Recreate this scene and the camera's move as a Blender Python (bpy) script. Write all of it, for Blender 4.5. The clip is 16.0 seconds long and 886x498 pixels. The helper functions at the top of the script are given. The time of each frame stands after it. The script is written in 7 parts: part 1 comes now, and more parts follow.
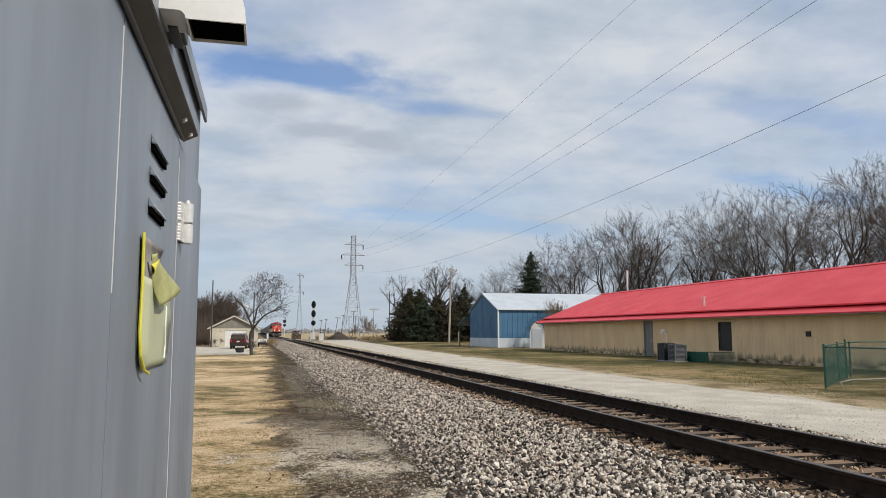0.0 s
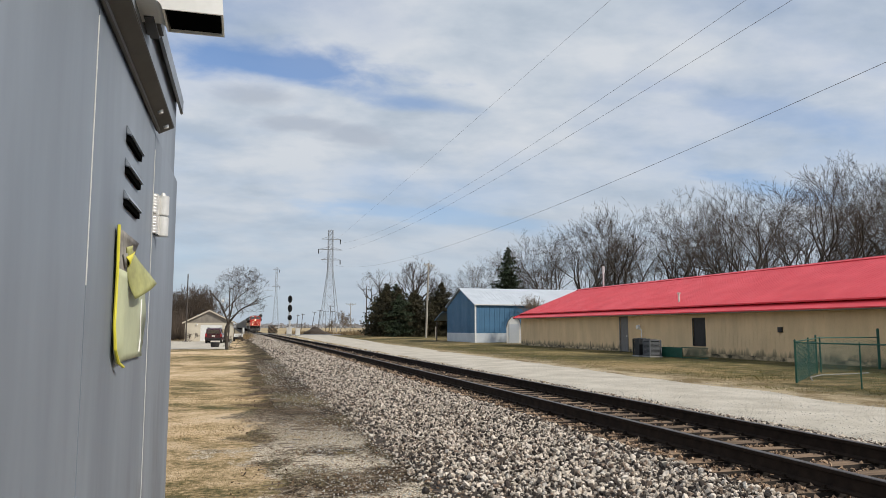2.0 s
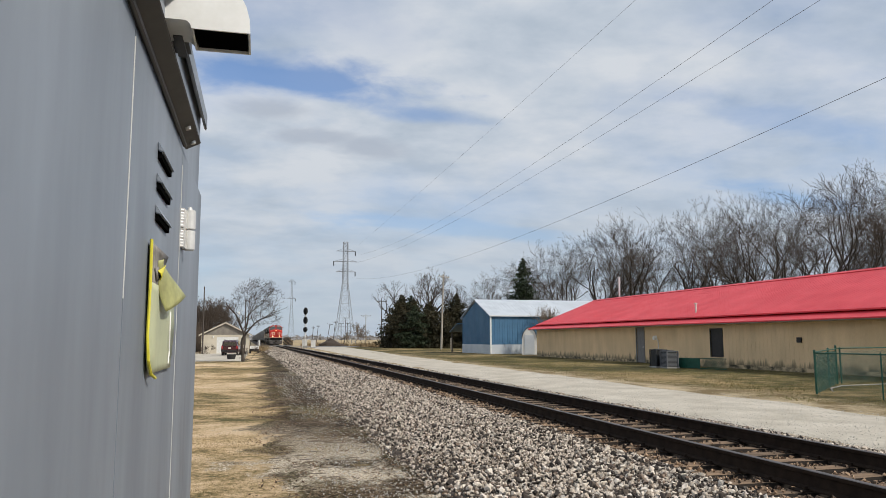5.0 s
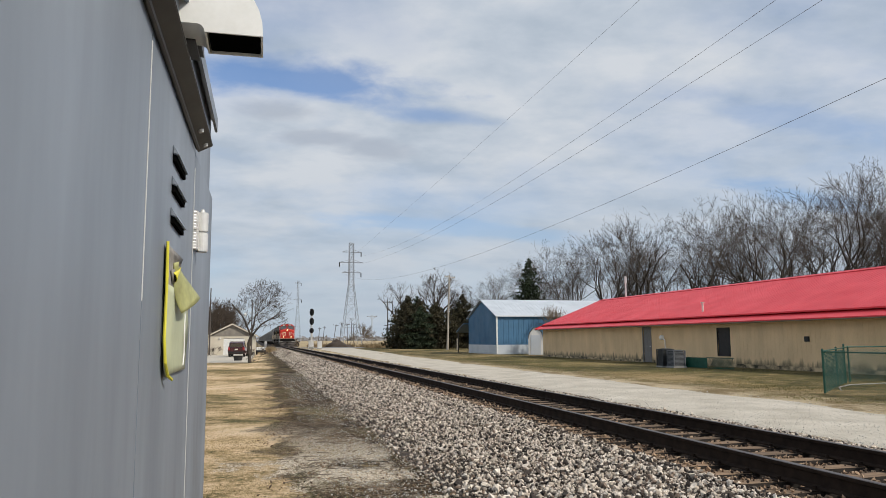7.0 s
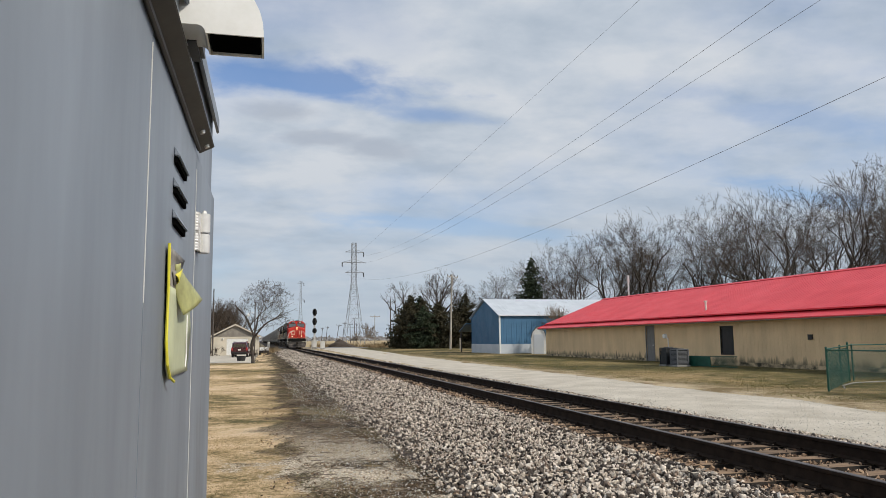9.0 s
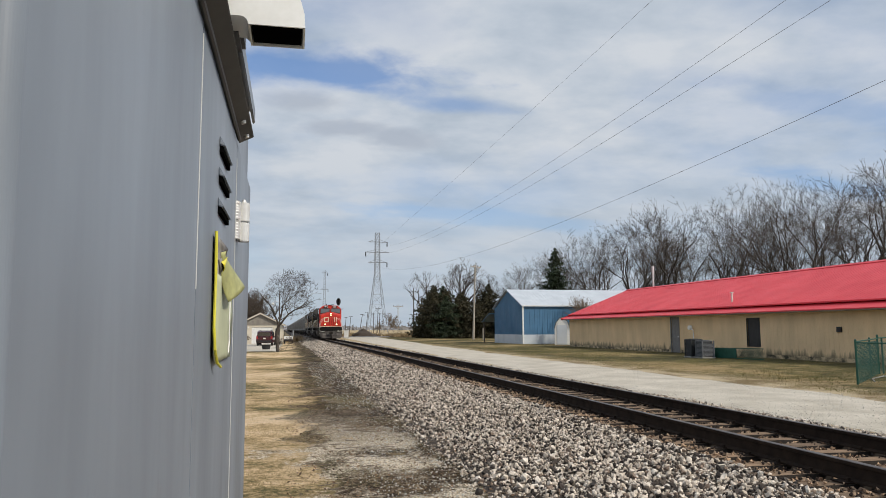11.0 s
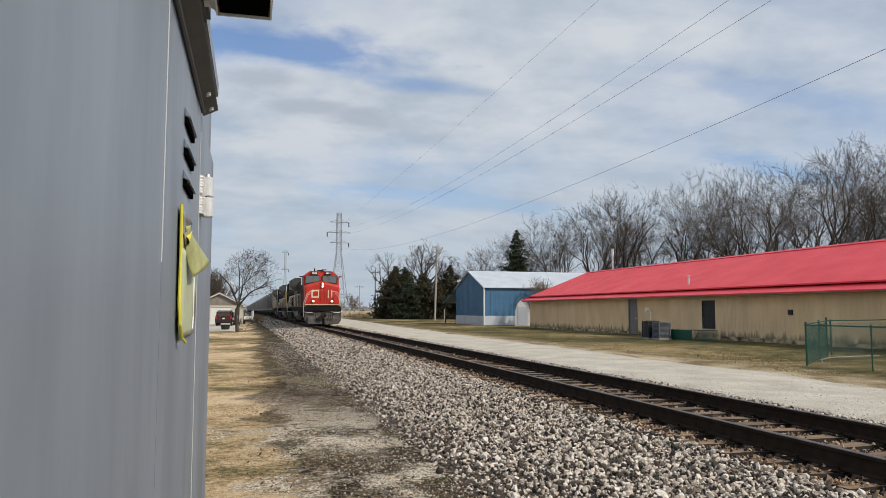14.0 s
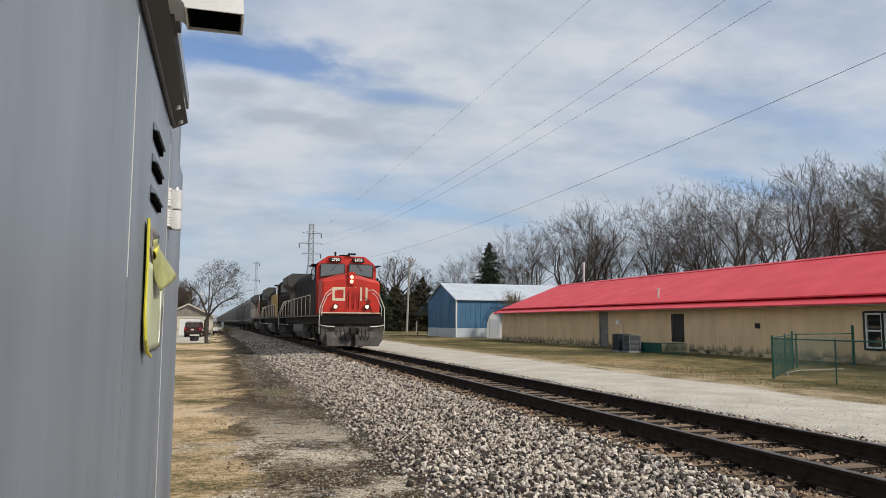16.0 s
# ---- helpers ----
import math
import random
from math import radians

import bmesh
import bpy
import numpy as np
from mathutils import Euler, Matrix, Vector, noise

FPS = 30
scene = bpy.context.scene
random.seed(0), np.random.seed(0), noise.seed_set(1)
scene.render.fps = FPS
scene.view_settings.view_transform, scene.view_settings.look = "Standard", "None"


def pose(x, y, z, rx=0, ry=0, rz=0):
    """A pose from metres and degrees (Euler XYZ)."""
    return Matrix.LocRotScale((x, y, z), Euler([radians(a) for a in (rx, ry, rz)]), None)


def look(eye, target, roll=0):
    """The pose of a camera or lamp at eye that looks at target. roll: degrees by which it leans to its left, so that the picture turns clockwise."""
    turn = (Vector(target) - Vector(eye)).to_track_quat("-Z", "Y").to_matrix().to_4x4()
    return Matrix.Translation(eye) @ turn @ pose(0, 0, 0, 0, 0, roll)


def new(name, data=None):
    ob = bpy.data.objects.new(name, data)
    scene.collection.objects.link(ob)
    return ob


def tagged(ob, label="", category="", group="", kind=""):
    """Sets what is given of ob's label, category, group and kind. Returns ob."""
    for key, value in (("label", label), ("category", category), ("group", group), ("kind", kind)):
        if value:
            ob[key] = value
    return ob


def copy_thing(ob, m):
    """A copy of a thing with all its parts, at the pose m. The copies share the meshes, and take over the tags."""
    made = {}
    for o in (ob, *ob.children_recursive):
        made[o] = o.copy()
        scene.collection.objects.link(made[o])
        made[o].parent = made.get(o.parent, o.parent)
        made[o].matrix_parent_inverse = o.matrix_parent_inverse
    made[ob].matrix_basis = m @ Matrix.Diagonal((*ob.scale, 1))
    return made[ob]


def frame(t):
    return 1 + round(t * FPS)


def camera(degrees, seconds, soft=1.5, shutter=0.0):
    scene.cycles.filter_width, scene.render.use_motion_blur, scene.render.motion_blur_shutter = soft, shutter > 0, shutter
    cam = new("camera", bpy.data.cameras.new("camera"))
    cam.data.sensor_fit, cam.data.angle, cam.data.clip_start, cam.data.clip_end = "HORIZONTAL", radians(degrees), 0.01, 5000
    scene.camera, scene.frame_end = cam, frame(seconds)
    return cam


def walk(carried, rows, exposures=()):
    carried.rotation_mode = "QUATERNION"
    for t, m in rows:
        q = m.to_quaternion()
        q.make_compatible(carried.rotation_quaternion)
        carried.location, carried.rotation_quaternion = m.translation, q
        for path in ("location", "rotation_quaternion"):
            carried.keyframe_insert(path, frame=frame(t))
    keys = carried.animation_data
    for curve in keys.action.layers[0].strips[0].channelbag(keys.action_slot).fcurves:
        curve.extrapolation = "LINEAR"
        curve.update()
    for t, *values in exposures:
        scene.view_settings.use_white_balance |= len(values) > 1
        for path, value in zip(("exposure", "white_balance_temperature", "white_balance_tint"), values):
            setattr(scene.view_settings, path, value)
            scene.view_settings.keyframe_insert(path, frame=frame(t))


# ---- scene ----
cam = camera(61.55, 16.0, soft=0.75)
PATH = [
    (0.0, pose(0.0000, 0.0000, 1.6000, 96.393, 0.100, -13.335)),
    (0.5, pose(0.0057, -0.0064, 1.5998, 95.878, -0.181, -14.095)),
    (1.0, pose(0.0040, -0.0070, 1.5978, 95.688, -0.212, -14.684)),
    (1.5, pose(-0.0000, -0.0017, 1.5994, 95.800, -0.155, -15.015)),
    (2.0, pose(-0.0011, -0.0030, 1.5985, 96.011, -0.036, -15.089)),
    (2.5, pose(-0.0036, -0.0116, 1.5990, 96.205, -0.028, -15.002)),
    (3.0, pose(-0.0070, -0.0147, 1.5999, 96.341, -0.010, -14.831)),
    (3.5, pose(-0.0096, -0.0141, 1.6004, 96.490, 0.019, -14.622)),
    (4.0, pose(-0.0114, -0.0116, 1.5989, 96.669, 0.101, -14.360)),
    (6.5, pose(-0.0273, -0.0186, 1.5978, 96.949, 0.229, -13.525)),
    (7.0, pose(-0.0286, -0.0150, 1.5982, 96.923, 0.394, -13.464)),
    (7.5, pose(-0.0280, -0.0127, 1.5994, 96.945, 0.541, -13.461)),
    (8.0, pose(-0.0268, -0.0117, 1.5983, 96.957, 0.573, -13.456)),
    (8.5, pose(-0.0262, -0.0124, 1.5994, 96.946, 0.609, -13.391)),
    (9.0, pose(-0.0274, -0.0130, 1.5996, 96.892, 0.622, -13.242)),
    (11.5, pose(-0.0552, -0.0162, 1.5944, 95.641, 0.167, -11.336)),
    (12.0, pose(-0.0492, -0.0159, 1.5913, 95.036, -0.095, -11.866)),
    (12.5, pose(-0.0478, -0.0121, 1.5913, 94.608, -0.292, -12.656)),
    (13.0, pose(-0.0626, -0.0038, 1.5914, 94.454, -0.293, -13.431)),
    (13.5, pose(-0.0657, -0.0032, 1.5880, 94.546, -0.114, -14.020)),
    (14.0, pose(-0.0615, -0.0115, 1.5907, 94.690, -0.044, -14.453)),
    (14.5, pose(-0.0625, -0.0133, 1.5917, 94.888, -0.050, -14.847)),
    (15.0, pose(-0.0609, -0.0193, 1.5914, 95.107, -0.133, -15.293)),
    (15.5, pose(-0.0593, -0.0221, 1.5929, 95.349, -0.191, -15.832)),
    (16.0, pose(-0.0579, -0.0240, 1.5951, 95.619, -0.297, -16.586)),
]
walk(cam, PATH, [(0.0, -0.03), (4.0, -0.03), (7.0, -0.06), (16.0, -0.08)])

# ---- the line of the track ----
RAIL = 0.30          # height of the rail tops
GAUGE = 1.435
EASE = (5.0, 55.0, 0.0117)


def track_x(y):
    """Centre line of the track: straight, then a slight easing to the left."""
    a, b, k = EASE
    if y < a:
        return 6.09
    if y < b:
        return 6.09 - k * (y - a) ** 2 / (2 * (b - a))
    return 6.09 - k * (b - a) / 2 - k * (y - b)


def track_yaw(y):
    a, b, k = EASE
    return math.degrees(math.atan(k * min(1.0, max(0.0, (y - a) / (b - a)))))


# ---- light ----
SUN_AZ, SUN_EL = 131.0, 39.0     # degrees from +y towards +x, and above the horizon
world = bpy.data.worlds.new("world")
scene.world = world
world.use_nodes = True
wn, wl = world.node_tree.nodes, world.node_tree.links
wn.clear()


sky = wn.new("ShaderNodeTexSky")
sky.sky_type = "NISHITA"
sky.sun_disc = False
sky.sun_elevation = radians(SUN_EL)
sky.sun_rotation = radians(SUN_AZ)
sky.air_density, sky.dust_density, sky.ozone_density = 1.0, 0.8, 3.0
# thin cloud sheet: the direction meets a flat layer overhead
coord = wn.new("ShaderNodeTexCoord")
sep = wn.new("ShaderNodeSeparateXYZ")
wl.new(coord.outputs["Generated"], sep.inputs[0])
zc = wn.new("ShaderNodeMath"); zc.operation = "MAXIMUM"; zc.inputs[1].default_value = 0.0
wl.new(sep.outputs["Z"], zc.inputs[0])
za = wn.new("ShaderNodeMath"); za.operation = "ADD"; za.inputs[1].default_value = 0.20
wl.new(zc.outputs[0], za.inputs[0])
dx = wn.new("ShaderNodeMath"); dx.operation = "DIVIDE"
dy = wn.new("ShaderNodeMath"); dy.operation = "DIVIDE"
wl.new(sep.outputs["X"], dx.inputs[0]); wl.new(za.outputs[0], dx.inputs[1])
wl.new(sep.outputs["Y"], dy.inputs[0]); wl.new(za.outputs[0], dy.inputs[1])
flat = wn.new("ShaderNodeCombineXYZ")
wl.new(dx.outputs[0], flat.inputs[0]); wl.new(dy.outputs[0], flat.inputs[1])


def cloud_noise(scale, detail, rough, distort, offset, stretch):
    mp = wn.new("ShaderNodeMapping")
    mp.inputs["Location"].default_value = offset
    mp.inputs["Rotation"].default_value = (0, 0, radians(20))
    mp.inputs["Scale"].default_value = stretch
    wl.new(flat.outputs[0], mp.inputs[0])
    nz = wn.new("ShaderNodeTexNoise")
    nz.inputs["Scale"].default_value = scale
    nz.inputs["Detail"].default_value = detail
    nz.inputs["Roughness"].default_value = rough
    nz.inputs["Distortion"].default_value = distort
    wl.new(mp.outputs[0], nz.inputs["Vector"])
    return nz.outputs["Fac"]


def wramp(value, stops):
    r = wn.new("ShaderNodeValToRGB")
    while len(r.color_ramp.elements) < len(stops):
        r.color_ramp.elements.new(0.5)
    for e, (pos, col) in zip(r.color_ramp.elements, stops):
        e.position, e.color = pos, (*col, 1)
    wl.new(value, r.inputs[0])
    return r.outputs[0]


cover = wramp(cloud_noise(1.15, 8, 0.55, 0.15, (3.1, 1.7, 0), (1.0, 1.15, 1)), [(0.36, (0.52,) * 3), (0.46, (0.80,) * 3), (0.58, (1.0,) * 3)])
shade = wramp(cloud_noise(3.2, 8, 0.55, 0.1, (9.3, 4.2, 0), (0.9, 1.1, 1)), [(0.34, (4.85, 5.6, 6.55)), (0.46, (5.8, 6.45, 7.3)), (0.60, (7.0, 7.4, 7.95))])


def cloud_spot(x, y, wide, deep, turn, edge):
    """1 inside a ragged oval of the cloud layer, 0 outside."""
    mp = wn.new("ShaderNodeMapping"); mp.vector_type = "TEXTURE"
    mp.inputs["Location"].default_value = (x, y, 0)
    mp.inputs["Rotation"].default_value = (0, 0, radians(turn))
    mp.inputs["Scale"].default_value = (wide, deep, 1)
    wl.new(flat.outputs[0], mp.inputs[0])
    ln = wn.new("ShaderNodeVectorMath"); ln.operation = "LENGTH"
    wl.new(mp.outputs[0], ln.inputs[0])
    ad = wn.new("ShaderNodeMath"); ad.operation = "MULTIPLY_ADD"; ad.inputs[1].default_value = 2.6
    wl.new(cloud_noise(4.5, 7, 0.55, 0.2, (x * 7, y * 3, 0), (1, 1.3, 1)), ad.inputs[0]); wl.new(ln.outputs["Value"], ad.inputs[2])
    mr = wn.new("ShaderNodeMapRange"); mr.interpolation_type = "SMOOTHSTEP"
    mr.inputs["From Min"].default_value, mr.inputs["From Max"].default_value = 2.3 - edge, 2.3 + edge
    mr.inputs["To Min"].default_value, mr.inputs["To Max"].default_value = 1.0, 0.0
    wl.new(ad.outputs[0], mr.inputs["Value"])
    return mr.outputs["Result"]


def wmix(value, a, colour, most):
    x = wn.new("ShaderNodeMix"); x.data_type = "RGBA"
    k = wn.new("ShaderNodeMath"); k.operation = "MULTIPLY"; k.inputs[1].default_value = most
    wl.new(value, k.inputs[0]); wl.new(k.outputs[0], x.inputs["Factor"])
    wl.new(a, x.inputs["A"]); x.inputs["B"].default_value = (*colour, 1)
    return x.outputs["Result"]


# a long blue gap in the sheet, and small grey puffs below it
for gx, gy, gw, gd, gm in ((0.09, 1.76, 0.25, 0.085, 0.85), (0.42, 1.88, 0.16, 0.05, 0.6), (1.72, 2.06, 0.24, 0.07, 0.75), (0.75, 2.75, 0.45, 0.09, 0.6), (1.35, 1.62, 0.3, 0.06, 0.35)):
    cover = wmix(cloud_spot(gx, gy, gw, gd, 3, 0.55), cover, (0.0, 0.0, 0.0), gm)
for px, py, pw, pd in ((0.03, 1.93, 0.085, 0.055), (0.15, 2.08, 0.10, 0.05), (0.31, 2.13, 0.10, 0.06)):
    shade = wmix(cloud_spot(px, py, pw, pd, 5, 0.6), shade, (4.5, 5.05, 5.95), 0.8)
mixc = wn.new("ShaderNodeMix"); mixc.data_type = "RGBA"
wl.new(cover, mixc.inputs["Factor"])
clear = wn.new("ShaderNodeMix"); clear.data_type = "RGBA"; clear.blend_type = "MULTIPLY"; clear.inputs["Factor"].default_value = 1.0
clear.inputs["B"].default_value = (1.22, 1.36, 1.56, 1)
wl.new(sky.outputs[0], clear.inputs["A"])
wl.new(clear.outputs["Result"], mixc.inputs["A"]); wl.new(shade, mixc.inputs["B"])
# pale blue haze low in the sky
hz = wramp(sep.outputs["Z"], [(0.0, (0.85,) * 3), (0.10, (0.45,) * 3), (0.26, (0.0,) * 3)])
mixh = wn.new("ShaderNodeMix"); mixh.data_type = "RGBA"
wl.new(hz, mixh.inputs["Factor"])
wl.new(mixc.outputs["Result"], mixh.inputs["A"]); mixh.inputs["B"].default_value = (4.9, 5.72, 6.65, 1)
bg = wn.new("ShaderNodeBackground")
bg.inputs["Strength"].default_value = 0.095
wl.new(mixh.outputs["Result"], bg.inputs["Color"])
wout = wn.new("ShaderNodeOutputWorld")
wl.new(bg.outputs[0], wout.inputs["Surface"])

sun = new("sun", bpy.data.lights.new("sun", "SUN"))
sun.data.energy, sun.data.angle, sun.data.color = 3.4, radians(2.5), (1.0, 0.93, 0.82)
az, el = radians(SUN_AZ), radians(SUN_EL)
SUN_DIR = Vector((math.sin(az) * math.cos(el), math.cos(az) * math.cos(el), math.sin(el)))
sun.matrix_world = look(SUN_DIR * 60, (0, 0, 0))


# ---- materials ----
def mat(name, col, col2=None, rough=0.6, metal=0.0, scale=8.0, fine=60.0, bump=0.1, spread=0.25, ends=(0.48, 0.88), island=None, stretch=(1, 1, 1), obrand=0.0, depth=0.01, emit=0.0, spec=0.5, coat=0.0):
    """A painted or raw surface: two scales of colour variation, varied roughness and fine relief, in metres."""
    m = bpy.data.materials.new(name)
    m.use_nodes = True
    n, l = m.node_tree.nodes, m.node_tree.links
    b = n["Principled BSDF"]
    col2 = col2 or tuple(c * (1 - spread) for c in col)
    tc = n.new("ShaderNodeTexCoord")
    mp = n.new("ShaderNodeMapping"); mp.inputs["Scale"].default_value = stretch
    l.new(tc.outputs["Object"], mp.inputs[0])
    n1 = n.new("ShaderNodeTexNoise"); n1.inputs["Scale"].default_value = scale; n1.inputs["Detail"].default_value = 5
    n2 = n.new("ShaderNodeTexNoise"); n2.inputs["Scale"].default_value = fine; n2.inputs["Detail"].default_value = 4
    l.new(mp.outputs[0], n1.inputs["Vector"]); l.new(mp.outputs[0], n2.inputs["Vector"])
    add = n.new("ShaderNodeMath"); add.operation = "MULTIPLY_ADD"; add.inputs[1].default_value = 0.35
    l.new(n2.outputs["Fac"], add.inputs[0]); l.new(n1.outputs["Fac"], add.inputs[2])
    ramp = n.new("ShaderNodeValToRGB")
    ramp.color_ramp.elements[0].position, ramp.color_ramp.elements[0].color = ends[0], (*col, 1)
    ramp.color_ramp.elements[1].position, ramp.color_ramp.elements[1].color = ends[1], (*col2, 1)
    l.new(add.outputs[0], ramp.inputs[0])
    out = ramp.outputs[0]
    if island or obrand:
        if island:
            src = n.new("ShaderNodeNewGeometry").outputs["Random Per Island"]
            r2 = n.new("ShaderNodeValToRGB")
            r2.color_ramp.interpolation = "CONSTANT" if len(island) > 8 else "LINEAR"
            while len(r2.color_ramp.elements) < len(island):
                r2.color_ramp.elements.new(0.5)
            for i, (e, c) in enumerate(zip(r2.color_ramp.elements, island)):
                e.position, e.color = i / (len(island) - (len(island) <= 8)), (*c, 1)
            if obrand:
                oi = n.new("ShaderNodeObjectInfo")
                sm = n.new("ShaderNodeMath"); sm.operation = "ADD"
                l.new(src, sm.inputs[0]); l.new(oi.outputs["Random"], sm.inputs[1])
                fr = n.new("ShaderNodeMath"); fr.operation = "FRACT"
                l.new(sm.outputs[0], fr.inputs[0]); src = fr.outputs[0]
            l.new(src, r2.inputs[0])
            mx = n.new("ShaderNodeMix"); mx.data_type = "RGBA"; mx.blend_type = "MULTIPLY"; mx.inputs["Factor"].default_value = 1
            l.new(out, mx.inputs["A"]); l.new(r2.outputs[0], mx.inputs["B"]); out = mx.outputs["Result"]
        else:
            oi = n.new("ShaderNodeObjectInfo")
            hs = n.new("ShaderNodeHueSaturation")
            ml = n.new("ShaderNodeMapRange"); ml.inputs["To Min"].default_value, ml.inputs["To Max"].default_value = 1 - obrand, 1 + obrand
            l.new(oi.outputs["Random"], ml.inputs["Value"]); l.new(ml.outputs[0], hs.inputs["Value"]); l.new(out, hs.inputs["Color"]); out = hs.outputs[0]
    l.new(out, b.inputs["Base Color"])
    rr = n.new("ShaderNodeMapRange"); rr.inputs["To Min"].default_value, rr.inputs["To Max"].default_value = max(0.02, rough - 0.1), min(1, rough + 0.12)
    l.new(n1.outputs["Fac"], rr.inputs["Value"]); l.new(rr.outputs[0], b.inputs["Roughness"])
    b.inputs["Metallic"].default_value = metal
    b.inputs["Specular IOR Level"].default_value = spec
    b.inputs["Coat Weight"].default_value = coat
    if bump:
        bp = n.new("ShaderNodeBump"); bp.inputs["Strength"].default_value = bump; bp.inputs["Distance"].default_value = depth
        l.new(n2.outputs["Fac"], bp.inputs["Height"]); l.new(bp.outputs[0], b.inputs["Normal"])
    if emit:
        b.inputs["Emission Color"].default_value = (*col, 1)
        b.inputs["Emission Strength"].default_value = emit
    return m


M = {}
M["cab_grey"] = mat("grey_powder_coat", (0.238, 0.268, 0.310), (0.170, 0.193, 0.223), 0.42, 0.0, 4, 26, 0.05, ends=(0.52, 0.84), stretch=(1, 1, 0.22), depth=0.002, spec=0.4)
M["cab_dark"] = mat("brown_grey_steel", (0.088, 0.087, 0.083), None, 0.5, 0.2, 6, 80, 0.05, depth=0.002)
M["galv"] = mat("zinc_plate", (0.76, 0.75, 0.72), (0.58, 0.57, 0.55), 0.35, 0.3, 25, 140, 0.05, depth=0.002)
M["duct"] = mat("white_duct", (0.90, 0.89, 0.85), (0.80, 0.79, 0.74), 0.45, 0.0, 18, 120, 0.05, depth=0.002)
M["black"] = mat("black_paint", (0.012, 0.012, 0.013), (0.02, 0.019, 0.018), 0.7, 0.0, 4, 50, 0.05)
# near-black that stands in for the shade inside openings
M["void"] = mat("opening_shade", (0.004, 0.004, 0.004), None, 0.95, 0.0, 4, 50, 0.0, spec=0.0)
M["sticker"] = mat("faded_sticker", (0.52, 0.54, 0.345), (0.42, 0.44, 0.285), 0.5, 0.0, 9, 80, 0.08, depth=0.001)
M["sticker_yellow"] = mat("yellow_edge", (0.80, 0.72, 0.05), (0.62, 0.55, 0.05), 0.45, 0.0, 30, 90, 0.06, depth=0.001)
M["sticker_back"] = mat("sticker_back", (0.44, 0.44, 0.18), (0.30, 0.295, 0.13), 0.55, 0.0, 30, 120, 0.1, depth=0.001)
M["residue"] = mat("glue_residue", (0.30, 0.28, 0.25), (0.18, 0.165, 0.15), 0.7, 0.0, 40, 160, 0.2, depth=0.001)
M["red_metal"] = mat("red_roof_steel", (0.74, 0.040, 0.055), (0.64, 0.036, 0.050), 0.45, 0.0, 0.7, 9, 0.02, spec=0.4)
M["tan_wall"] = mat("tan_siding", (0.82, 0.60, 0.345), (0.66, 0.48, 0.27), 0.7, 0.0, 1.1, 24, 0.08, stretch=(1, 1, 0.35))


def add_mould_mottle(m, top, low=0.15, colour=(0.10, 0.085, 0.05), most=0.8, scale=2.6, drip=0.16, onset=0.52):
    """Ragged dark drips, denser towards the bottom: mould on a wall's foot, mottling on the cabinet."""
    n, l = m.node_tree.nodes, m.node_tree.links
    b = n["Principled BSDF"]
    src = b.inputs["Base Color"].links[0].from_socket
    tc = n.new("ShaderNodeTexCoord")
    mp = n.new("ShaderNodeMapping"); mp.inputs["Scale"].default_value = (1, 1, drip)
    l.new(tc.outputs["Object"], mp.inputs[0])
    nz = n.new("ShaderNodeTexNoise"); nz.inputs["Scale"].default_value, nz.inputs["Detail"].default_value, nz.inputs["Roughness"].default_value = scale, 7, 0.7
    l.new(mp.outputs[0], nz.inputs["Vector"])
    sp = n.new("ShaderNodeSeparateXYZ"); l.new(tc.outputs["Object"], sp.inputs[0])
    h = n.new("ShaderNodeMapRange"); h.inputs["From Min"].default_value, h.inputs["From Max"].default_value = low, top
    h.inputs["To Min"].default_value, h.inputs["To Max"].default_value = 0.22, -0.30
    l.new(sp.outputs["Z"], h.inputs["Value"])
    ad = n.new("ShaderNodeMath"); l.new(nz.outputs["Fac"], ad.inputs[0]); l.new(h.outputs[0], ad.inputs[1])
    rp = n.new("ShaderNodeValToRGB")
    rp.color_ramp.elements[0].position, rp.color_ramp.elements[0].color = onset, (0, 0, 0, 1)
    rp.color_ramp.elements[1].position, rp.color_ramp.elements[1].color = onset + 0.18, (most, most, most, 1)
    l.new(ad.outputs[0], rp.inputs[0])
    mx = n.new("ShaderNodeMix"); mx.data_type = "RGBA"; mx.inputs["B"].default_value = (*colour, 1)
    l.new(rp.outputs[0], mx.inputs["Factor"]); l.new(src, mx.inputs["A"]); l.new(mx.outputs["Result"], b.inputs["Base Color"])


add_mould_mottle(M["tan_wall"], 1.0)
# the cabinet: ragged mottling, darker towards the bottom
add_mould_mottle(M["cab_grey"], 2.1, 1.0, (0.135, 0.140, 0.145), 0.75, 7.0, 0.35, 0.50)
M["old_board"] = mat("weathered_board", (0.30, 0.25, 0.19), (0.19, 0.155, 0.115), 0.85, 0.0, 2, 30, 0.2, stretch=(1, 0.3, 1))
M["plain_concrete"] = mat("plain_concrete", (0.36, 0.35, 0.32), (0.25, 0.24, 0.22), 0.9, 0.0, 2.2, 30, 0.3)
M["concrete"] = mat("stained_concrete", (0.60, 0.46, 0.28), (0.050, 0.046, 0.030), 0.9, 0.0, 2.4, 15, 0.3, ends=(0.54, 0.84), stretch=(1, 1, 1.4))
M["grey_door"] = mat("grey_door_paint", (0.20, 0.19, 0.18), None, 0.6, 0.0, 5, 60, 0.08)
M["dark_board"] = mat("dark_board", (0.012, 0.010, 0.010), None, 0.55, 0.0, 5, 60, 0.1)
M["white"] = mat("white_paint", (0.78, 0.78, 0.76), (0.66, 0.66, 0.63), 0.5, 0.0, 5, 60, 0.05)
M["green"] = mat("green_vinyl", (0.008, 0.085, 0.055), (0.006, 0.06, 0.038), 0.5, 0.0, 5, 60, 0.05)
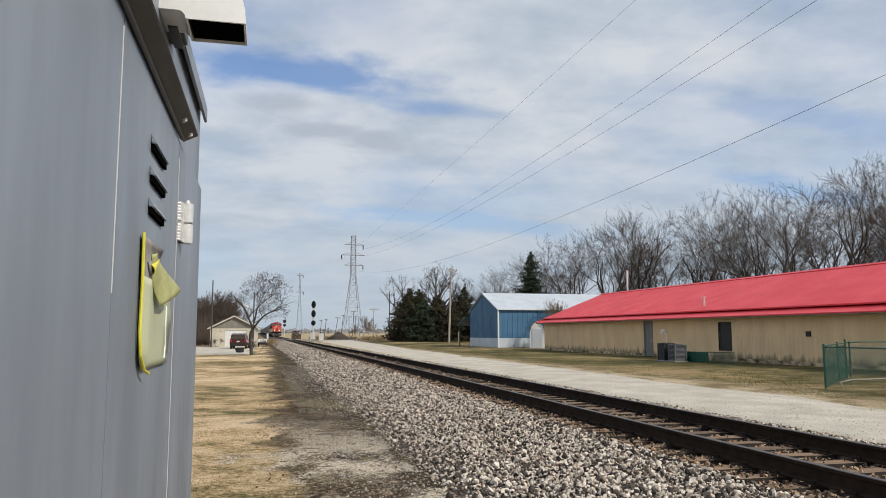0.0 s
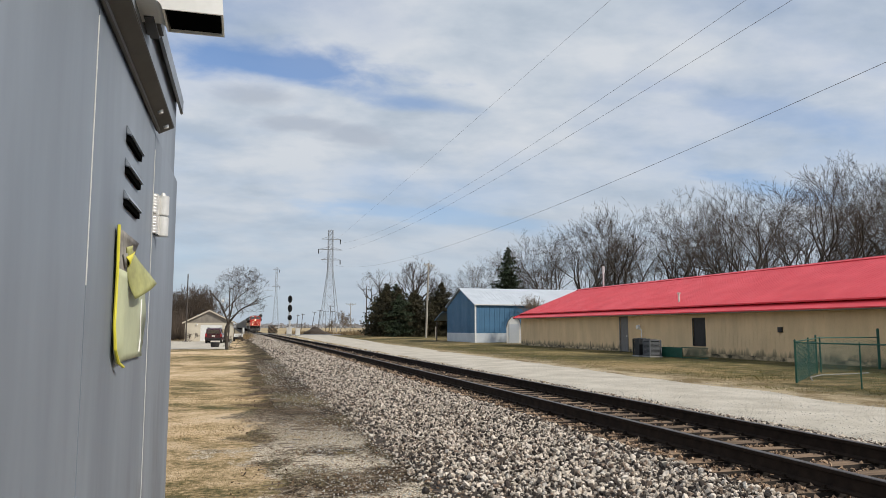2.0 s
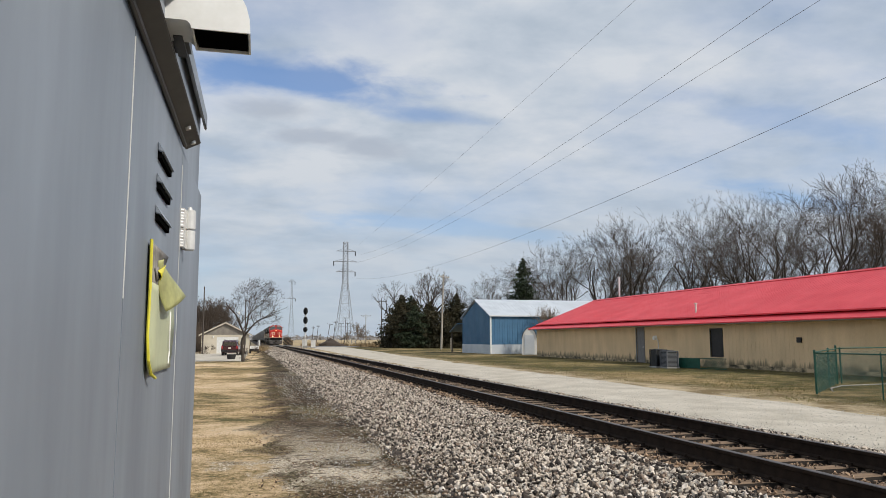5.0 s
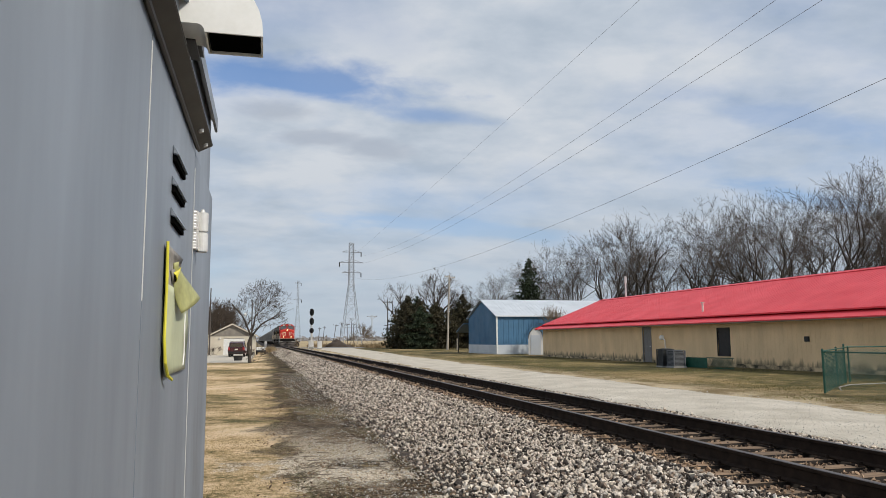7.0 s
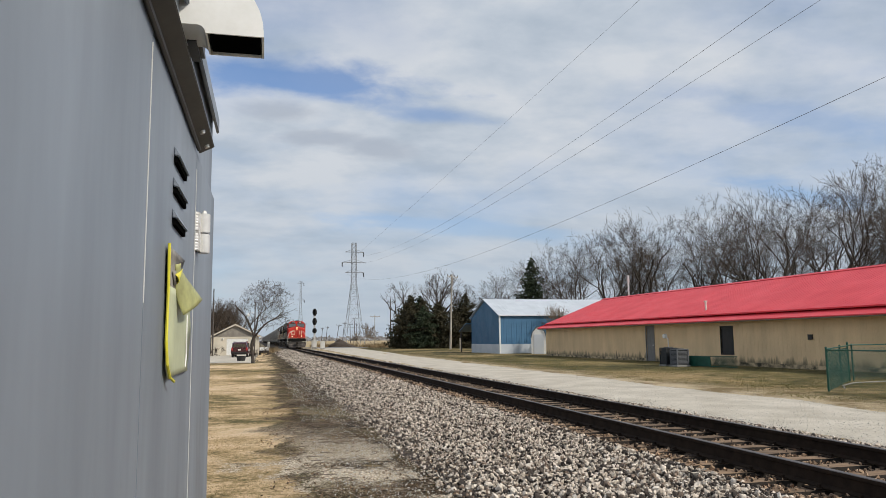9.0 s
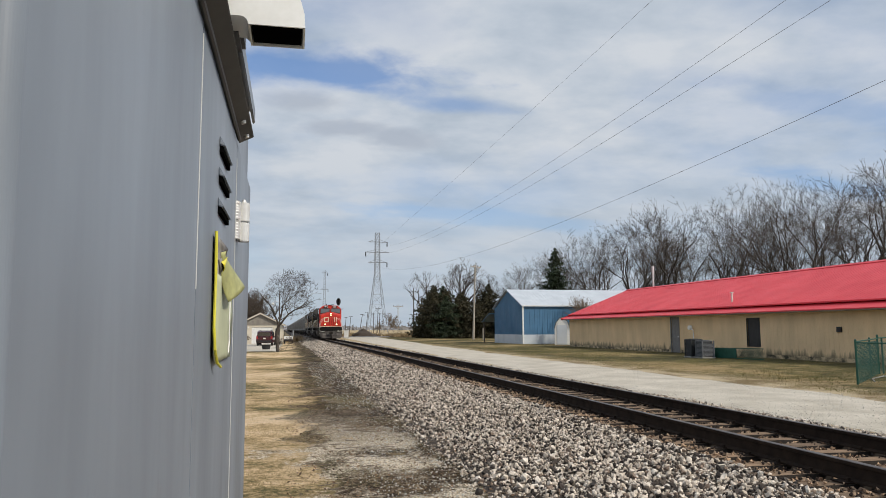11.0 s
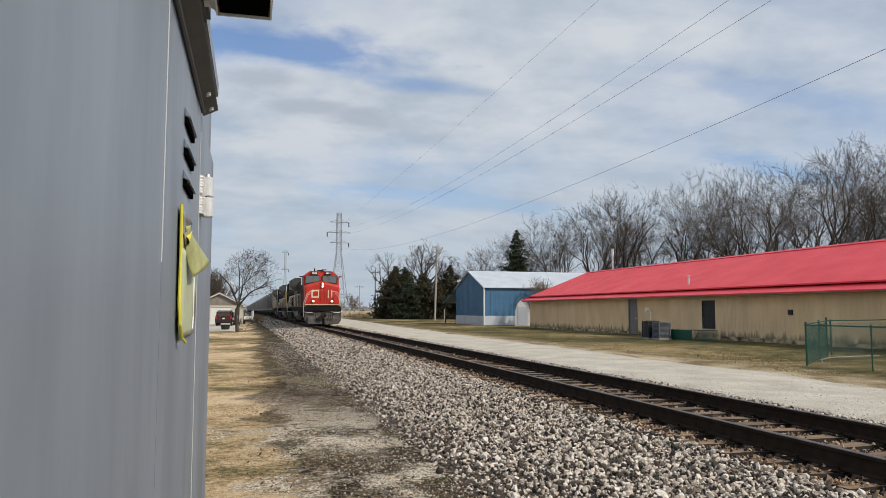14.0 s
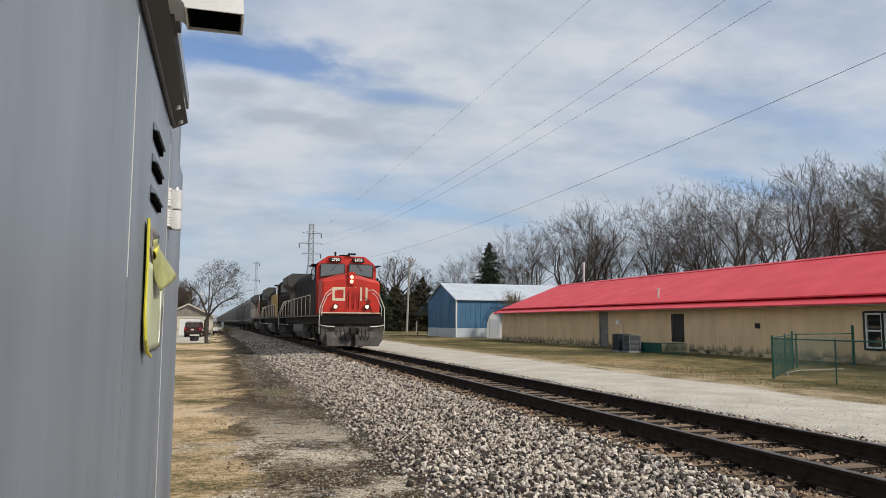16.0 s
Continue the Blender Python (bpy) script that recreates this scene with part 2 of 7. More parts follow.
M["blue_metal"] = mat("blue_steel_siding", (0.070, 0.18, 0.31), (0.055, 0.145, 0.25), 0.45, 0.0, 0.9, 14, 0.03)
M["white_metal"] = mat("galvalume_roof", (0.62, 0.66, 0.70), (0.52, 0.56, 0.60), 0.4, 0.2, 0.8, 14, 0.03)
M["steel_rail"] = mat("rusted_rail", (0.034, 0.023, 0.016), (0.018, 0.0125, 0.010), 0.9, 0.0, 6, 60, 0.2, spec=0.1)
M["rail_head"] = mat("worn_rail_head", (0.16, 0.145, 0.135), (0.10, 0.085, 0.075), 0.5, 0.6, 3, 60, 0.05)
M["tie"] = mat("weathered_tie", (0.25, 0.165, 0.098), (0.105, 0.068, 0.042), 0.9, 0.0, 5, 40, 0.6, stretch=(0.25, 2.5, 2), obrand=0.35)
# creosote brown, darkened further with the shade between ties
M["tie_side"] = mat("creosote_gap_shade", (0.035, 0.026, 0.019), (0.018, 0.014, 0.011), 0.9, 0.0, 5, 40, 0.5)
# brown fines, darkened to stand in for shade between the stones
M["ballast_bed"] = mat("fines_with_gap_shade", (0.088, 0.064, 0.047), (0.032, 0.024, 0.018), 0.95, 0.0, 9, 34, 1.0, depth=0.05)
STONES = [(0.045, 0.038, 0.034), (0.66, 0.60, 0.53), (1.0, 0.94, 0.86), (0.075, 0.062, 0.056), (0.55, 0.50, 0.44), (0.05, 0.042, 0.038), (0.92, 0.85, 0.76), (0.14, 0.118, 0.10), (0.30, 0.235, 0.19), (0.85, 0.79, 0.71), (1.0, 0.96, 0.90), (0.75, 0.69, 0.61)]
M["stone"] = mat("ballast_stone", (0.80, 0.745, 0.685), (0.58, 0.535, 0.485), 0.9, 0.0, 30, 120, 0.3, island=STONES, obrand=1.0)
M["rusty_stone"] = mat("rusty_stone", (0.58, 0.44, 0.32), (0.34, 0.235, 0.16), 0.9, 0.0, 30, 120, 0.3, island=STONES, obrand=1.0)
M["chips"] = mat("limestone_chips", (0.70, 0.68, 0.63), (0.55, 0.52, 0.47), 0.9, 0.0, 30, 120, 0.3, island=[(0.6, 0.57, 0.52), (1, 1, 1), (0.75, 0.72, 0.68)])
M["road_gravel"] = mat("limestone_gravel", (0.60, 0.545, 0.455), (0.41, 0.365, 0.29), 0.95, 0.0, 0.9, 16, 1.0, depth=0.04)
M["blade"] = mat("dry_grass_blades", (0.66, 0.52, 0.33), (0.27, 0.225, 0.105), 0.8, 0.0, 0.8, 9, 0.0, island=[(1.0, 0.92, 0.84), (0.66, 0.58, 0.44), (1.12, 1.04, 0.92), (0.56, 0.50, 0.34), (1.05, 0.96, 0.88)])
M["green_blade"] = mat("green_dry_blades", (0.30, 0.25, 0.115), (0.125, 0.13, 0.045), 0.8, 0.0, 0.8, 9, 0.0, island=[(1.2, 1.0, 0.75), (0.75, 0.78, 0.55), (0.9, 0.9, 0.75)])
M["weed"] = mat("dry_weeds", (0.34, 0.25, 0.14), (0.20, 0.145, 0.085), 0.9, 0.0, 0.5, 5, 0.0, island=[(1, 1, 1), (0.6, 0.58, 0.5), (1.25, 1.2, 1.1)])
M["leaf"] = mat("dead_leaf", (0.20, 0.125, 0.07), (0.10, 0.062, 0.035), 0.8, 0.0, 30, 90, 0.0, island=[(0.4, 0.38, 0.35), (1.0, 0.95, 0.9), (1.6, 1.5, 1.35)])
M["dry_twig"] = mat("dry_twig", (0.24, 0.19, 0.14), (0.13, 0.10, 0.075), 0.9, 0.0, 5, 50, 0.1)
M["bark"] = mat("grey_bark", (0.085, 0.069, 0.056), (0.042, 0.035, 0.029), 0.9, 0.0, 3, 20, 0.5)
M["twig"] = mat("brown_twigs", (0.098, 0.075, 0.057), (0.050, 0.039, 0.031), 0.9, 0.0, 1, 10, 0.0)
M["brush"] = mat("grey_brush", (0.12, 0.09, 0.068), (0.065, 0.05, 0.038), 0.9, 0.0, 1, 10, 0.0)
# horizon woods: the brush colour is paled with distance haze
M["hazed_brush"] = mat("hazed_brush", (0.30, 0.29, 0.29), (0.22, 0.215, 0.22), 0.95, 0.0, 0.02, 0.3, 0.0)
M["needle"] = mat("dark_needles", (0.030, 0.047, 0.019), (0.012, 0.020, 0.009), 0.8, 0.0, 1.5, 15, 0.0, island=[(0.7, 0.7, 0.7), (1.3, 1.25, 1.1), (1, 1.1, 1)])
M["cedar"] = mat("brown_green_needles", (0.050, 0.043, 0.018), (0.018, 0.018, 0.009), 0.8, 0.0, 1.5, 15, 0.0, island=[(0.7, 0.7, 0.7), (1.4, 1.2, 0.9), (1, 1.1, 1)])
M["pole"] = mat("weathered_pole", (0.42, 0.38, 0.32), (0.30, 0.265, 0.22), 0.9, 0.0, 2, 25, 0.3, stretch=(1, 1, 0.2))
M["dark_pole"] = mat("dark_pole", (0.085, 0.07, 0.06), None, 0.9, 0.0, 2, 25, 0.3, stretch=(1, 1, 0.2))
M["tower"] = mat("tower_steel", (0.30, 0.32, 0.35), None, 0.6, 0.4, 2, 20, 0.0)
M["wire"] = mat("wire", (0.09, 0.09, 0.10), None, 0.6, 0.3, 2, 20, 0.0)
M["field"] = mat("stubble", (0.42, 0.34, 0.21), (0.32, 0.25, 0.15), 0.95, 0.0, 0.05, 1, 0.2)
M["soil"] = mat("dark_soil", (0.062, 0.046, 0.034), None, 0.95, 0.0, 1.5, 14, 0.8, depth=0.08)
M["loco_red"] = mat("red_orange_enamel", (0.58, 0.026, 0.010), (0.44, 0.020, 0.009), 0.5, 0.0, 1.2, 20, 0.02, spec=0.5)
M["loco_black"] = mat("sooty_black", (0.010, 0.0095, 0.0095), (0.022, 0.019, 0.016), 0.75, 0.0, 1.2, 12, 0.1, spec=0.12)
M["loco_grey"] = mat("road_grime_grey", (0.042, 0.039, 0.037), (0.018, 0.016, 0.015), 0.75, 0.0, 2, 20, 0.1)
M["pilot"] = mat("grimy_pilot", (0.13, 0.115, 0.105), (0.07, 0.062, 0.056), 0.8, 0.0, 3, 20, 0.1, spec=0.15)
M["loco_white"] = mat("stripe_white", (0.72, 0.70, 0.64), (0.55, 0.52, 0.45), 0.5, 0.0, 4, 40, 0.02)
M["logo"] = mat("cream_stripe", (0.78, 0.66, 0.48), (0.62, 0.50, 0.36), 0.5, 0.0, 4, 40, 0.02)
M["loco_yellow"] = mat("dirty_yellow", (0.46, 0.29, 0.03), (0.22, 0.14, 0.025), 0.55, 0.0, 1.2, 12, 0.05)
M["loco_brown"] = mat("grimy_red_brown", (0.10, 0.032, 0.022), (0.05, 0.02, 0.015), 0.6, 0.0, 1.2, 12, 0.05)
M["radiator"] = mat("radiator_grey", (0.075, 0.070, 0.066), (0.04, 0.037, 0.035), 0.7, 0.0, 1.2, 12, 0.05)
M["loco_orange"] = mat("dirty_orange", (0.30, 0.10, 0.025), (0.14, 0.05, 0.02), 0.55, 0.0, 1.2, 12, 0.05)
M["truck"] = mat("running_gear", (0.020, 0.018, 0.016), (0.042, 0.035, 0.028), 0.85, 0.0, 3, 30, 0.2, spec=0.12)
M["tank"] = mat("fuel_tank_grey", (0.16, 0.15, 0.14), (0.08, 0.073, 0.066), 0.7, 0.0, 2, 20, 0.1, spec=0.2)
M["hopper"] = mat("hopper_grey", (0.24, 0.24, 0.235), (0.15, 0.145, 0.135), 0.7, 0.0, 0.8, 10, 0.1, obrand=0.25)
M["lamp"] = mat("lit_lamp", (1.0, 0.72, 0.36), (1.0, 0.72, 0.36), 0.3, 0.0, 4, 40, 0.0, emit=4.5)
# white digits with a weak glow of their own, no lamp behind them
M["digit"] = mat("number_white_glow", (0.85, 0.85, 0.80), (0.8, 0.8, 0.76), 0.5, 0.0, 4, 40, 0.0, emit=0.6)
M["suv"] = mat("dark_red_car_paint", (0.055, 0.005, 0.009), (0.045, 0.004, 0.008), 0.25, 0.1, 2, 20, 0.0, coat=0.6)
M["rubber"] = mat("tyre_rubber", (0.022, 0.022, 0.022), None, 0.85, 0.0, 8, 60, 0.2)
M["shingle"] = mat("grey_tan_shingles", (0.26, 0.235, 0.20), (0.19, 0.17, 0.145), 0.9, 0.0, 2, 22, 0.3)
M["cream"] = mat("cream_siding", (0.62, 0.56, 0.45), (0.52, 0.465, 0.37), 0.7, 0.0, 1, 18, 0.1)
M["tail"] = mat("tail_lamp", (0.35, 0.015, 0.015), None, 0.3, 0.0, 4, 40, 0.0)
M["ac_grey"] = mat("condenser_grey", (0.155, 0.16, 0.17), (0.11, 0.115, 0.12), 0.55, 0.0, 3, 30, 0.05)
M["ac_dark"] = mat("condenser_dark", (0.028, 0.031, 0.034), None, 0.6, 0.0, 3, 30, 0.05)
M["bird"] = mat("dark_feather", (0.03, 0.028, 0.026), None, 0.8, 0.0, 8, 60, 0.0)


def glass_mat(name, col, rough=0.05):
    m = bpy.data.materials.new(name)
    m.use_nodes = True
    b = m.node_tree.nodes["Principled BSDF"]
    b.inputs["Base Color"].default_value = (*col, 1)
    b.inputs["Roughness"].default_value = rough
    b.inputs["Specular IOR Level"].default_value = 1.0
    b.inputs["Coat Weight"].default_value = 1.0
    b.inputs["Coat Roughness"].default_value = 0.03
    return m


M["glass"] = glass_mat("dark_window_glass", (0.012, 0.014, 0.016))
M["windshield"] = glass_mat("windshield_glass", (0.10, 0.115, 0.115), 0.12)


# ---- building blocks ----
def box(bm, cx, cy, cz, sx, sy, sz, m=None):
    mm = Matrix.LocRotScale((cx, cy, cz), None, (sx, sy, sz))
    bmesh.ops.create_cube(bm, size=1, matrix=(m @ mm) if m else mm)


def tube(bm, a, b, r0, r1=None, n=8, cap=True):
    a, b = Vector(a), Vector(b)
    d = b - a
    q = d.to_track_quat("Z", "Y").to_matrix().to_4x4()
    bmesh.ops.create_cone(bm, cap_ends=cap, segments=n, radius1=r0, radius2=r0 if r1 is None else r1, depth=d.length, matrix=Matrix.Translation((a + b) / 2) @ q)


def pipe(bm, pts, r, n=6):
    for a, b in zip(pts, pts[1:]):
        tube(bm, a, b, r, r, n)


def prism(bm, outline, axis, lo, hi):
    """A closed outline in the plane across the axis, drawn out from lo to hi. axis x: (y, z); y: (x, z); z: (x, y)."""
    def at(p, h):
        return {"x": (h, p[0], p[1]), "y": (p[0], h, p[1]), "z": (p[0], p[1], h)}[axis]
    lov = [bm.verts.new(at(p, lo)) for p in outline]
    hiv = [bm.verts.new(at(p, hi)) for p in outline]
    n = len(outline)
    bm.faces.new(lov)
    bm.faces.new(hiv[::-1])
    for i in range(n):
        bm.faces.new((lov[i], hiv[i], hiv[(i + 1) % n], lov[(i + 1) % n]))


def loft(bm, rings, cap=True):
    """Closed rings of points, each with the same count, joined one to the next."""
    vs = [[bm.verts.new(p) for p in ring] for ring in rings]
    n = len(vs[0])
    for a, b in zip(vs, vs[1:]):
        for i in range(n):
            bm.faces.new((a[i], a[(i + 1) % n], b[(i + 1) % n], b[i]))
    if cap:
        bm.faces.new(vs[0][::-1])
        bm.faces.new(vs[-1])


def finish(bm, name, material, bevel=0.0, smooth=False, seg=2):
    bmesh.ops.recalc_face_normals(bm, faces=bm.faces)
    if bevel:
        es = [e for e in bm.edges if len(e.link_faces) == 2 and e.calc_face_angle(0) > 0.6]
        bmesh.ops.bevel(bm, geom=es, offset=bevel, segments=seg, affect="EDGES", clamp_overlap=True)
    me = bpy.data.meshes.new(name)
    bm.to_mesh(me)
    bm.free()
    for mm in (material if isinstance(material, (list, tuple)) else [material]):
        me.materials.append(mm)
    if smooth:
        me.shade_smooth()
    return me


def part(name, bm, material, parent, label="", bevel=0.0, smooth=False, m=None):
    ob = new(name, finish(bm, name, material, bevel, smooth))
    ob.parent = parent
    if m is not None:
        ob.matrix_basis = m
    if label:
        tagged(ob, label)
    return ob


def thing(name, m, label, category, group="", kind=""):
    ob = new(name)
    ob.matrix_basis = m
    ob.empty_display_size = 0.1
    return tagged(ob, label, category, group, kind)


def single(name, bm, material, label, category, group="", kind="", bevel=0.0, smooth=False, m=None):
    ob = new(name, finish(bm, name, material, bevel, smooth))
    if m is not None:
        ob.matrix_basis = m
    return tagged(ob, label, category, group, kind)


def raw(name, verts, faces, material, smooth=False):
    me = bpy.data.meshes.new(name)
    me.from_pydata([tuple(v) for v in verts], [], faces)
    me.materials.append(material)
    if smooth:
        me.shade_smooth()
    return me


def quick(name, verts, tris, material, sharp=False):
    """A mesh of triangles straight from arrays."""
    verts, tris = np.asarray(verts, np.float32), np.asarray(tris, np.int32)
    me = bpy.data.meshes.new(name)
    me.vertices.add(len(verts)); me.vertices.foreach_set("co", verts.ravel())
    me.loops.add(tris.size); me.loops.foreach_set("vertex_index", tris.ravel())
    me.polygons.add(len(tris)); me.polygons.foreach_set("loop_start", np.arange(0, tris.size, 3, dtype=np.int32))
    me.update(calc_edges=True)
    if sharp:
        me.shade_flat()
    me.materials.append(material)
    return me


# ---- ground ----
def nodes_of(name):
    m = bpy.data.materials.new(name)
    m.use_nodes = True
    n, l = m.node_tree.nodes, m.node_tree.links
    return m, n, l, n["Principled BSDF"]


def ground_material():
    m, n, l, b = nodes_of("lawn_and_soil")
    tc = n.new("ShaderNodeTexCoord")
    sp = n.new("ShaderNodeSeparateXYZ"); l.new(tc.outputs["Object"], sp.inputs[0])

    def noise_at(scale, detail=5, stretch=(1, 1, 1), rough=0.55):
        mp = n.new("ShaderNodeMapping"); mp.inputs["Scale"].default_value = stretch
        l.new(tc.outputs["Object"], mp.inputs[0])
        z = n.new("ShaderNodeTexNoise"); z.inputs["Scale"].default_value = scale; z.inputs["Detail"].default_value = detail; z.inputs["Roughness"].default_value = rough
        l.new(mp.outputs[0], z.inputs["Vector"])
        return z.outputs["Fac"]

    def ramp(v, stops):
        r = n.new("ShaderNodeValToRGB")
        while len(r.color_ramp.elements) < len(stops):
            r.color_ramp.elements.new(0.5)
        for e, (p, c) in zip(r.color_ramp.elements, stops):
            e.position, e.color = p, (*(c if isinstance(c, tuple) else (c,) * 3), 1)
        l.new(v, r.inputs[0])
        return r.outputs[0]

    def mix(f, a, c, mode="MIX"):
        x = n.new("ShaderNodeMix"); x.data_type = "RGBA"; x.blend_type = mode
        if isinstance(f, float):
            x.inputs["Factor"].default_value = f
        else:
            l.new(f, x.inputs["Factor"])
        l.new(a, x.inputs["A"]); l.new(c, x.inputs["B"])
        return x.outputs["Result"]

    def math_(op, a, c):
        x = n.new("ShaderNodeMath"); x.operation = op
        for i, v in enumerate((a, c)):
            if isinstance(v, (int, float)):
                x.inputs[i].default_value = v
            else:
                l.new(v, x.inputs[i])
        return x.outputs[0]

    big = noise_at(0.16, 4, (1, 0.8, 1))
    mid = noise_at(0.9, 5, (1, 0.7, 1))
    fine = noise_at(16, 5)
    grit = noise_at(38, 4, (1, 1, 1), 0.7)
    streak = noise_at(1.3, 6, (0.8, 1.1, 1), 0.65)
    # dry lawn with greener patches
    lawn_v = math_("ADD", math_("MULTIPLY", big, 0.5), math_("ADD", math_("MULTIPLY", streak, 0.35), math_("MULTIPLY", fine, 0.25)))
    dry = ramp(lawn_v, [(0.475, (0.125, 0.108, 0.046)), (0.52, (0.36, 0.262, 0.13)), (0.56, (0.61, 0.44, 0.255)), (0.62, (0.73, 0.565, 0.37))])
    greener = ramp(lawn_v, [(0.475, (0.37, 0.265, 0.135)), (0.525, (0.19, 0.148, 0.064)), (0.57, (0.105, 0.090, 0.036)), (0.63, (0.055, 0.050, 0.021))])
    # left of the track: lawn, then a worn dirt strip with pale stone dust on it
    wob = math_("ADD", math_("ADD", math_("MULTIPLY", math_("SUBTRACT", mid, 0.5), 4.0), math_("MULTIPLY", math_("SUBTRACT", streak, 0.5), 2.4)), math_("MULTIPLY", math_("SUBTRACT", fine, 0.5), 1.6))
    xw = math_("ADD", sp.outputs["X"], wob)
    # the strip narrows with distance
    dirt_f = ramp(math_("MULTIPLY", math_("ADD", xw, 2.0), 0.2), [(0.41, 0.0), (0.49, 1.0)])
    dirt_v = math_("ADD", math_("MULTIPLY", mid, 0.35), math_("ADD", math_("MULTIPLY", grit, 0.42), math_("MULTIPLY", fine, 0.25)))
    dirt = ramp(dirt_v, [(0.46, (0.018, 0.012, 0.007)), (0.52, (0.056, 0.037, 0.020)), (0.56, (0.14, 0.096, 0.056)), (0.61, (0.44, 0.34, 0.235))])
    dust = ramp(grit, [(0.40, (0.15, 0.105, 0.062)), (0.475, (0.50, 0.405, 0.285)), (0.54, (0.84, 0.74, 0.59))])
    near = ramp(math_("MULTIPLY", sp.outputs["Y"], 0.03), [(0.30, 1.0), (0.48, 0.0)])
    band = ramp(math_("MULTIPLY", math_("ADD", xw, 2.0), 0.2), [(0.40, 0.0), (0.48, 1.0), (0.64, 1.0), (0.72, 0.0)])
    patch = ramp(math_("ADD", math_("MULTIPLY", noise_at(0.75, 5, (1, 0.6, 1)), 0.8), math_("MULTIPLY", fine, 0.25)), [(0.455, 0.0), (0.54, 1.0)])
    dust_f = math_("MULTIPLY", math_("MULTIPLY", near, band), patch)
    # thin olive moss and weeds on the bare soil
    moss = ramp(grit, [(0.42, (0.030, 0.030, 0.011)), (0.52, (0.105, 0.095, 0.038)), (0.60, (0.24, 0.20, 0.105))])
    moss_f = ramp(math_("ADD", math_("MULTIPLY", noise_at(0.55, 6, (1, 0.55, 1), 0.65), 0.8), math_("MULTIPLY", fine, 0.2)), [(0.50, 0.0), (0.58, 0.6)])
    dirt = mix(moss_f, dirt, moss)
    left = mix(dirt_f, dry, dirt)
    left = mix(dust_f, left, dust)
    # right of the road: a sandy verge, then the greener lawn
    sand = ramp(math_("ADD", math_("MULTIPLY", mid, 0.6), math_("MULTIPLY", grit, 0.4)), [(0.45, (0.22, 0.16, 0.08)), (0.56, (0.56, 0.45, 0.29))])
    verge = ramp(math_("MULTIPLY", math_("SUBTRACT", xw, 10.0), 0.1), [(0.33, 0.0), (0.50, 1.0)])
    right = mix(verge, sand, greener)
    side = ramp(math_("MULTIPLY", sp.outputs["X"], 0.1), [(0.55, 0.0), (0.60, 1.0)])
    col = mix(side, left, right)
    # stubble fields in the distance
    field = ramp(noise_at(0.02, 4), [(0.4, (0.46, 0.36, 0.21)), (0.6, (0.36, 0.28, 0.17))])
    far = ramp(math_("MULTIPLY", math_("ADD", sp.outputs["Y"], math_("MULTIPLY", mid, 14)), 0.004), [(0.64, 0.0), (0.70, 1.0)])
    col = mix(far, col, field)
    l.new(col, b.inputs["Base Color"])
    b.inputs["Roughness"].default_value = 0.95
    b.inputs["Specular IOR Level"].default_value = 0.15
    bp = n.new("ShaderNodeBump"); bp.inputs["Strength"].default_value = 1.0; bp.inputs["Distance"].default_value = 0.06
    hsum = math_("ADD", math_("MULTIPLY", fine, 1.0), math_("MULTIPLY", grit, 0.6))
    l.new(hsum, bp.inputs["Height"]); l.new(bp.outputs[0], b.inputs["Normal"])
    return m


def ground_z(x, y=0.0):
    """Height of the ground: the yard by the garage lies a little lower."""
    low = float(np.interp(y, [50, 72, 112, 140], [0, 0.22, 0.22, 0])) * float(np.interp(x, [-0.6, 0.8], [1, 0]))
    return float(np.interp(x, [-30, 1.0, 2.4, 8.0, 13.0, 40], [-0.08, -0.10, -0.12, -0.02, 0.03, 0.05])) - low


def build_ground():
    xs = [-4000, -1500, -500, -150, -60, -30] + list(np.arange(-15, 30, 1.0)) + [30, 45, 70, 150, 500, 1500, 4000]
    ys = [-1500, -300, -60, -20] + list(np.arange(-8, 60, 1.0)) + [60, 70, 85, 100, 130, 170, 230, 320, 500, 900, 1800, 4200]
    vs, fs = [], []
    for y in ys:
        for x in xs:
            w = 0.03 * noise.noise((x * 0.35, y * 0.35, 0)) if abs(x) < 40 and y < 100 else 0
            vs.append((x, y, ground_z(x, y) + w))
    nx = len(xs)
    for j in range(len(ys) - 1):
        for i in range(nx - 1):
            a = j * nx + i
            fs.append((a, a + 1, a + nx + 1, a + nx))
    ob = new("ground", raw("ground", vs, fs, ground_material(), True))
    tagged(ob, "dry tan and green mown grass with a worn dirt strip", "ground", kind="structure")


def strip(name, label, category, rows, material):
    """A raised sheet, from rows of (y, [(x, z), ...])."""
    vs, fs = [], []
    n = len(rows[0][1])
    for y, pts in rows:
        vs += [(x, y, z) for x, z in pts]
    for j in range(len(rows) - 1):
        for i in range(n - 1):
            a = j * n + i
            fs.append((a, a + 1, a + n + 1, a + n))
    ob = new(name, raw(name, vs, fs, material, True))
    return tagged(ob, label, category, kind="structure")


YS = [-40, -20] + list(np.arange(-6, 40, 1.0)) + list(np.arange(40, 130, 6.0)) + list(range(130, 420, 20)) + [500, 700, 1000, 1500, 2500]


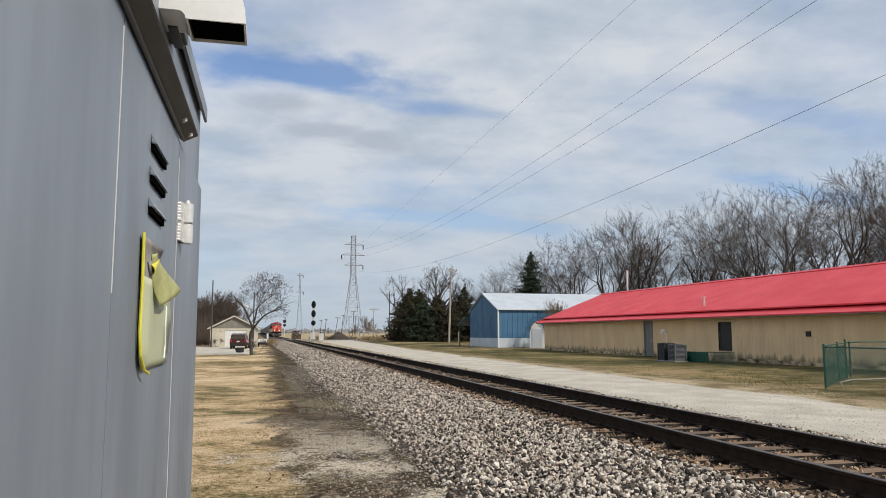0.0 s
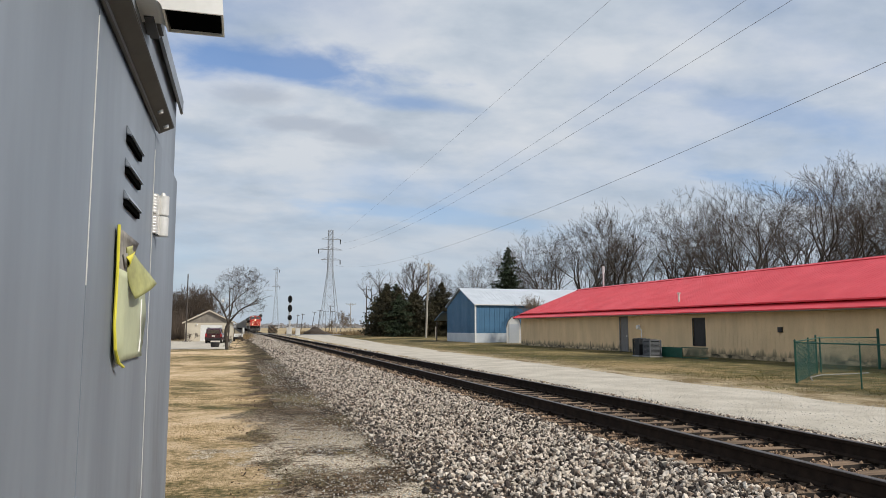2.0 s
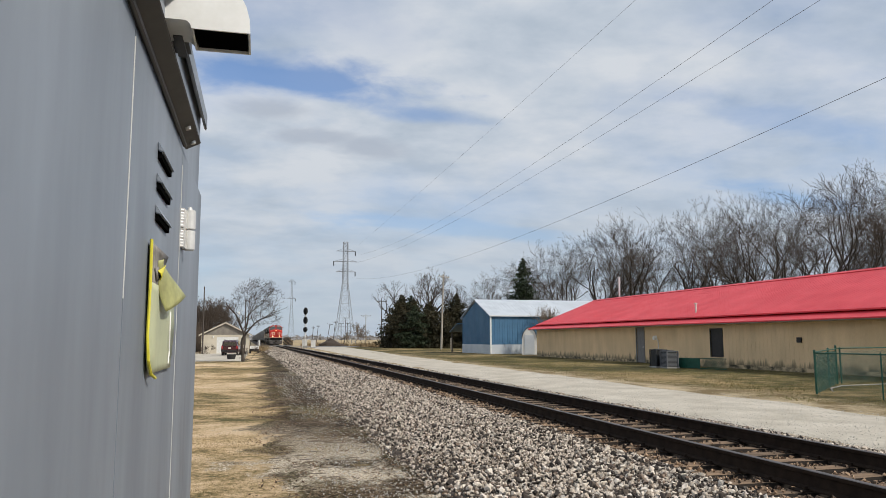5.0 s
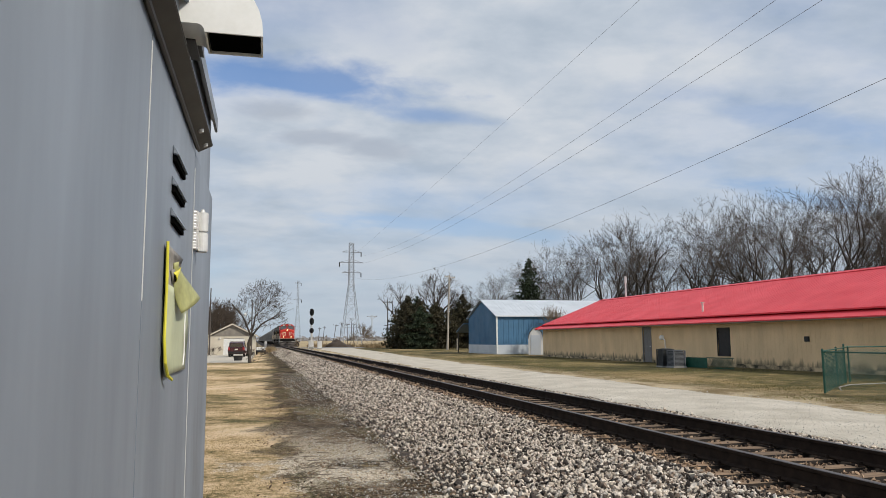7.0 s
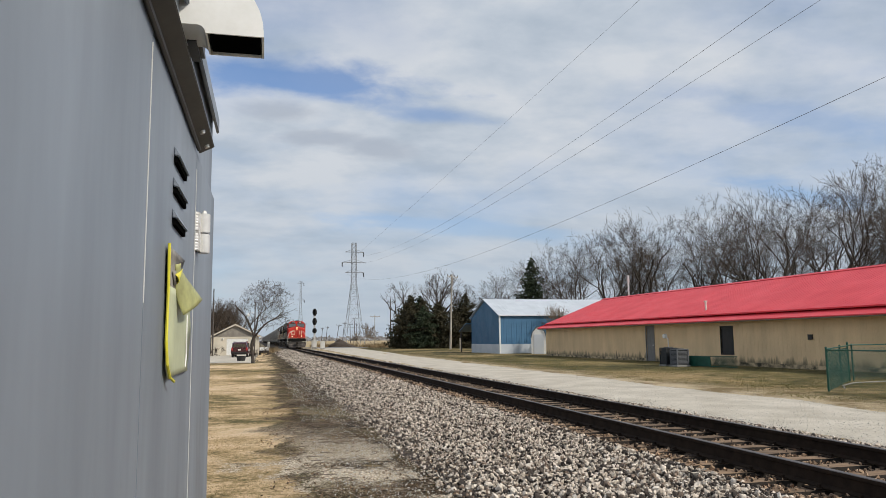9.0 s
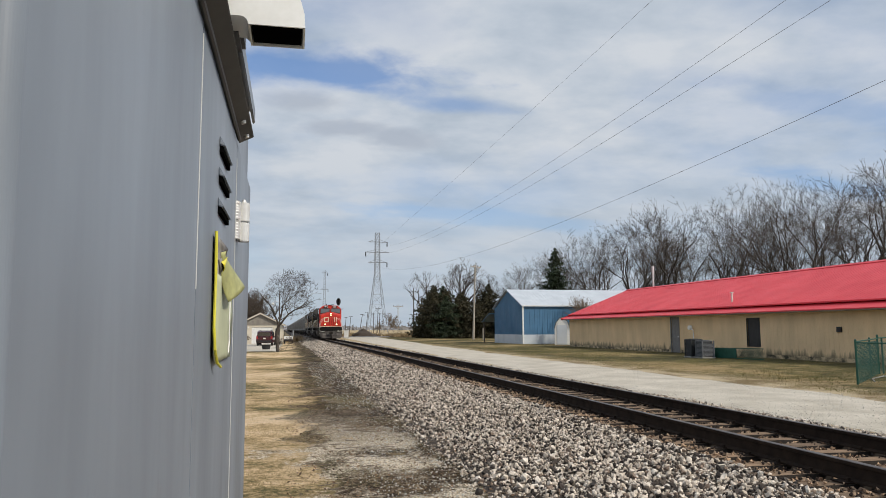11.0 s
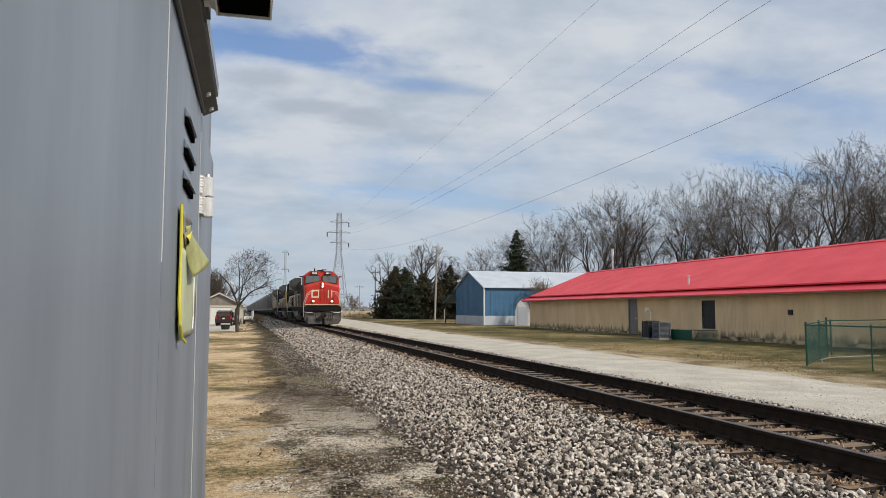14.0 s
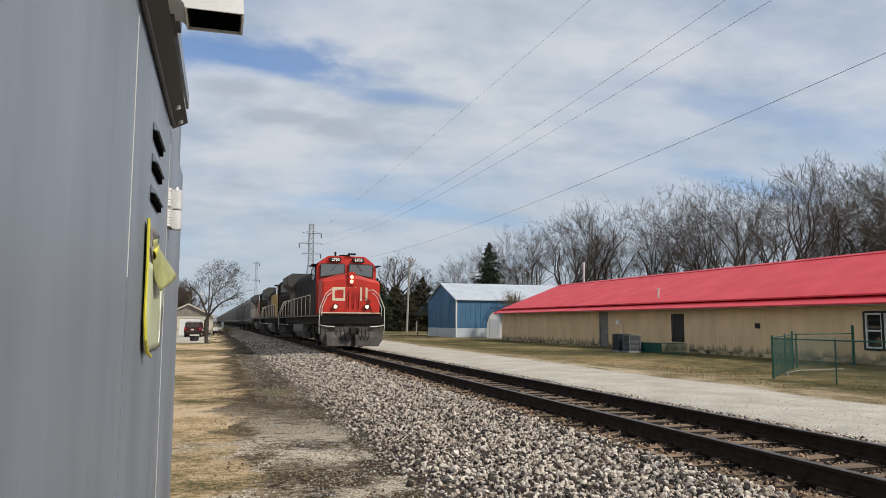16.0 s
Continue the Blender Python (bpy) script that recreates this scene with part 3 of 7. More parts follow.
def build_road():
    rows = []
    for y in YS:
        if y > 160:
            break
        a = float(np.interp(y, [0, 15, 40, 100, 160], [8.45, 8.5, 8.6, 8.9, 9.2])) + 0.16 * noise.noise((0, y * 0.6, 3))
        b = float(np.interp(y, [0, 13, 21, 39, 89, 138, 160], [12.7, 12.75, 12.8, 13.0, 15.2, 17.3, 18.5])) + 0.35 * noise.noise((5, y * 0.35, 3))
        rows.append((y, [(a + (b - a) * k / 8, z) for k, z in zip(range(9), (-0.035, 0.022, 0.032, 0.038, 0.043, 0.043, 0.043, 0.036, 0.005))]))
    strip("gravel_road", "pale crushed limestone gravel road beside the track", "road", rows, M["road_gravel"])
    # driveway on the other side, by the garage
    rows = []
    for y in np.arange(66, 108, 3.0):
        d = 0.22 if y > 71 else 0.18
        rows.append((y, [(-40, -0.08 - d), (-20, -0.055 - d), (-8, -0.05 - d), (-4, -0.05 - d), (-1.5 + 0.3 * noise.noise((1, y, 0)), -0.055 - d), (-0.9 + 0.3 * noise.noise((1, y, 0)), -0.12 - d)]))
    strip("driveway", "pale gravel driveway in front of a garage", "driveway", rows, M["road_gravel"])
    # the level crossing in the distance
    rows = [(y, [(-60, z), (-5, z), (2.2, z + 0.10), (3.0, z + 0.28), (6.6, z + 0.28), (9, z + 0.1), (40, z), (120, z)]) for y, z in ((152, -0.04), (153, 0.03), (159, 0.03), (160, -0.04))]
    strip("crossing_road", "grey asphalt road over a level crossing", "road", rows, mat("grey_asphalt", (0.20, 0.195, 0.19), None, 0.9, 0, 1, 30, 0.3))


# ---- track ----
BED = [(-4.35, -0.17), (-4.05, -0.10), (-3.5, -0.045), (-2.1, 0.045), (-1.45, 0.085), (-1.2, 0.06), (-0.8, 0.035), (0.8, 0.035), (1.2, 0.06), (1.45, 0.085), (2.0, 0.05), (2.5, -0.01), (2.75, -0.06)]


def bed_z(u):
    return float(np.interp(u, [p[0] for p in BED], [p[1] for p in BED]))


def build_ballast():
    rows = []
    for y in YS:
        e = 0.22 * noise.noise((2, y * 0.5, 7)) if y < 100 else 0
        rows.append((y, [(track_x(y) + u + (e if i < 2 else 0), z) for i, (u, z) in enumerate(BED)]))
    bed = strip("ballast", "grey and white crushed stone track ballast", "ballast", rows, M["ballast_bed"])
    rng = np.random.default_rng(4)
    # stone shapes: an icosahedron knocked out of round
    t = (1 + 5 ** 0.5) / 2
    ico = np.array([(-1, t, 0), (1, t, 0), (-1, -t, 0), (1, -t, 0), (0, -1, t), (0, 1, t), (0, -1, -t), (0, 1, -t), (t, 0, -1), (t, 0, 1), (-t, 0, -1), (-t, 0, 1)]) / (1 + t * t) ** 0.5
    tri = np.array([(0, 11, 5), (0, 5, 1), (0, 1, 7), (0, 7, 10), (0, 10, 11), (1, 5, 9), (5, 11, 4), (11, 10, 2), (10, 7, 6), (7, 1, 8), (3, 9, 4), (3, 4, 2), (3, 2, 6), (3, 6, 8), (3, 8, 9), (4, 9, 5), (2, 4, 11), (6, 2, 10), (8, 6, 7), (9, 8, 1)])
    octa = np.array([(1, 0, 0), (-1, 0, 0), (0, 1, 0), (0, -1, 0), (0, 0, 1), (0, 0, -1)], float)
    otri = np.array([(0, 2, 4), (2, 1, 4), (1, 3, 4), (3, 0, 4), (2, 0, 5), (1, 2, 5), (3, 1, 5), (0, 3, 5)])

    def turns(n):
        q = rng.normal(size=(n, 4)); q /= np.linalg.norm(q, axis=1)[:, None]
        w, x, y, z = q.T
        return np.stack([1 - 2 * (y * y + z * z), 2 * (x * y - w * z), 2 * (x * z + w * y), 2 * (x * y + w * z), 1 - 2 * (x * x + z * z), 2 * (y * z - w * x), 2 * (x * z - w * y), 2 * (y * z + w * x), 1 - 2 * (x * x + y * y)], 1).reshape(n, 3, 3)

    TOP = RAIL - 0.190

    def scatter(n, y0, y1, size, shape, faces, inside=False):
        y = y0 + (y1 - y0) * rng.random(n)
        u = -1.30 + rng.random(n) * 2.6 if inside else -4.25 + rng.random(n) * 6.75
        # thinner at the feet of the bank
        keep = rng.random(n) < np.clip(np.interp(u, [-4.4, -3.75, -3.3, 2.1, 2.5], [0.03, 0.55, 1, 1, 0.3]), 0, 1)
        # fewer on the ties, none under the rails
        onrail = np.abs(np.abs(u) - GAUGE / 2 - 0.035) < 0.085
        between = (np.abs(u) < 1.28)
        ph = np.mod(y, 0.53)
        ontie = between & (ph < 0.25)
        # tie ends lie half buried
        keep &= ~onrail & (~ontie | (rng.random(n) < np.where(np.abs(u) > 0.92, 0.34, 0.045)))
        keep &= between if inside else ~between
        ontie = ontie[keep]
        y, u = y[keep], u[keep]
        n = len(y)
        r = size * np.exp(rng.normal(0, 0.27, n))
        z = np.interp(u, [p[0] for p in BED], [p[1] for p in BED]) + r * rng.uniform(-0.2, 1.1, n)
        if inside:
            z = np.maximum(z, rng.uniform(0.035, 0.095, n) - 0.4 * r)
        z = np.where(ontie, TOP + 0.3 * r, z)
        x = np.array([track_x(v) for v in y]) + u
        base = shape[None] * np.clip(1 + rng.normal(0, 0.30, (n, len(shape), 1)), 0.45, 1.7)
        base = base * (r[:, None, None] * rng.uniform(0.45, 1.25, (n, 1, 3)))
        v = np.einsum("nij,nkj->nki", turns(n), base) + np.stack([x, y, z], 1)[:, None]
        f = faces[None] + (np.arange(n) * len(shape))[:, None, None]
        return v.reshape(-1, 3), f.reshape(-1, 3)

    vs, fs, off = [], [], 0
    for args in ((30000, 4.5, 9, 0.0195, ico, tri), (30000, 9, 13, 0.0195, octa, otri), (58000, 13, 25, 0.0205, octa, otri), (42000, 25, 46, 0.026, octa, otri), (26000, 46, 90, 0.038, octa, otri), (9000, 90, 160, 0.055, octa, otri)):
        v, f = scatter(*args)
        vs.append(v); fs.append(f + off); off += len(v)
    ob = new("ballast_stones", quick("ballast_stones", np.concatenate(vs), np.concatenate(fs), M["stone"], True))
    ob.parent = bed
    tagged(ob, "loose crushed ballast stones, white, grey and dark", kind="stuff")
    # rust-stained stones lying between the ties
    vs, fs, off = [], [], 0
    for args in ((20000, 4.5, 16, 0.020, octa, otri), (17000, 16, 32, 0.023, octa, otri), (15000, 32, 70, 0.032, octa, otri)):
        v, f = scatter(*args, True)
        vs.append(v); fs.append(f + off); off += len(v)
    ob = new("crib_stones", quick("crib_stones", np.concatenate(vs), np.concatenate(fs), M["rusty_stone"], True))
    ob.parent = bed
    tagged(ob, "rust-stained brownish stones between the ties", kind="stuff")
    # the largest loose stones of the bank, each by itself
    shapes = []
    for k in range(8):
        v = ico * np.clip(1 + rng.normal(0, 0.28, (12, 1)), 0.5, 1.6) * rng.uniform(0.55, 1.2, (1, 3))
        shapes.append(quick("stone", v, tri, M["stone"], True))
    for k in range(280):
        y = 6.2 + 6.5 * rng.random()
        u = -3.5 + 2.1 * rng.random()
        r = 0.022 + 0.012 * rng.random()
        ob = new("stone", shapes[k % 8])
        ob.parent = bed
        ob.matrix_basis = pose(track_x(y) + u, y, bed_z(u) + 0.028 + r * 0.35, *(360 * rng.random(3))) @ Matrix.Diagonal((r, r, r, 1))
    # pale chips strewn over the dirt beside the bank and along the road's edge
    n = 26000
    y = 5.5 + 34 * rng.random(n) ** 1.4
    pick = rng.random(n)
    x = np.where(pick < 0.34, 0.7 + 1.6 * rng.random(n) ** 0.8, np.where(pick < 0.6, 8.35 + 0.5 * rng.random(n) ** 2, 8.5 + 4.4 * rng.random(n)))
    r = 0.008 * np.exp(rng.normal(0, 0.35, n))
    z = np.where(x > 8.3, np.interp(x, [8.4, 8.9, 9.5, 10.5, 12, 12.7], [-0.02, 0.022, 0.032, 0.043, 0.043, 0.03]), np.array([ground_z(v) for v in x]) + 0.008) + 0.003
    base = octa[None] * (r[:, None, None] * rng.uniform(0.6, 1.2, (n, 1, 3)))
    v = np.einsum("nij,nkj->nki", turns(n), base) + np.stack([x, y, z], 1)[:, None]
    f = otri[None] + (np.arange(n) * 6)[:, None, None]
    ob = new("stone_chips", quick("stone_chips", v.reshape(-1, 3), f.reshape(-1, 3), M["chips"], True))
    tagged(ob, "small pale limestone chips strewn over bare dirt", "gravel", kind="stuff")


def build_track():
    track = thing("railway_track", Matrix(), "single railway track with rusty rails on wooden ties", "railway track", kind="structure")
    prof = [(-0.075, -0.186), (0.075, -0.186), (0.075, -0.172), (0.014, -0.155), (0.010, -0.05), (0.036, -0.038), (0.036, -0.006), (0.030, 0.0), (-0.030, 0.0), (-0.036, -0.006), (-0.036, -0.038), (-0.010, -0.05), (-0.014, -0.155), (-0.075, -0.172)]
    for s in (-1, 1):
        bm = bmesh.new()
        rings = []
        for y in YS:
            xc = track_x(y) + s * (GAUGE / 2 + 0.036)
            rings.append([(xc + px, y, RAIL + pz) for px, pz in prof])
        loft(bm, rings)
        bmesh.ops.recalc_face_normals(bm, faces=bm.faces)
        for f in bm.faces:
            c = f.calc_center_median()
            if c.z > RAIL - 0.004 and f.normal.z > 0.7:
                f.material_index = 1
        part("rail", bm, [M["steel_rail"], M["rail_head"]], track, "brown rusty steel rail with a worn head")
    rng = random.Random(3)
    kinds = []
    for k in range(6):
        bm = bmesh.new()
        box(bm, 0, 0, -0.09, 2.59, 0.225, 0.18)
        bmesh.ops.subdivide_edges(bm, edges=[e for e in bm.edges if abs((e.verts[0].co - e.verts[1].co).x) > 1], cuts=6)
        for v in bm.verts:
            v.co += Vector((rng.uniform(-0.03, 0.03), rng.uniform(-0.008, 0.008), rng.uniform(-0.008, 0.004)))
        bmesh.ops.recalc_face_normals(bm, faces=bm.faces)
        # weathered tops; sides carry creosote plus the painted shade of the gaps
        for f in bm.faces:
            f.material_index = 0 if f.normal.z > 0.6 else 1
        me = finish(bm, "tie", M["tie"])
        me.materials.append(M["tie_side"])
        kinds.append(me)
    for i in range(290):
        y = 2.12 + 0.53 * i + 0.125
        y = math.floor(y / 0.53) * 0.53 + 0.125
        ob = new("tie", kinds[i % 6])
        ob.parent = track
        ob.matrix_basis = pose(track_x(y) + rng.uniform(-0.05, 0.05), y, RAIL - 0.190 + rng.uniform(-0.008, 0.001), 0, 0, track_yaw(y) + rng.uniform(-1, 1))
    bm = bmesh.new()
    for i in range(110):
        y = math.floor((2.12 + 0.53 * i + 0.125) / 0.53) * 0.53 + 0.125
        for s in (-1, 1):
            xc = track_x(y) + s * (GAUGE / 2 + 0.036)
            box(bm, xc, y, RAIL - 0.191, 0.34, 0.19, 0.012)
            for a, b in ((-0.09, -0.05), (0.09, 0.05)):
                box(bm, xc + a, y + b, RAIL - 0.168, 0.03, 0.022, 0.04)
    ob = part("tie_plates", bm, M["steel_rail"], track, "rusty tie plates and spikes")
    tagged(ob, kind="stuff")


# ---- the long red-roofed building ----
def ribs(bm, x, y0, y1, z0, z1, step, w, d, axis="y"):
    k = y0
    while k < y1:
        if axis == "y":
            box(bm, x, k, (z0 + z1) / 2, d, w, z1 - z0)
        else:
            box(bm, k, x, (z0 + z1) / 2, w, d, z1 - z0)
        k += step


def build_long_building():
    # local: origin at the far front corner, +s runs towards the camera, the front wall faces -x
    L, W, EAVE, RIDGE = 47.0, 11.6, 2.38, 4.95
    b = thing("long_building", pose(23.9, 62.1, 0.0, 0, 0, 0.47) @ pose(0, 0, 0), "long low tan building with a bright red metal roof", "building")
    y1, y0 = 0.0, -L
    wall = bmesh.new()
    t = 0.16
    # the front wall, with its openings left out
    opens = [(-18.62, -17.66, 0.05, 2.24), (-26.85, -25.78, 0.63, 2.08), (-40.35, -38.6, 0.62, 2.08)]
    cuts = sorted(opens)
    prev = y0
    for a, c, z0, z1 in cuts:
        box(wall, t / 2, (prev + a) / 2, (EAVE + 0.22) / 2, t, a - prev, EAVE - 0.22)
        if z0 > 0.3:
            box(wall, t / 2, (a + c) / 2, (0.22 + z0) / 2, t, c - a, z0 - 0.22)
        box(wall, t / 2, (a + c) / 2, (z1 + EAVE + 0.11) / 2 - 0.055, t, c - a, EAVE - z1)
        prev = c
    box(wall, t / 2, (prev + y1) / 2, (EAVE + 0.22) / 2, t, y1 - prev, EAVE - 0.22)
    box(wall, W - t / 2, -L / 2, EAVE / 2, t, L, EAVE)
    for yy in (y1 - t / 2, y0 + t / 2):
        prism(wall, [(t, 0.0), (W - t, 0.0), (W - t, EAVE), (W / 2, RIDGE - 0.12), (t, EAVE)], "y", yy - t / 2, yy + t / 2)
    part("wall", wall, M["tan_wall"], b)
    # siding grooves stand as thin battens, broken at the openings
    bat = bmesh.new()
    k = y0 + 0.1
    while k < y1:
        hole = [o for o in opens if o[0] - 0.08 < k < o[1] + 0.08]
        if not hole:
            box(bat, -0.004, k, (EAVE + 0.24) / 2, 0.007, 0.02, EAVE - 0.24)
        k += 0.305
    tagged(part("siding", bat, M["tan_wall"], b, "tan vertical siding battens"), kind="stuff")
    base = bmesh.new()
    prev = y0
    for a, c in ((-18.62, -17.66),):
        box(base, 0.085, (prev + a) / 2, 0.07, 0.186, a - prev, 0.30)
        prev = c
    box(base, 0.085, (prev + y1) / 2, 0.07, 0.186, y1 - prev, 0.30)
    part("plinth", base, M["concrete"], b, "stained concrete base with dark mould")
    # roof: a lower apron and the main sheet a step above it
    k = (RIDGE - EAVE - 0.12) / (W / 2 + 0.0)
    roof = bmesh.new()
    yo0, yo1 = y0 - 0.5, y1 + 0.35
    prism(roof, [(-0.62, EAVE + 0.0), (-0.62, EAVE + 0.05), (0.55, EAVE + 0.42), (0.55, EAVE + 0.36)], "y", yo0, yo1)
    part("apron", roof, M["red_metal"], b, "red metal lower roof edge")
    roof = bmesh.new()
    x_a, z_a = 0.10, EAVE + 0.365
    prism(roof, [(x_a, z_a), (x_a, z_a + 0.07), (W / 2, RIDGE + 0.07), (W / 2, RIDGE)], "y", yo0 - 0.02, yo1 + 0.02)
    prism(roof, [(W / 2 + 0.001, RIDGE), (W / 2 + 0.001, RIDGE + 0.07), (W + 0.6, EAVE + 0.1), (W + 0.6, EAVE + 0.03)], "y", yo0 - 0.02, yo1 + 0.02)
    part("roof", roof, M["red_metal"], b, "bright red ribbed metal roof sheets")
    rb = bmesh.new()
    sl = math.hypot(W / 2 - x_a, RIDGE - z_a)
    tilt = Matrix.Translation(((x_a + W / 2) / 2, 0, (z_a + RIDGE) / 2 + 0.078)) @ Matrix.Rotation(-math.atan2(RIDGE - z_a, W / 2 - x_a), 4, "Y")
    k = yo0 + 0.05
    while k < yo1:
        box(rb, 0, k, -0.006, sl, 0.03, 0.009, tilt)
        k += 0.30
    tagged(part("roof_ribs", rb, M["red_metal"], b, "raised ribs of the red roof"), kind="stuff")
    cap = bmesh.new()
    prism(cap, [(W / 2 - 0.22, RIDGE - 0.01), (W / 2 - 0.22, RIDGE + 0.03), (W / 2, RIDGE + 0.13), (W / 2 + 0.22, RIDGE + 0.03), (W / 2 + 0.22, RIDGE - 0.01)], "y", yo0 - 0.03, yo1 + 0.03)
    part("ridge_cap", cap, M["red_metal"], b)
    for yy in (yo1 + 0.03, yo0 - 0.03):
        rake = bmesh.new()
        prism(rake, [(-0.62, EAVE - 0.07), (-0.62, EAVE + 0.09), (0.3, EAVE + 0.45), (W / 2, RIDGE + 0.09), (W / 2, RIDGE - 0.14), (0.3, EAVE + 0.2)], "y", yy - 0.015, yy + 0.015)
        part("rake_trim", rake, M["red_metal"], b, "red rake trim board")
    sof = bmesh.new()
    box(sof, -0.30, (yo0 + yo1) / 2, EAVE - 0.03, 0.60, yo1 - yo0, 0.04)
    part("soffit", sof, M["old_board"], b, "weathered grey-brown soffit under the eave")
    # door and windows
    dr = bmesh.new()
    box(dr, 0.06, -18.14, 1.145, 0.06, 0.94, 2.18)
    d = part("door", dr, M["grey_door"], b, "weathered grey door")
    hd = bmesh.new(); tube(hd, (-0.03, -18.5, 1.05), (0.04, -18.5, 1.05), 0.035)
    part("handle", hd, M["galv"], d)
    fr = bmesh.new()
    for yy in (-18.66, -17.62):
        box(fr, -0.008, yy, 1.14, 0.05, 0.08, 2.2)
    box(fr, -0.008, -18.14, 2.27, 0.05, 1.12, 0.07)
    part("door_frame", fr, M["grey_door"], b)
    # boarded window
    wb = bmesh.new()
    box(wb, 0.05, -26.315, 1.355, 0.05, 1.06, 1.44)
    part("window", wb, M["dark_board"], b, "dark boarded window")
    wf = bmesh.new()
    for yy in (-26.87, -25.76):
        box(wf, -0.006, yy, 1.355, 0.04, 0.05, 1.52)
    for zz in (0.61, 2.10):
        box(wf, -0.006, -26.315, zz, 0.04, 1.15, 0.05)
    part("window_frame", wf, M["dark_board"], b)
    # white sash windows, one above the other pane, with dark surrounds
    for yc in (-39.1, -39.97):
        w = part("window", bmesh_box(0.06, yc, 1.35, 0.03, 0.80, 1.38), M["glass"], b, "white double-hung window with a dark surround")
        f2 = bmesh.new()
        for yy in (yc - 0.36, yc + 0.36):
            box(f2, 0.02, yy, 1.35, 0.05, 0.06, 1.34)
        for zz in (0.70, 1.35, 2.0):
            box(f2, 0.02, yc, zz, 0.05, 0.78, 0.06)
        part("sash", f2, M["white"], w, "white sash bars")
        f3 = bmesh.new()
        for yy in (yc - 0.43, yc + 0.43):
            box(f3, -0.01, yy, 1.35, 0.04, 0.08, 1.5)
        for zz in (0.62, 2.08):
            box(f3, -0.01, yc, zz, 0.04, 0.78, 0.08)
        part("surround", f3, M["dark_board"], w)
    vt = bmesh.new()
    box(vt, -0.03, -32.66, 1.50, 0.07, 0.28, 0.24)
    part("wall_vent", vt, M["dark_board"], b, "small dark square wall vent")
    # roof vent pipe
    vp = bmesh.new()
    tube(vp, (0.85, -23.2, 2.9), (0.85, -23.2, 3.62), 0.055, n=12)
    box(vp, 0.85, -23.2, 3.62, 0.16, 0.16, 0.07)
    part("roof_vent", vp, M["loco_white"], b, "pale roof vent pipe", bevel=0.01)
    vp = bmesh.new()
    tube(vp, (W / 2 + 1.2, -2.2, 4.4), (W / 2 + 1.2, -2.2, 6.9), 0.07, n=10)
    tube(vp, (W / 2 + 1.2, -2.2, 6.4), (W / 2 + 1.2, -2.2, 7.0), 0.11, n=10)
    part("flue", vp, M["galv"], b, "tall white flue pipe")
    return b


def bmesh_box(cx, cy, cz, sx, sy, sz):
    bm = bmesh.new()
    box(bm, cx, cy, cz, sx, sy, sz)
    return bm


def build_by_wall():
    """What stands and hangs at the long building's wall."""
    # two condensers
    for name_, xx, yy, s, mm, lab in (("air_conditioner", 20.95, 36.40, (0.64, 0.64, 0.86), "ac_dark", "dark grey outdoor air conditioner unit on the grass"), ("air_conditioner", 21.08, 35.55, (0.64, 0.66, 0.80), "ac_grey", "light grey louvred air conditioner unit on the grass")):
        a = thing("air_conditioner", pose(xx, yy, 0.04), lab, "air conditioner", "air conditioners by the wall")
        part("base", bmesh_box(0, 0, 0.03, s[0] + 0.12, s[1] + 0.12, 0.08), M["plain_concrete"], a, bevel=0.01)
        part("cabinet", bmesh_box(0, 0, 0.07 + s[2] / 2, s[0] - 0.06, s[1] - 0.06, s[2] - 0.02), M["ac_dark"], a, bevel=0.02)
        for k in range(11):
            bm = bmesh.new()
            z = 0.13 + k * (s[2] - 0.12) / 10.5
            box(bm, 0, 0, z, s[0], s[1], 0.035)
            part("louvre", bm, M[mm], a)
        bm = bmesh.new()
        for sx in (-1, 1):
            for sy in (-1, 1):
                box(bm, sx * s[0] / 2, sy * s[1] / 2, 0.07 + s[2] / 2, 0.06, 0.06, s[2])
        box(bm, 0, 0, 0.08 + s[2], s[0] + 0.04, s[1] + 0.04, 0.05)
        part("frame", bm, M[mm], a, bevel=0.008)
        bm = bmesh.new()
        tube(bm, (0, 0, 0.10 + s[2]), (0, 0, 0.13 + s[2]), 0.26, 0.24, 20)
        part("fan_grille", bm, M["ac_dark"], a)
    # green lattice skirting
    lt = thing("lattice_panel", pose(21.85, 34.0, 0.04, 0, 0, 11), "low dark green lattice panel leaning by the wall", "lattice panel")
    part("board", bmesh_box(0.05, 1.0, 0.28, 0.04, 2.0, 0.52), M["green"], lt, "solid dark green board")
    bm = bmesh.new()
    for k in range(-4, 12):
        for sgn in (-1, 1):
            y0 = -1.75 + k * 0.16
            a, c = Vector((0.05 + 0.008 * sgn, y0 + (0 if sgn > 0 else 0.5), 0.03)), Vector((0.05 + 0.008 * sgn, y0 + (0.5 if sgn > 0 else 0), 0.53))
            if min(a.y, c.y) > -1.76 and max(a.y, c.y) < 0.02:
                tube(bm, a, c, 0.014, n=4)
    box(bm, 0.05, -0.86, 0.54, 0.05, 1.78, 0.04)
    box(bm, 0.05, -0.86, 0.03, 0.05, 1.78, 0.04)
    part("lattice", bm, M["green"], lt, "diagonal green lattice strips")
    # electric meter with its conduit
    me_ = thing("electric_meter", pose(23.80, 41.7, 0), "round pale electric meter with a conduit on the wall", "electric meter")
    bm = bmesh.new(); tube(bm, (0.08, 0, 1.62), (-0.10, 0, 1.62), 0.15, 0.13, 16)
    part("meter", bm, M["duct"], me_, bevel=0.01)
    bm = bmesh.new(); pipe(bm, [(0.03, -0.32, 0.05), (0.03, -0.32, 1.45), (0.03, -0.1, 1.55)], 0.03, 8)
    part("conduit", bm, M["duct"], me_)


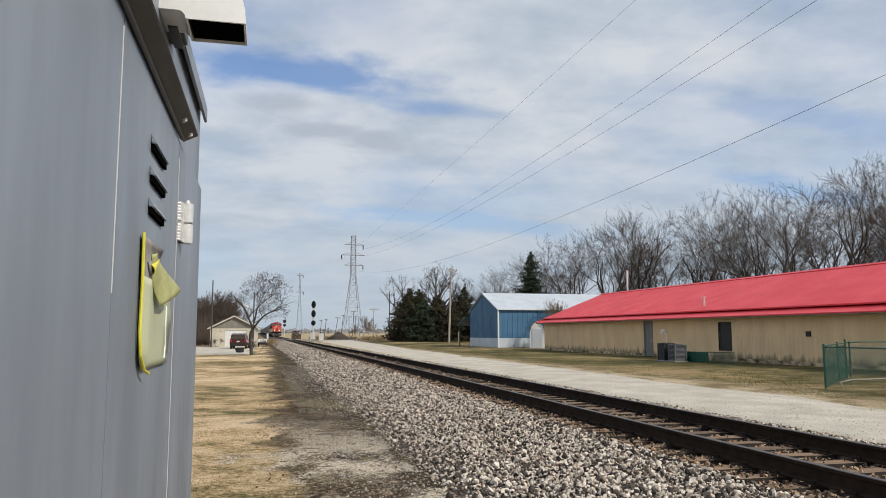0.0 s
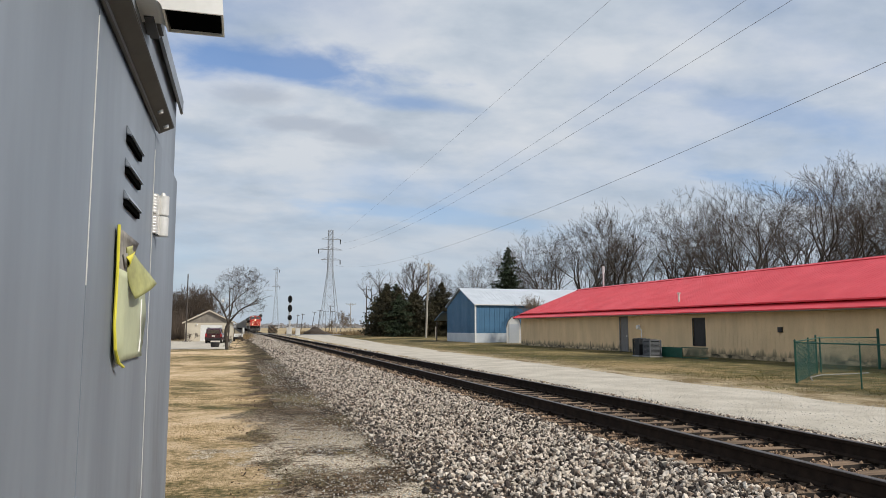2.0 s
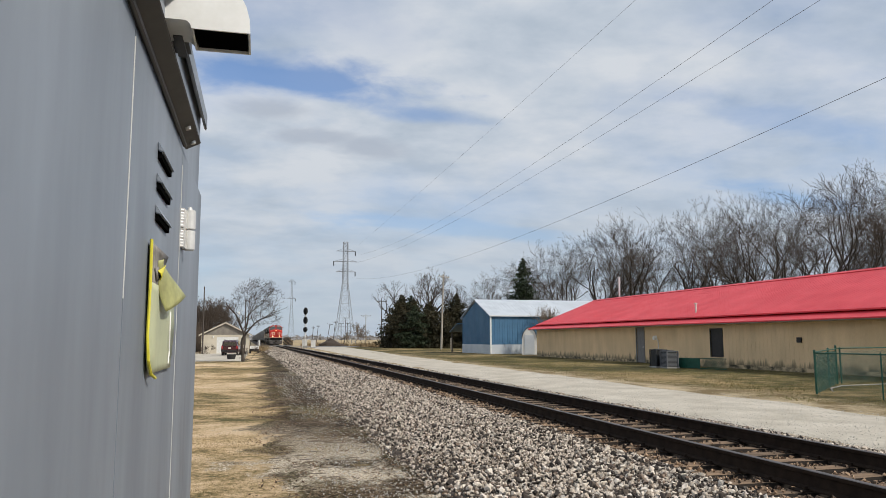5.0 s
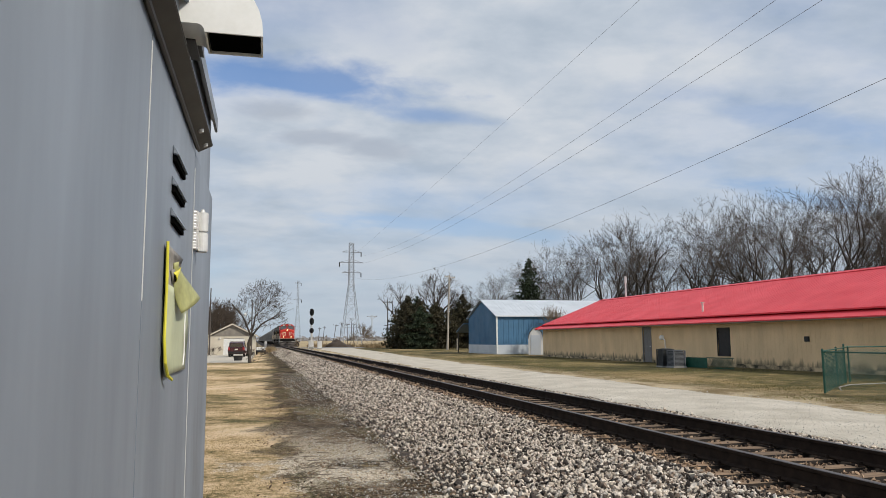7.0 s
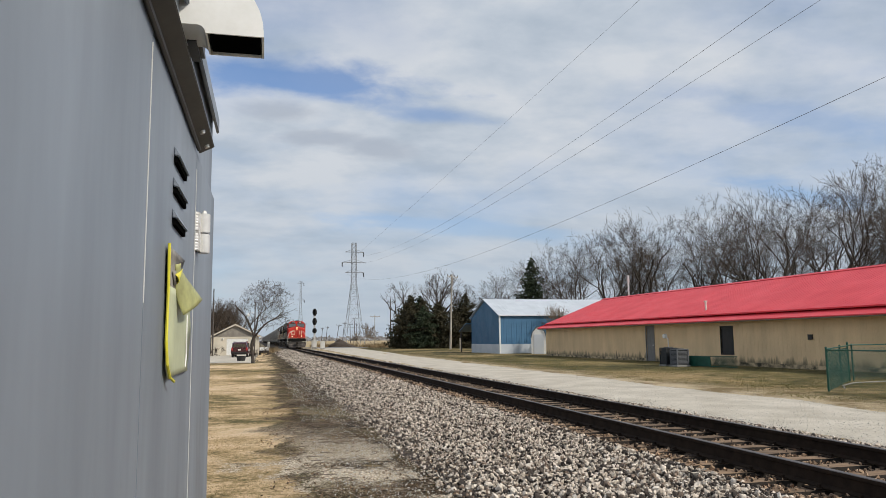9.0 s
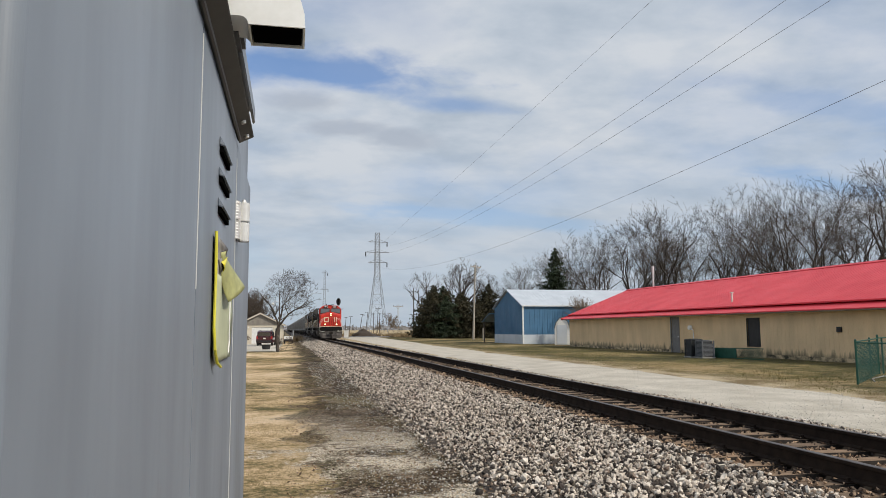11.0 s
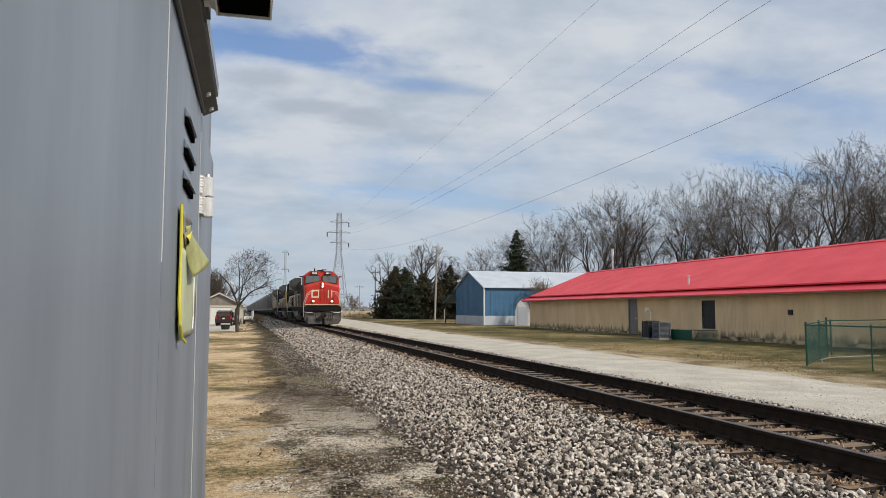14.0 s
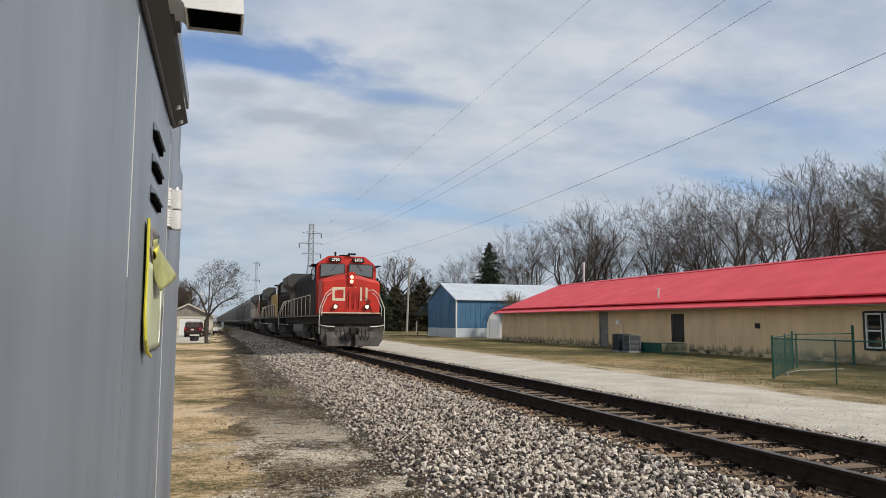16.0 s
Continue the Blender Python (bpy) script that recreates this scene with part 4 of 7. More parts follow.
# ---- fence ----
def build_fence():
    A, B, C, D, P = (15.1, 17.85), (19.33, 21.83), (23.11, 22.92), (15.85, 12.4), (15.38, 15.85)
    f = thing("chain_link_fence", Matrix(), "low green vinyl chain-link fence with slim posts on the lawn", "fence")

    def post(p, h, r=0.03, z=0.02):
        bm = bmesh.new()
        tube(bm, (p[0], p[1], z - 0.15), (p[0], p[1], z + h), r, n=10)
        tube(bm, (p[0], p[1], z + h), (p[0], p[1], z + h + 0.03), r * 1.25, r * 0.5, 10)
        part("post", bm, M["green"], f)

    def rail(a, b, za, zb):
        bm = bmesh.new(); tube(bm, (*a, za), (*b, zb), 0.02, n=8)
        part("top_rail", bm, M["green"], f)

    def mesh_(a, b, h):
        bm = bmesh.new()
        a2, b2 = Vector((*a, 0)), Vector((*b, 0))
        L = (b2 - a2).length
        d = (b2 - a2) / L
        step = 0.075
        k = -h
        vs, fs = [], []
        nrm = Vector((-d.y, d.x, 0))
        w = 0.0022
        while k < L:
            for sgn in (1, -1):
                s0, s1, z0, z1 = k, k + h, 0.05, 0.05 + h
                if s0 < 0: z0 += -s0; s0 = 0
                if s1 > L: z1 -= s1 - L; s1 = L
                if s1 <= s0:
                    continue
                if sgn < 0:
                    z0, z1 = 0.10 + h - z0, 0.10 + h - z1
                p, q = a2 + d * s0 + Vector((0, 0, z0)), a2 + d * s1 + Vector((0, 0, z1))
                e = (q - p).normalized().cross(nrm) * w
                o = nrm * w
                i = len(vs)
                for pt in (p, q):
                    vs += [pt + e, pt - e * 0.5 + o, pt - e * 0.5 - o]
                for j in range(3):
                    fs.append((i + j, i + (j + 1) % 3, i + 3 + (j + 1) % 3, i + 3 + j))
            k += step
        bm.free()
        ob = new("mesh", raw("mesh", vs, fs, M["green"]))
        ob.parent = f
        tagged(ob, "green chain-link wire mesh", kind="stuff")

    post(A, 1.22); post((18.36, 21.08), 1.22); post(B, 1.30, 0.032); post((19.65, 22.0), 1.22); post(C, 1.52, 0.05)
    post(P, 1.18, 0.02); post(D, 1.2)
    rail(A, B, 1.20, 1.22); rail(B, C, 1.24, 1.24); rail(A, P, 1.18, 1.17); rail(P, D, 1.17, 1.17)
    mesh_(A, B, 1.1); mesh_(B, C, 1.1); mesh_(A, D, 1.1)
    # a pale length of edging lying on the lawn inside
    bm = bmesh.new()
    pts = [(16.3, 18.6, 0.05), (17.1, 19.6, 0.06), (18.2, 20.4, 0.07), (19.4, 20.6, 0.07), (20.6, 20.9, 0.07)]
    pipe(bm, pts, 0.018, 6)
    single("garden_edging", bm, M["plain_concrete"], "pale curved garden edging lying on the grass", "garden edging")


# ---- blue barn and the small white shed ----
def build_barn():
    yaw = 3.0
    # local: origin at the near corner; +x along the long lit wall, +y along the gable end that faces the track
    b = thing("barn", pose(23.2, 73.2, 0.0, 0, 0, yaw), "blue metal pole barn with a white wainscot and pale roof", "barn")
    L, W, E, R = 17.0, 9.2, 3.92, 5.75
    bm = bmesh.new()
    t = 0.14
    box(bm, L / 2, t / 2, (E + 1.0) / 2, L, t, E - 1.0)
    box(bm, L / 2, W - t / 2, E / 2, L, t, E)
    for xx in (t / 2, L - t / 2):
        prism(bm, [(t, 1.0), (W - t, 1.0), (W - t, E), (W / 2, R - 0.1), (t, E)], "x", xx - t / 2, xx + t / 2)
    part("wall", bm, M["blue_metal"], b)
    bm = bmesh.new()
    ribs(bm, -0.012, 0.15, L, 1.0, E, 0.28, 0.03, 0.024, "x")
    k = 0.15
    while k < W:
        top = E + (R - 0.1 - E) * (1 - abs(k - W / 2) / (W / 2))
        box(bm, -0.012, k, (1.0 + top) / 2, 0.024, 0.03, top - 1.0)
        k += 0.28
    tagged(part("siding_ribs", bm, M["blue_metal"], b, "raised ribs of the blue siding"), kind="stuff")
    bm = bmesh.new()
    box(bm, L / 2, t / 2 - 0.02, 0.5, L + 0.04, t, 1.0)
    box(bm, t / 2 - 0.02, W / 2, 0.5, t, W, 1.0)
    part("wainscot", bm, M["white_metal"], b, "white metal wainscot")
    bm = bmesh.new()
    for p in ((-0.03, -0.03), (L, -0.03)):
        box(bm, p[0], p[1], E / 2, 0.14, 0.14, E)
    box(bm, L / 2, -0.22, E + 0.0, L + 0.3, 0.05, 0.12)
    part("trim", bm, M["white"], b, "white corner and eave trim")
    bm = bmesh.new()
    k = (R - E) / (W / 2)
    prism(bm, [(-0.25, E - 0.25 * k + 0.04), (-0.25, E - 0.25 * k + 0.10), (W / 2, R + 0.1), (W / 2, R + 0.04)], "x", -0.2, L + 0.2)
    prism(bm, [(W / 2 + 0.001, R + 0.04), (W / 2 + 0.001, R + 0.10), (W + 0.25, E - 0.25 * k + 0.10), (W + 0.25, E - 0.25 * k + 0.04)], "x", -0.2, L + 0.2)
    part("roof", bm, M["white_metal"], b, "pale metal roof sheets")
    bm = bmesh.new()
    sl = math.hypot(W / 2 + 0.25, R - E + 0.25 * k)
    tl = Matrix.Translation((0, (W / 2 - 0.25) / 2, (E - 0.25 * k + R) / 2 + 0.115)) @ Matrix.Rotation(math.atan2(R - E, W / 2), 4, "X")
    q = -0.15
    while q < L + 0.2:
        box(bm, q, 0, -0.008, 0.035, sl, 0.014, tl)
        q += 0.45
    tagged(part("roof_ribs", bm, M["white_metal"], b, "raised ribs of the pale roof"), kind="stuff")
    # lean-to at the back of the gable end
    bm = bmesh.new()
    prism(bm, [(W + 0.2, 3.3), (W + 0.2, 3.38), (W + 3.0, 2.45), (W + 3.0, 2.37)], "x", -0.6, 5.0)
    part("lean_to_roof", bm, M["blue_metal"], b, "low lean-to roof")
    for yy in (W + 2.7,):
        for xx in (-0.4, 2.2, 4.8):
            bm = bmesh.new(); box(bm, xx, yy, 1.2, 0.12, 0.12, 2.45)
            part("lean_to_post", bm, M["dark_pole"], b)
    s = thing("garden_shed", pose(25.5, 68.2, 0.0, 0, 0, -20), "small white shed with a rounded gambrel roof", "shed")
    prof = [(-0.72, 0.05), (-0.72, 1.55), (-0.55, 2.15), (-0.22, 2.58), (0.0, 2.66), (0.22, 2.58), (0.55, 2.15), (0.72, 1.55), (0.72, 0.05)]
    bm = bmesh.new(); prism(bm, prof, "y", 0, 2.2)
    part("body", bm, M["white"], s, bevel=0.02)
    bm = bmesh.new(); box(bm, 0, -0.02, 1.0, 0.95, 0.05, 1.85)
    part("door", bm, M["white_metal"], s, "pale double door", bevel=0.01)
    bm = bmesh.new()
    for a, c in zip(prof[1:-1], prof[2:-1]):
        tube(bm, (a[0] * 1.04, -0.05, a[1] + 0.03), (c[0] * 1.04, -0.05, c[1] + 0.03), 0.035, n=6)
    part("roof_trim", bm, M["cab_dark"], s)


# ---- the steel cabinet beside the camera ----
def build_cabinet():
    X = -0.152
    c = thing("equipment_cabinet", pose(0, 0, -0.1), "tall grey steel trackside equipment cabinet with vent slots", "cabinet")
    g = 0.1     # the cabinet's own floor lies 0.1 below
    T = 2.12 + g
    bm = bmesh.new(); box(bm, X - 0.47, 1.03, 0.15, 0.90, 1.46, 0.30)
    part("plinth", bm, M["plain_concrete"], c, bevel=0.01)
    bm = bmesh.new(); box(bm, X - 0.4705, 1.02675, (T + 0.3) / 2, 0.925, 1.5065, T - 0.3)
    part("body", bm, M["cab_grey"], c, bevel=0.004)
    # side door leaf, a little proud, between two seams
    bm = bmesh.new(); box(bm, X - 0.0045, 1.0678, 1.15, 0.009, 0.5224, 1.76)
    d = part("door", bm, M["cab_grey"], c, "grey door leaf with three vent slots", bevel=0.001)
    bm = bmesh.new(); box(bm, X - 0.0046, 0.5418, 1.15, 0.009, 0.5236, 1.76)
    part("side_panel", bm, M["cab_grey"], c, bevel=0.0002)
    # rolled corner post at the cabinet's end
    bm = bmesh.new()
    arc = [(X - 0.010 + 0.010 * math.cos(a), 0.280 - 0.010 * math.sin(a)) for a in (k * math.pi / 24 for k in range(13))]
    prism(bm, arc + [(X - 0.03, 0.270), (X - 0.03, 0.280)], "z", 0.27, 2.03)
    part("corner_post", bm, M["cab_grey"], c, "rounded sheet steel corner")
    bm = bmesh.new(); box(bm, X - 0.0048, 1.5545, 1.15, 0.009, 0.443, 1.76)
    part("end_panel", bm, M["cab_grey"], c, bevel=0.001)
    # thin pale strips along the seams
    for yy, zc, zh in ((0.805, 1.88, 0.28), (1.331, 1.30 + g, 1.20)):
        bm = bmesh.new(); box(bm, X + 0.0002, yy, zc, 0.0010, 0.0012, zh)
        part("seam", bm, M["white"], c, "pale seam line")
    # pressed louvres: a sloped cowl over a near-black block that paints the shaded opening
    for k in range(3):
        z = 1.848 + g - k * 0.042
        bm = bmesh.new()
        w0, w1 = 1.012, 1.140
        prism(bm, [(X, z + 0.012), (X + 0.008, z - 0.001), (X + 0.008, z - 0.003), (X, z - 0.001)], "y", w0, w1)
        lo = part("louvre", bm, M["cab_grey"], d, bevel=0.0015)
        bm = bmesh.new(); box(bm, X + 0.0024, (w0 + w1) / 2, z - 0.0052, 0.0048, w1 - w0 - 0.006, 0.0104)
        part("slot_shade", bm, M["void"], d)
    # rain hood over the door
    bm = bmesh.new()
    prism(bm, [(X, 1.938 + g), (X + 0.026, 1.951 + g), (X + 0.026, 1.9535 + g), (X + 0.012, 1.972 + g), (X, 1.978 + g)], "y", 0.62, 1.372)
    h = part("rain_hood", bm, M["cab_dark"], c, "dark brown-grey folded rain hood", bevel=0.001)
    bm = bmesh.new()
    for yy in (1.245, 1.338):
        tube(bm, (X + 0.014, yy, 1.948 + g), (X + 0.016, yy, 1.941 + g), 0.0055, 0.004, 10)
        b_ = part("screw", bm, M["galv"], h)
        bm = bmesh.new()
    bm.free()
    # drip edge along the hood's root
    bm = bmesh.new(); tube(bm, (X + 0.003, 0.62, 1.936 + g), (X + 0.003, 1.33, 1.936 + g), 0.004, n=8)
    part("drip_edge", bm, M["cab_dark"], c)
    # roof cap with its turned-down lip
    bm = bmesh.new()
    box(bm, X - 0.468, 1.027, T + 0.006, 0.945, 1.526, 0.012)
    box(bm, X + 0.003, 1.027, T - 0.012, 0.006, 1.526, 0.035)
    part("roof_cap", bm, M["cab_grey"], c, bevel=0.002)
    # hinge knuckle: two barrels on a pin, welded leaves
    hx, hy = X + 0.011, 1.383
    zt, zb = 1.829 + g, 1.757 + g
    zm = (zt + zb) / 2
    bm = bmesh.new()
    tube(bm, (hx, hy, zm + 0.001), (hx, hy, zt), 0.0105, n=20)
    hg = part("hinge", bm, M["galv"], c, "bright zinc-plated barrel hinge", bevel=0.0012, smooth=False)
    bm = bmesh.new(); tube(bm, (hx, hy, zb), (hx, hy, zm - 0.001), 0.0105, n=20)
    part("lower_barrel", bm, M["galv"], hg, bevel=0.0012)
    bm = bmesh.new(); tube(bm, (hx, hy, zt), (hx, hy, zt + 0.006), 0.005, 0.003, 12)
    part("pin", bm, M["galv"], hg)
    bm = bmesh.new()
    rings = []
    for k in range(40):
        z = zb + 0.002 + k * (zt - zb - 0.004) / 39
        w = 0.0075 + 0.0004 * math.sin(k * 2.1) + 0.0006 * math.sin(k * 0.7)
        yy = hy - 0.030 - 0.003 * (k > 19)
        rings.append([(X - 0.001, yy - w, z), (X + w * 0.5, yy - w * 0.6, z), (X + w * 0.7, yy, z), (X + w * 0.5, yy + w * 0.6, z), (X - 0.001, yy + w, z)])
    loft(bm, rings)
    part("weld", bm, M["galv"], hg, "rough bright weld bead")
    bm = bmesh.new()
    box(bm, X + 0.004, hy - 0.014, zm, 0.005, 0.03, zt - zb - 0.004)
    part("leaf", bm, M["galv"], hg)
    # faded warning sticker, peeling at one corner
    def sheet(rows, thick, name_, material, label):
        bm = bmesh.new()
        top = [[bm.verts.new(p) for p in r] for r in rows]
        for a, b_ in zip(top, top[1:]):
            for i in range(len(a) - 1):
                bm.faces.new((a[i], a[i + 1], b_[i + 1], b_[i]))
        bmesh.ops.recalc_face_normals(bm, faces=bm.faces)
        r = bmesh.ops.solidify(bm, geom=bm.faces[:], thickness=thick)
        return part(name_, bm, material, c, label, smooth=True)

    S = X + 0.0035
    rows = []
    for k in range(13):
        f = k / 12
        z = 1.555 + g + 0.115 * f
        w = 1.248 - 0.012 * math.sin(f * 9) - 0.02 * (f < 0.1)
        rows.append([(S, 0.966 + 0.022 * max(0, 0.12 - f) / 0.12, z - 0.002 * (f == 0)), (S, 1.05, z), (S, 1.15, z), (S, w, z)])
    st = sheet(rows, 0.0012, "sticker", M["sticker"], "faded pale yellow-green sticker with a torn edge")
    rows = []
    for k in range(9):
        f = k / 8
        rows.append([(S - 0.0005, 0.963, 1.662 + g + 0.058 * f), (S - 0.0005, 1.14 + 0.02 * math.sin(7 * f), 1.662 + g + 0.058 * f)])
    sheet(rows, 0.0006, "residue", M["residue"], "brown glue residue left by the torn sticker")
    bm = bmesh.new()
    pipe(bm, [(S + 0.001, 0.961, 1.722 + g), (S + 0.0015, 0.962, 1.66 + g), (S + 0.0015, 0.958, 1.60 + g), (S + 0.003, 0.962, 1.572 + g), (S + 0.004, 0.985, 1.555 + g), (S + 0.006, 1.01, 1.549 + g)], 0.0019, 6)
    part("yellow_edge", bm, M["sticker_yellow"], c, "bright yellow lifting edge of the sticker")
    # the curled flap
    def along(a, b, f):
        return Vector(a).lerp(Vector(b), f)

    rows = []
    for k in range(15):
        f = k / 14
        # narrow where it is still stuck, wide and rolled at the free end
        a = along((-0.147, 1.030, 1.702 + g), (-0.138, 1.064, 1.636 + g), f)
        b_ = along((-0.143, 1.048, 1.706 + g), (-0.122, 1.150, 1.662 + g), f ** 2.0)
        row = []
        for j in range(7):
            q = j / 6
            p = a.lerp(b_, q)
            row.append((p.x + 0.003 * math.sin(math.pi * q) - 0.004 * math.sin(math.pi * f), p.y + 0.006 * math.sin(8 * f) * q, p.z - 0.006 * math.sin(math.pi * f) * (1 - q)))
        rows.append(row)
    sheet(rows, 0.0010, "peeled_flap", M["sticker_back"], "peeled and curled corner of the sticker")
    rows = []
    for k in range(8):
        f = k / 7
        rows.append([(S + 0.002 + 0.010 * math.sin(2.6 * q + 2 * f) * 0.4, 1.02 + 0.05 * f + 0.01 * q, 1.688 + g + 0.012 * f - 0.012 * q) for q in (0, 0.33, 0.66, 1)])
    sheet(rows, 0.0010, "crumpled_shred", M["sticker_yellow"], "crumpled yellow shred of the sticker")
    rows = [[(S + 0.0012, 1.000 + 0.030 * q + 0.020 * f, 1.690 + g - 0.016 * f + 0.004 * q) for q in (0, 0.5, 1)] for f in (0, 0.5, 1)]
    sheet(rows, 0.0012, "burnt_hole", M["residue"], "dark brown scorched hole in the sticker")
    bm = bmesh.new()
    pipe(bm, [(S + 0.001, 1.196, 1.640 + g), (S + 0.0016, 1.190, 1.610 + g), (S + 0.0014, 1.196, 1.580 + g), (S + 0.001, 1.188, 1.562 + g)], 0.0016, 6)
    part("torn_edge", bm, M["white"], c, "white torn paper edge of the sticker")
    # square outlet elbow on the cabinet's top edge: goes out and turns down
    bm = bmesh.new()
    rings = []
    y0_, y1_ = 1.085, 1.172
    for k in range(9):
        a = radians(90 * k / 8)
        cxr, czr = -0.135, 2.062 + g
        rin, rout = 0.012, 0.096
        p_in = (cxr + rin * math.sin(a), czr + rin * math.cos(a) - 0.012)
        p_out = (cxr + rout * math.sin(a) ** 0.9, czr + rout * max(0.0, math.cos(a)) ** 0.9 - 0.012)
        rings.append([(p_in[0], y0_, p_in[1]), (p_out[0], y0_, p_out[1]), (p_out[0], y1_, p_out[1]), (p_in[0], y1_, p_in[1])])
    first = rings[0]
    rings.insert(0, [(x - 0.09, y, z) for x, y, z in first])
    loft(bm, rings, cap=False)
    bmesh.ops.recalc_face_normals(bm, faces=bm.faces)
    bmesh.ops.solidify(bm, geom=bm.faces[:], thickness=0.003)
    dk = part("outlet_duct", bm, M["duct"], c, "white square outlet elbow, open at its end")
    # near-black plate added in the mouth, painting the shade inside the duct
    bm = bmesh.new(); box(bm, -0.081, (y0_ + y1_) / 2, 2.056 + g, 0.074, y1_ - y0_ - 0.008, 0.004)
    part("duct_mouth_shade", bm, M["void"], dk)
    bm = bmesh.new(); box(bm, X + 0.004, 1.19, 2.085 + g, 0.026, 0.10, 0.05)
    part("duct_bracket", bm, M["cab_dark"], c, "dark stained bracket under the duct", bevel=0.006)


build_ground()
build_road()
build_long_building()
build_by_wall()
build_fence()
build_barn()
build_cabinet()


# ---- trees ----
def sticks(segs, nside):
    """Tapered sticks from rows of (p0, p1, r0, r1), as arrays of corners and triangles."""
    s = np.array(segs, float)
    p0, p1, r0, r1 = s[:, :3], s[:, 3:6], s[:, 6], s[:, 7]
    d = p1 - p0
    d /= np.linalg.norm(d, axis=1)[:, None] + 1e-9
    ref = np.where(np.abs(d[:, 2:3]) > 0.9, np.array([[1.0, 0, 0]]), np.array([[0, 0, 1.0]]))
    a = np.cross(d, ref); a /= np.linalg.norm(a, axis=1)[:, None] + 1e-9
    b = np.cross(d, a)
    vs = []
    for p, r in ((p0, r0), (p1, r1)):
        for k in range(nside):
            t = 2 * math.pi * k / nside
            vs.append(p + (a * math.cos(t) + b * math.sin(t)) * r[:, None])
    v = np.stack(vs, 1)
    n = len(s)
    f = []
    for k in range(nside):
        j = (k + 1) % nside
        f += [(k, j, nside + j), (k, nside + j, nside + k)]
    f = np.array(f)[None] + (np.arange(n) * 2 * nside)[:, None, None]
    return v.reshape(-1, 3), f.reshape(-1, 3)


def grow_tree(seed, height, trunk_r, first=0.3, spread=0.55, levels=6, lean=(0, 0), up=0.10, shrink=0.74, kids=(2, 3), rmin=0.010, bend=0.20):
    rng = random.Random(seed)
    thick, thin = [], []

    def grow(p, d, length, r, lev):
        n = 4 if lev < 2 else 3
        for k in range(n):
            wob = bend * 0.5 if lev == 0 else bend
            d = (d + Vector((rng.gauss(0, wob), rng.gauss(0, wob), rng.gauss(0, wob) * 0.6 + up))).normalized()
            q = p + d * (length / n)
            r2 = max(rmin, r * (1 - 0.30 / n))
            (thick if r > 0.035 else thin).append((*p, *q, r, r2))
            p, r = q, r2
            if lev > 0 and k < n - 1 and lev < levels and rng.random() < 0.55:
                side(p, d, length * 0.55, r * 0.5, lev + 1)
        if lev < levels:
            for k in range(rng.choice(kids)):
                side(p, d, length * shrink * rng.uniform(0.8, 1.15), r * rng.uniform(0.60, 0.80), lev + 1)

    def side(p, d, length, r, lev):
        v = Vector((rng.gauss(0, 1), rng.gauss(0, 1), rng.gauss(0, 0.5)))
        v = (v - d * v.dot(d)).normalized()
        a = spread * rng.uniform(0.6, 1.35)
        grow(p, (d * math.cos(a) + v * math.sin(a)).normalized(), length, max(rmin, r), lev)

    grow(Vector((0, 0, -0.15)), Vector((lean[0], lean[1], 1)).normalized(), height * first, trunk_r, 0)
    top = max(max(s[5] for s in thin), 0.1)
    k = height / top
    sc = lambda rows: [tuple(c * k for c in s[:6]) + s[6:] for s in rows]
    return sc(thick), sc(thin)


def tree_meshes(seed, bark, twig, **kw):
    thick, thin = grow_tree(seed, **kw)
    if len(thick) < 4:
        thick, thin = thick + thin[:6], thin[6:]
    v, f = sticks(thick, 6)
    a = quick("trunk", v, f, bark)
    v, f = sticks(thin, 3)
    return a, quick("crown", v, f, twig)


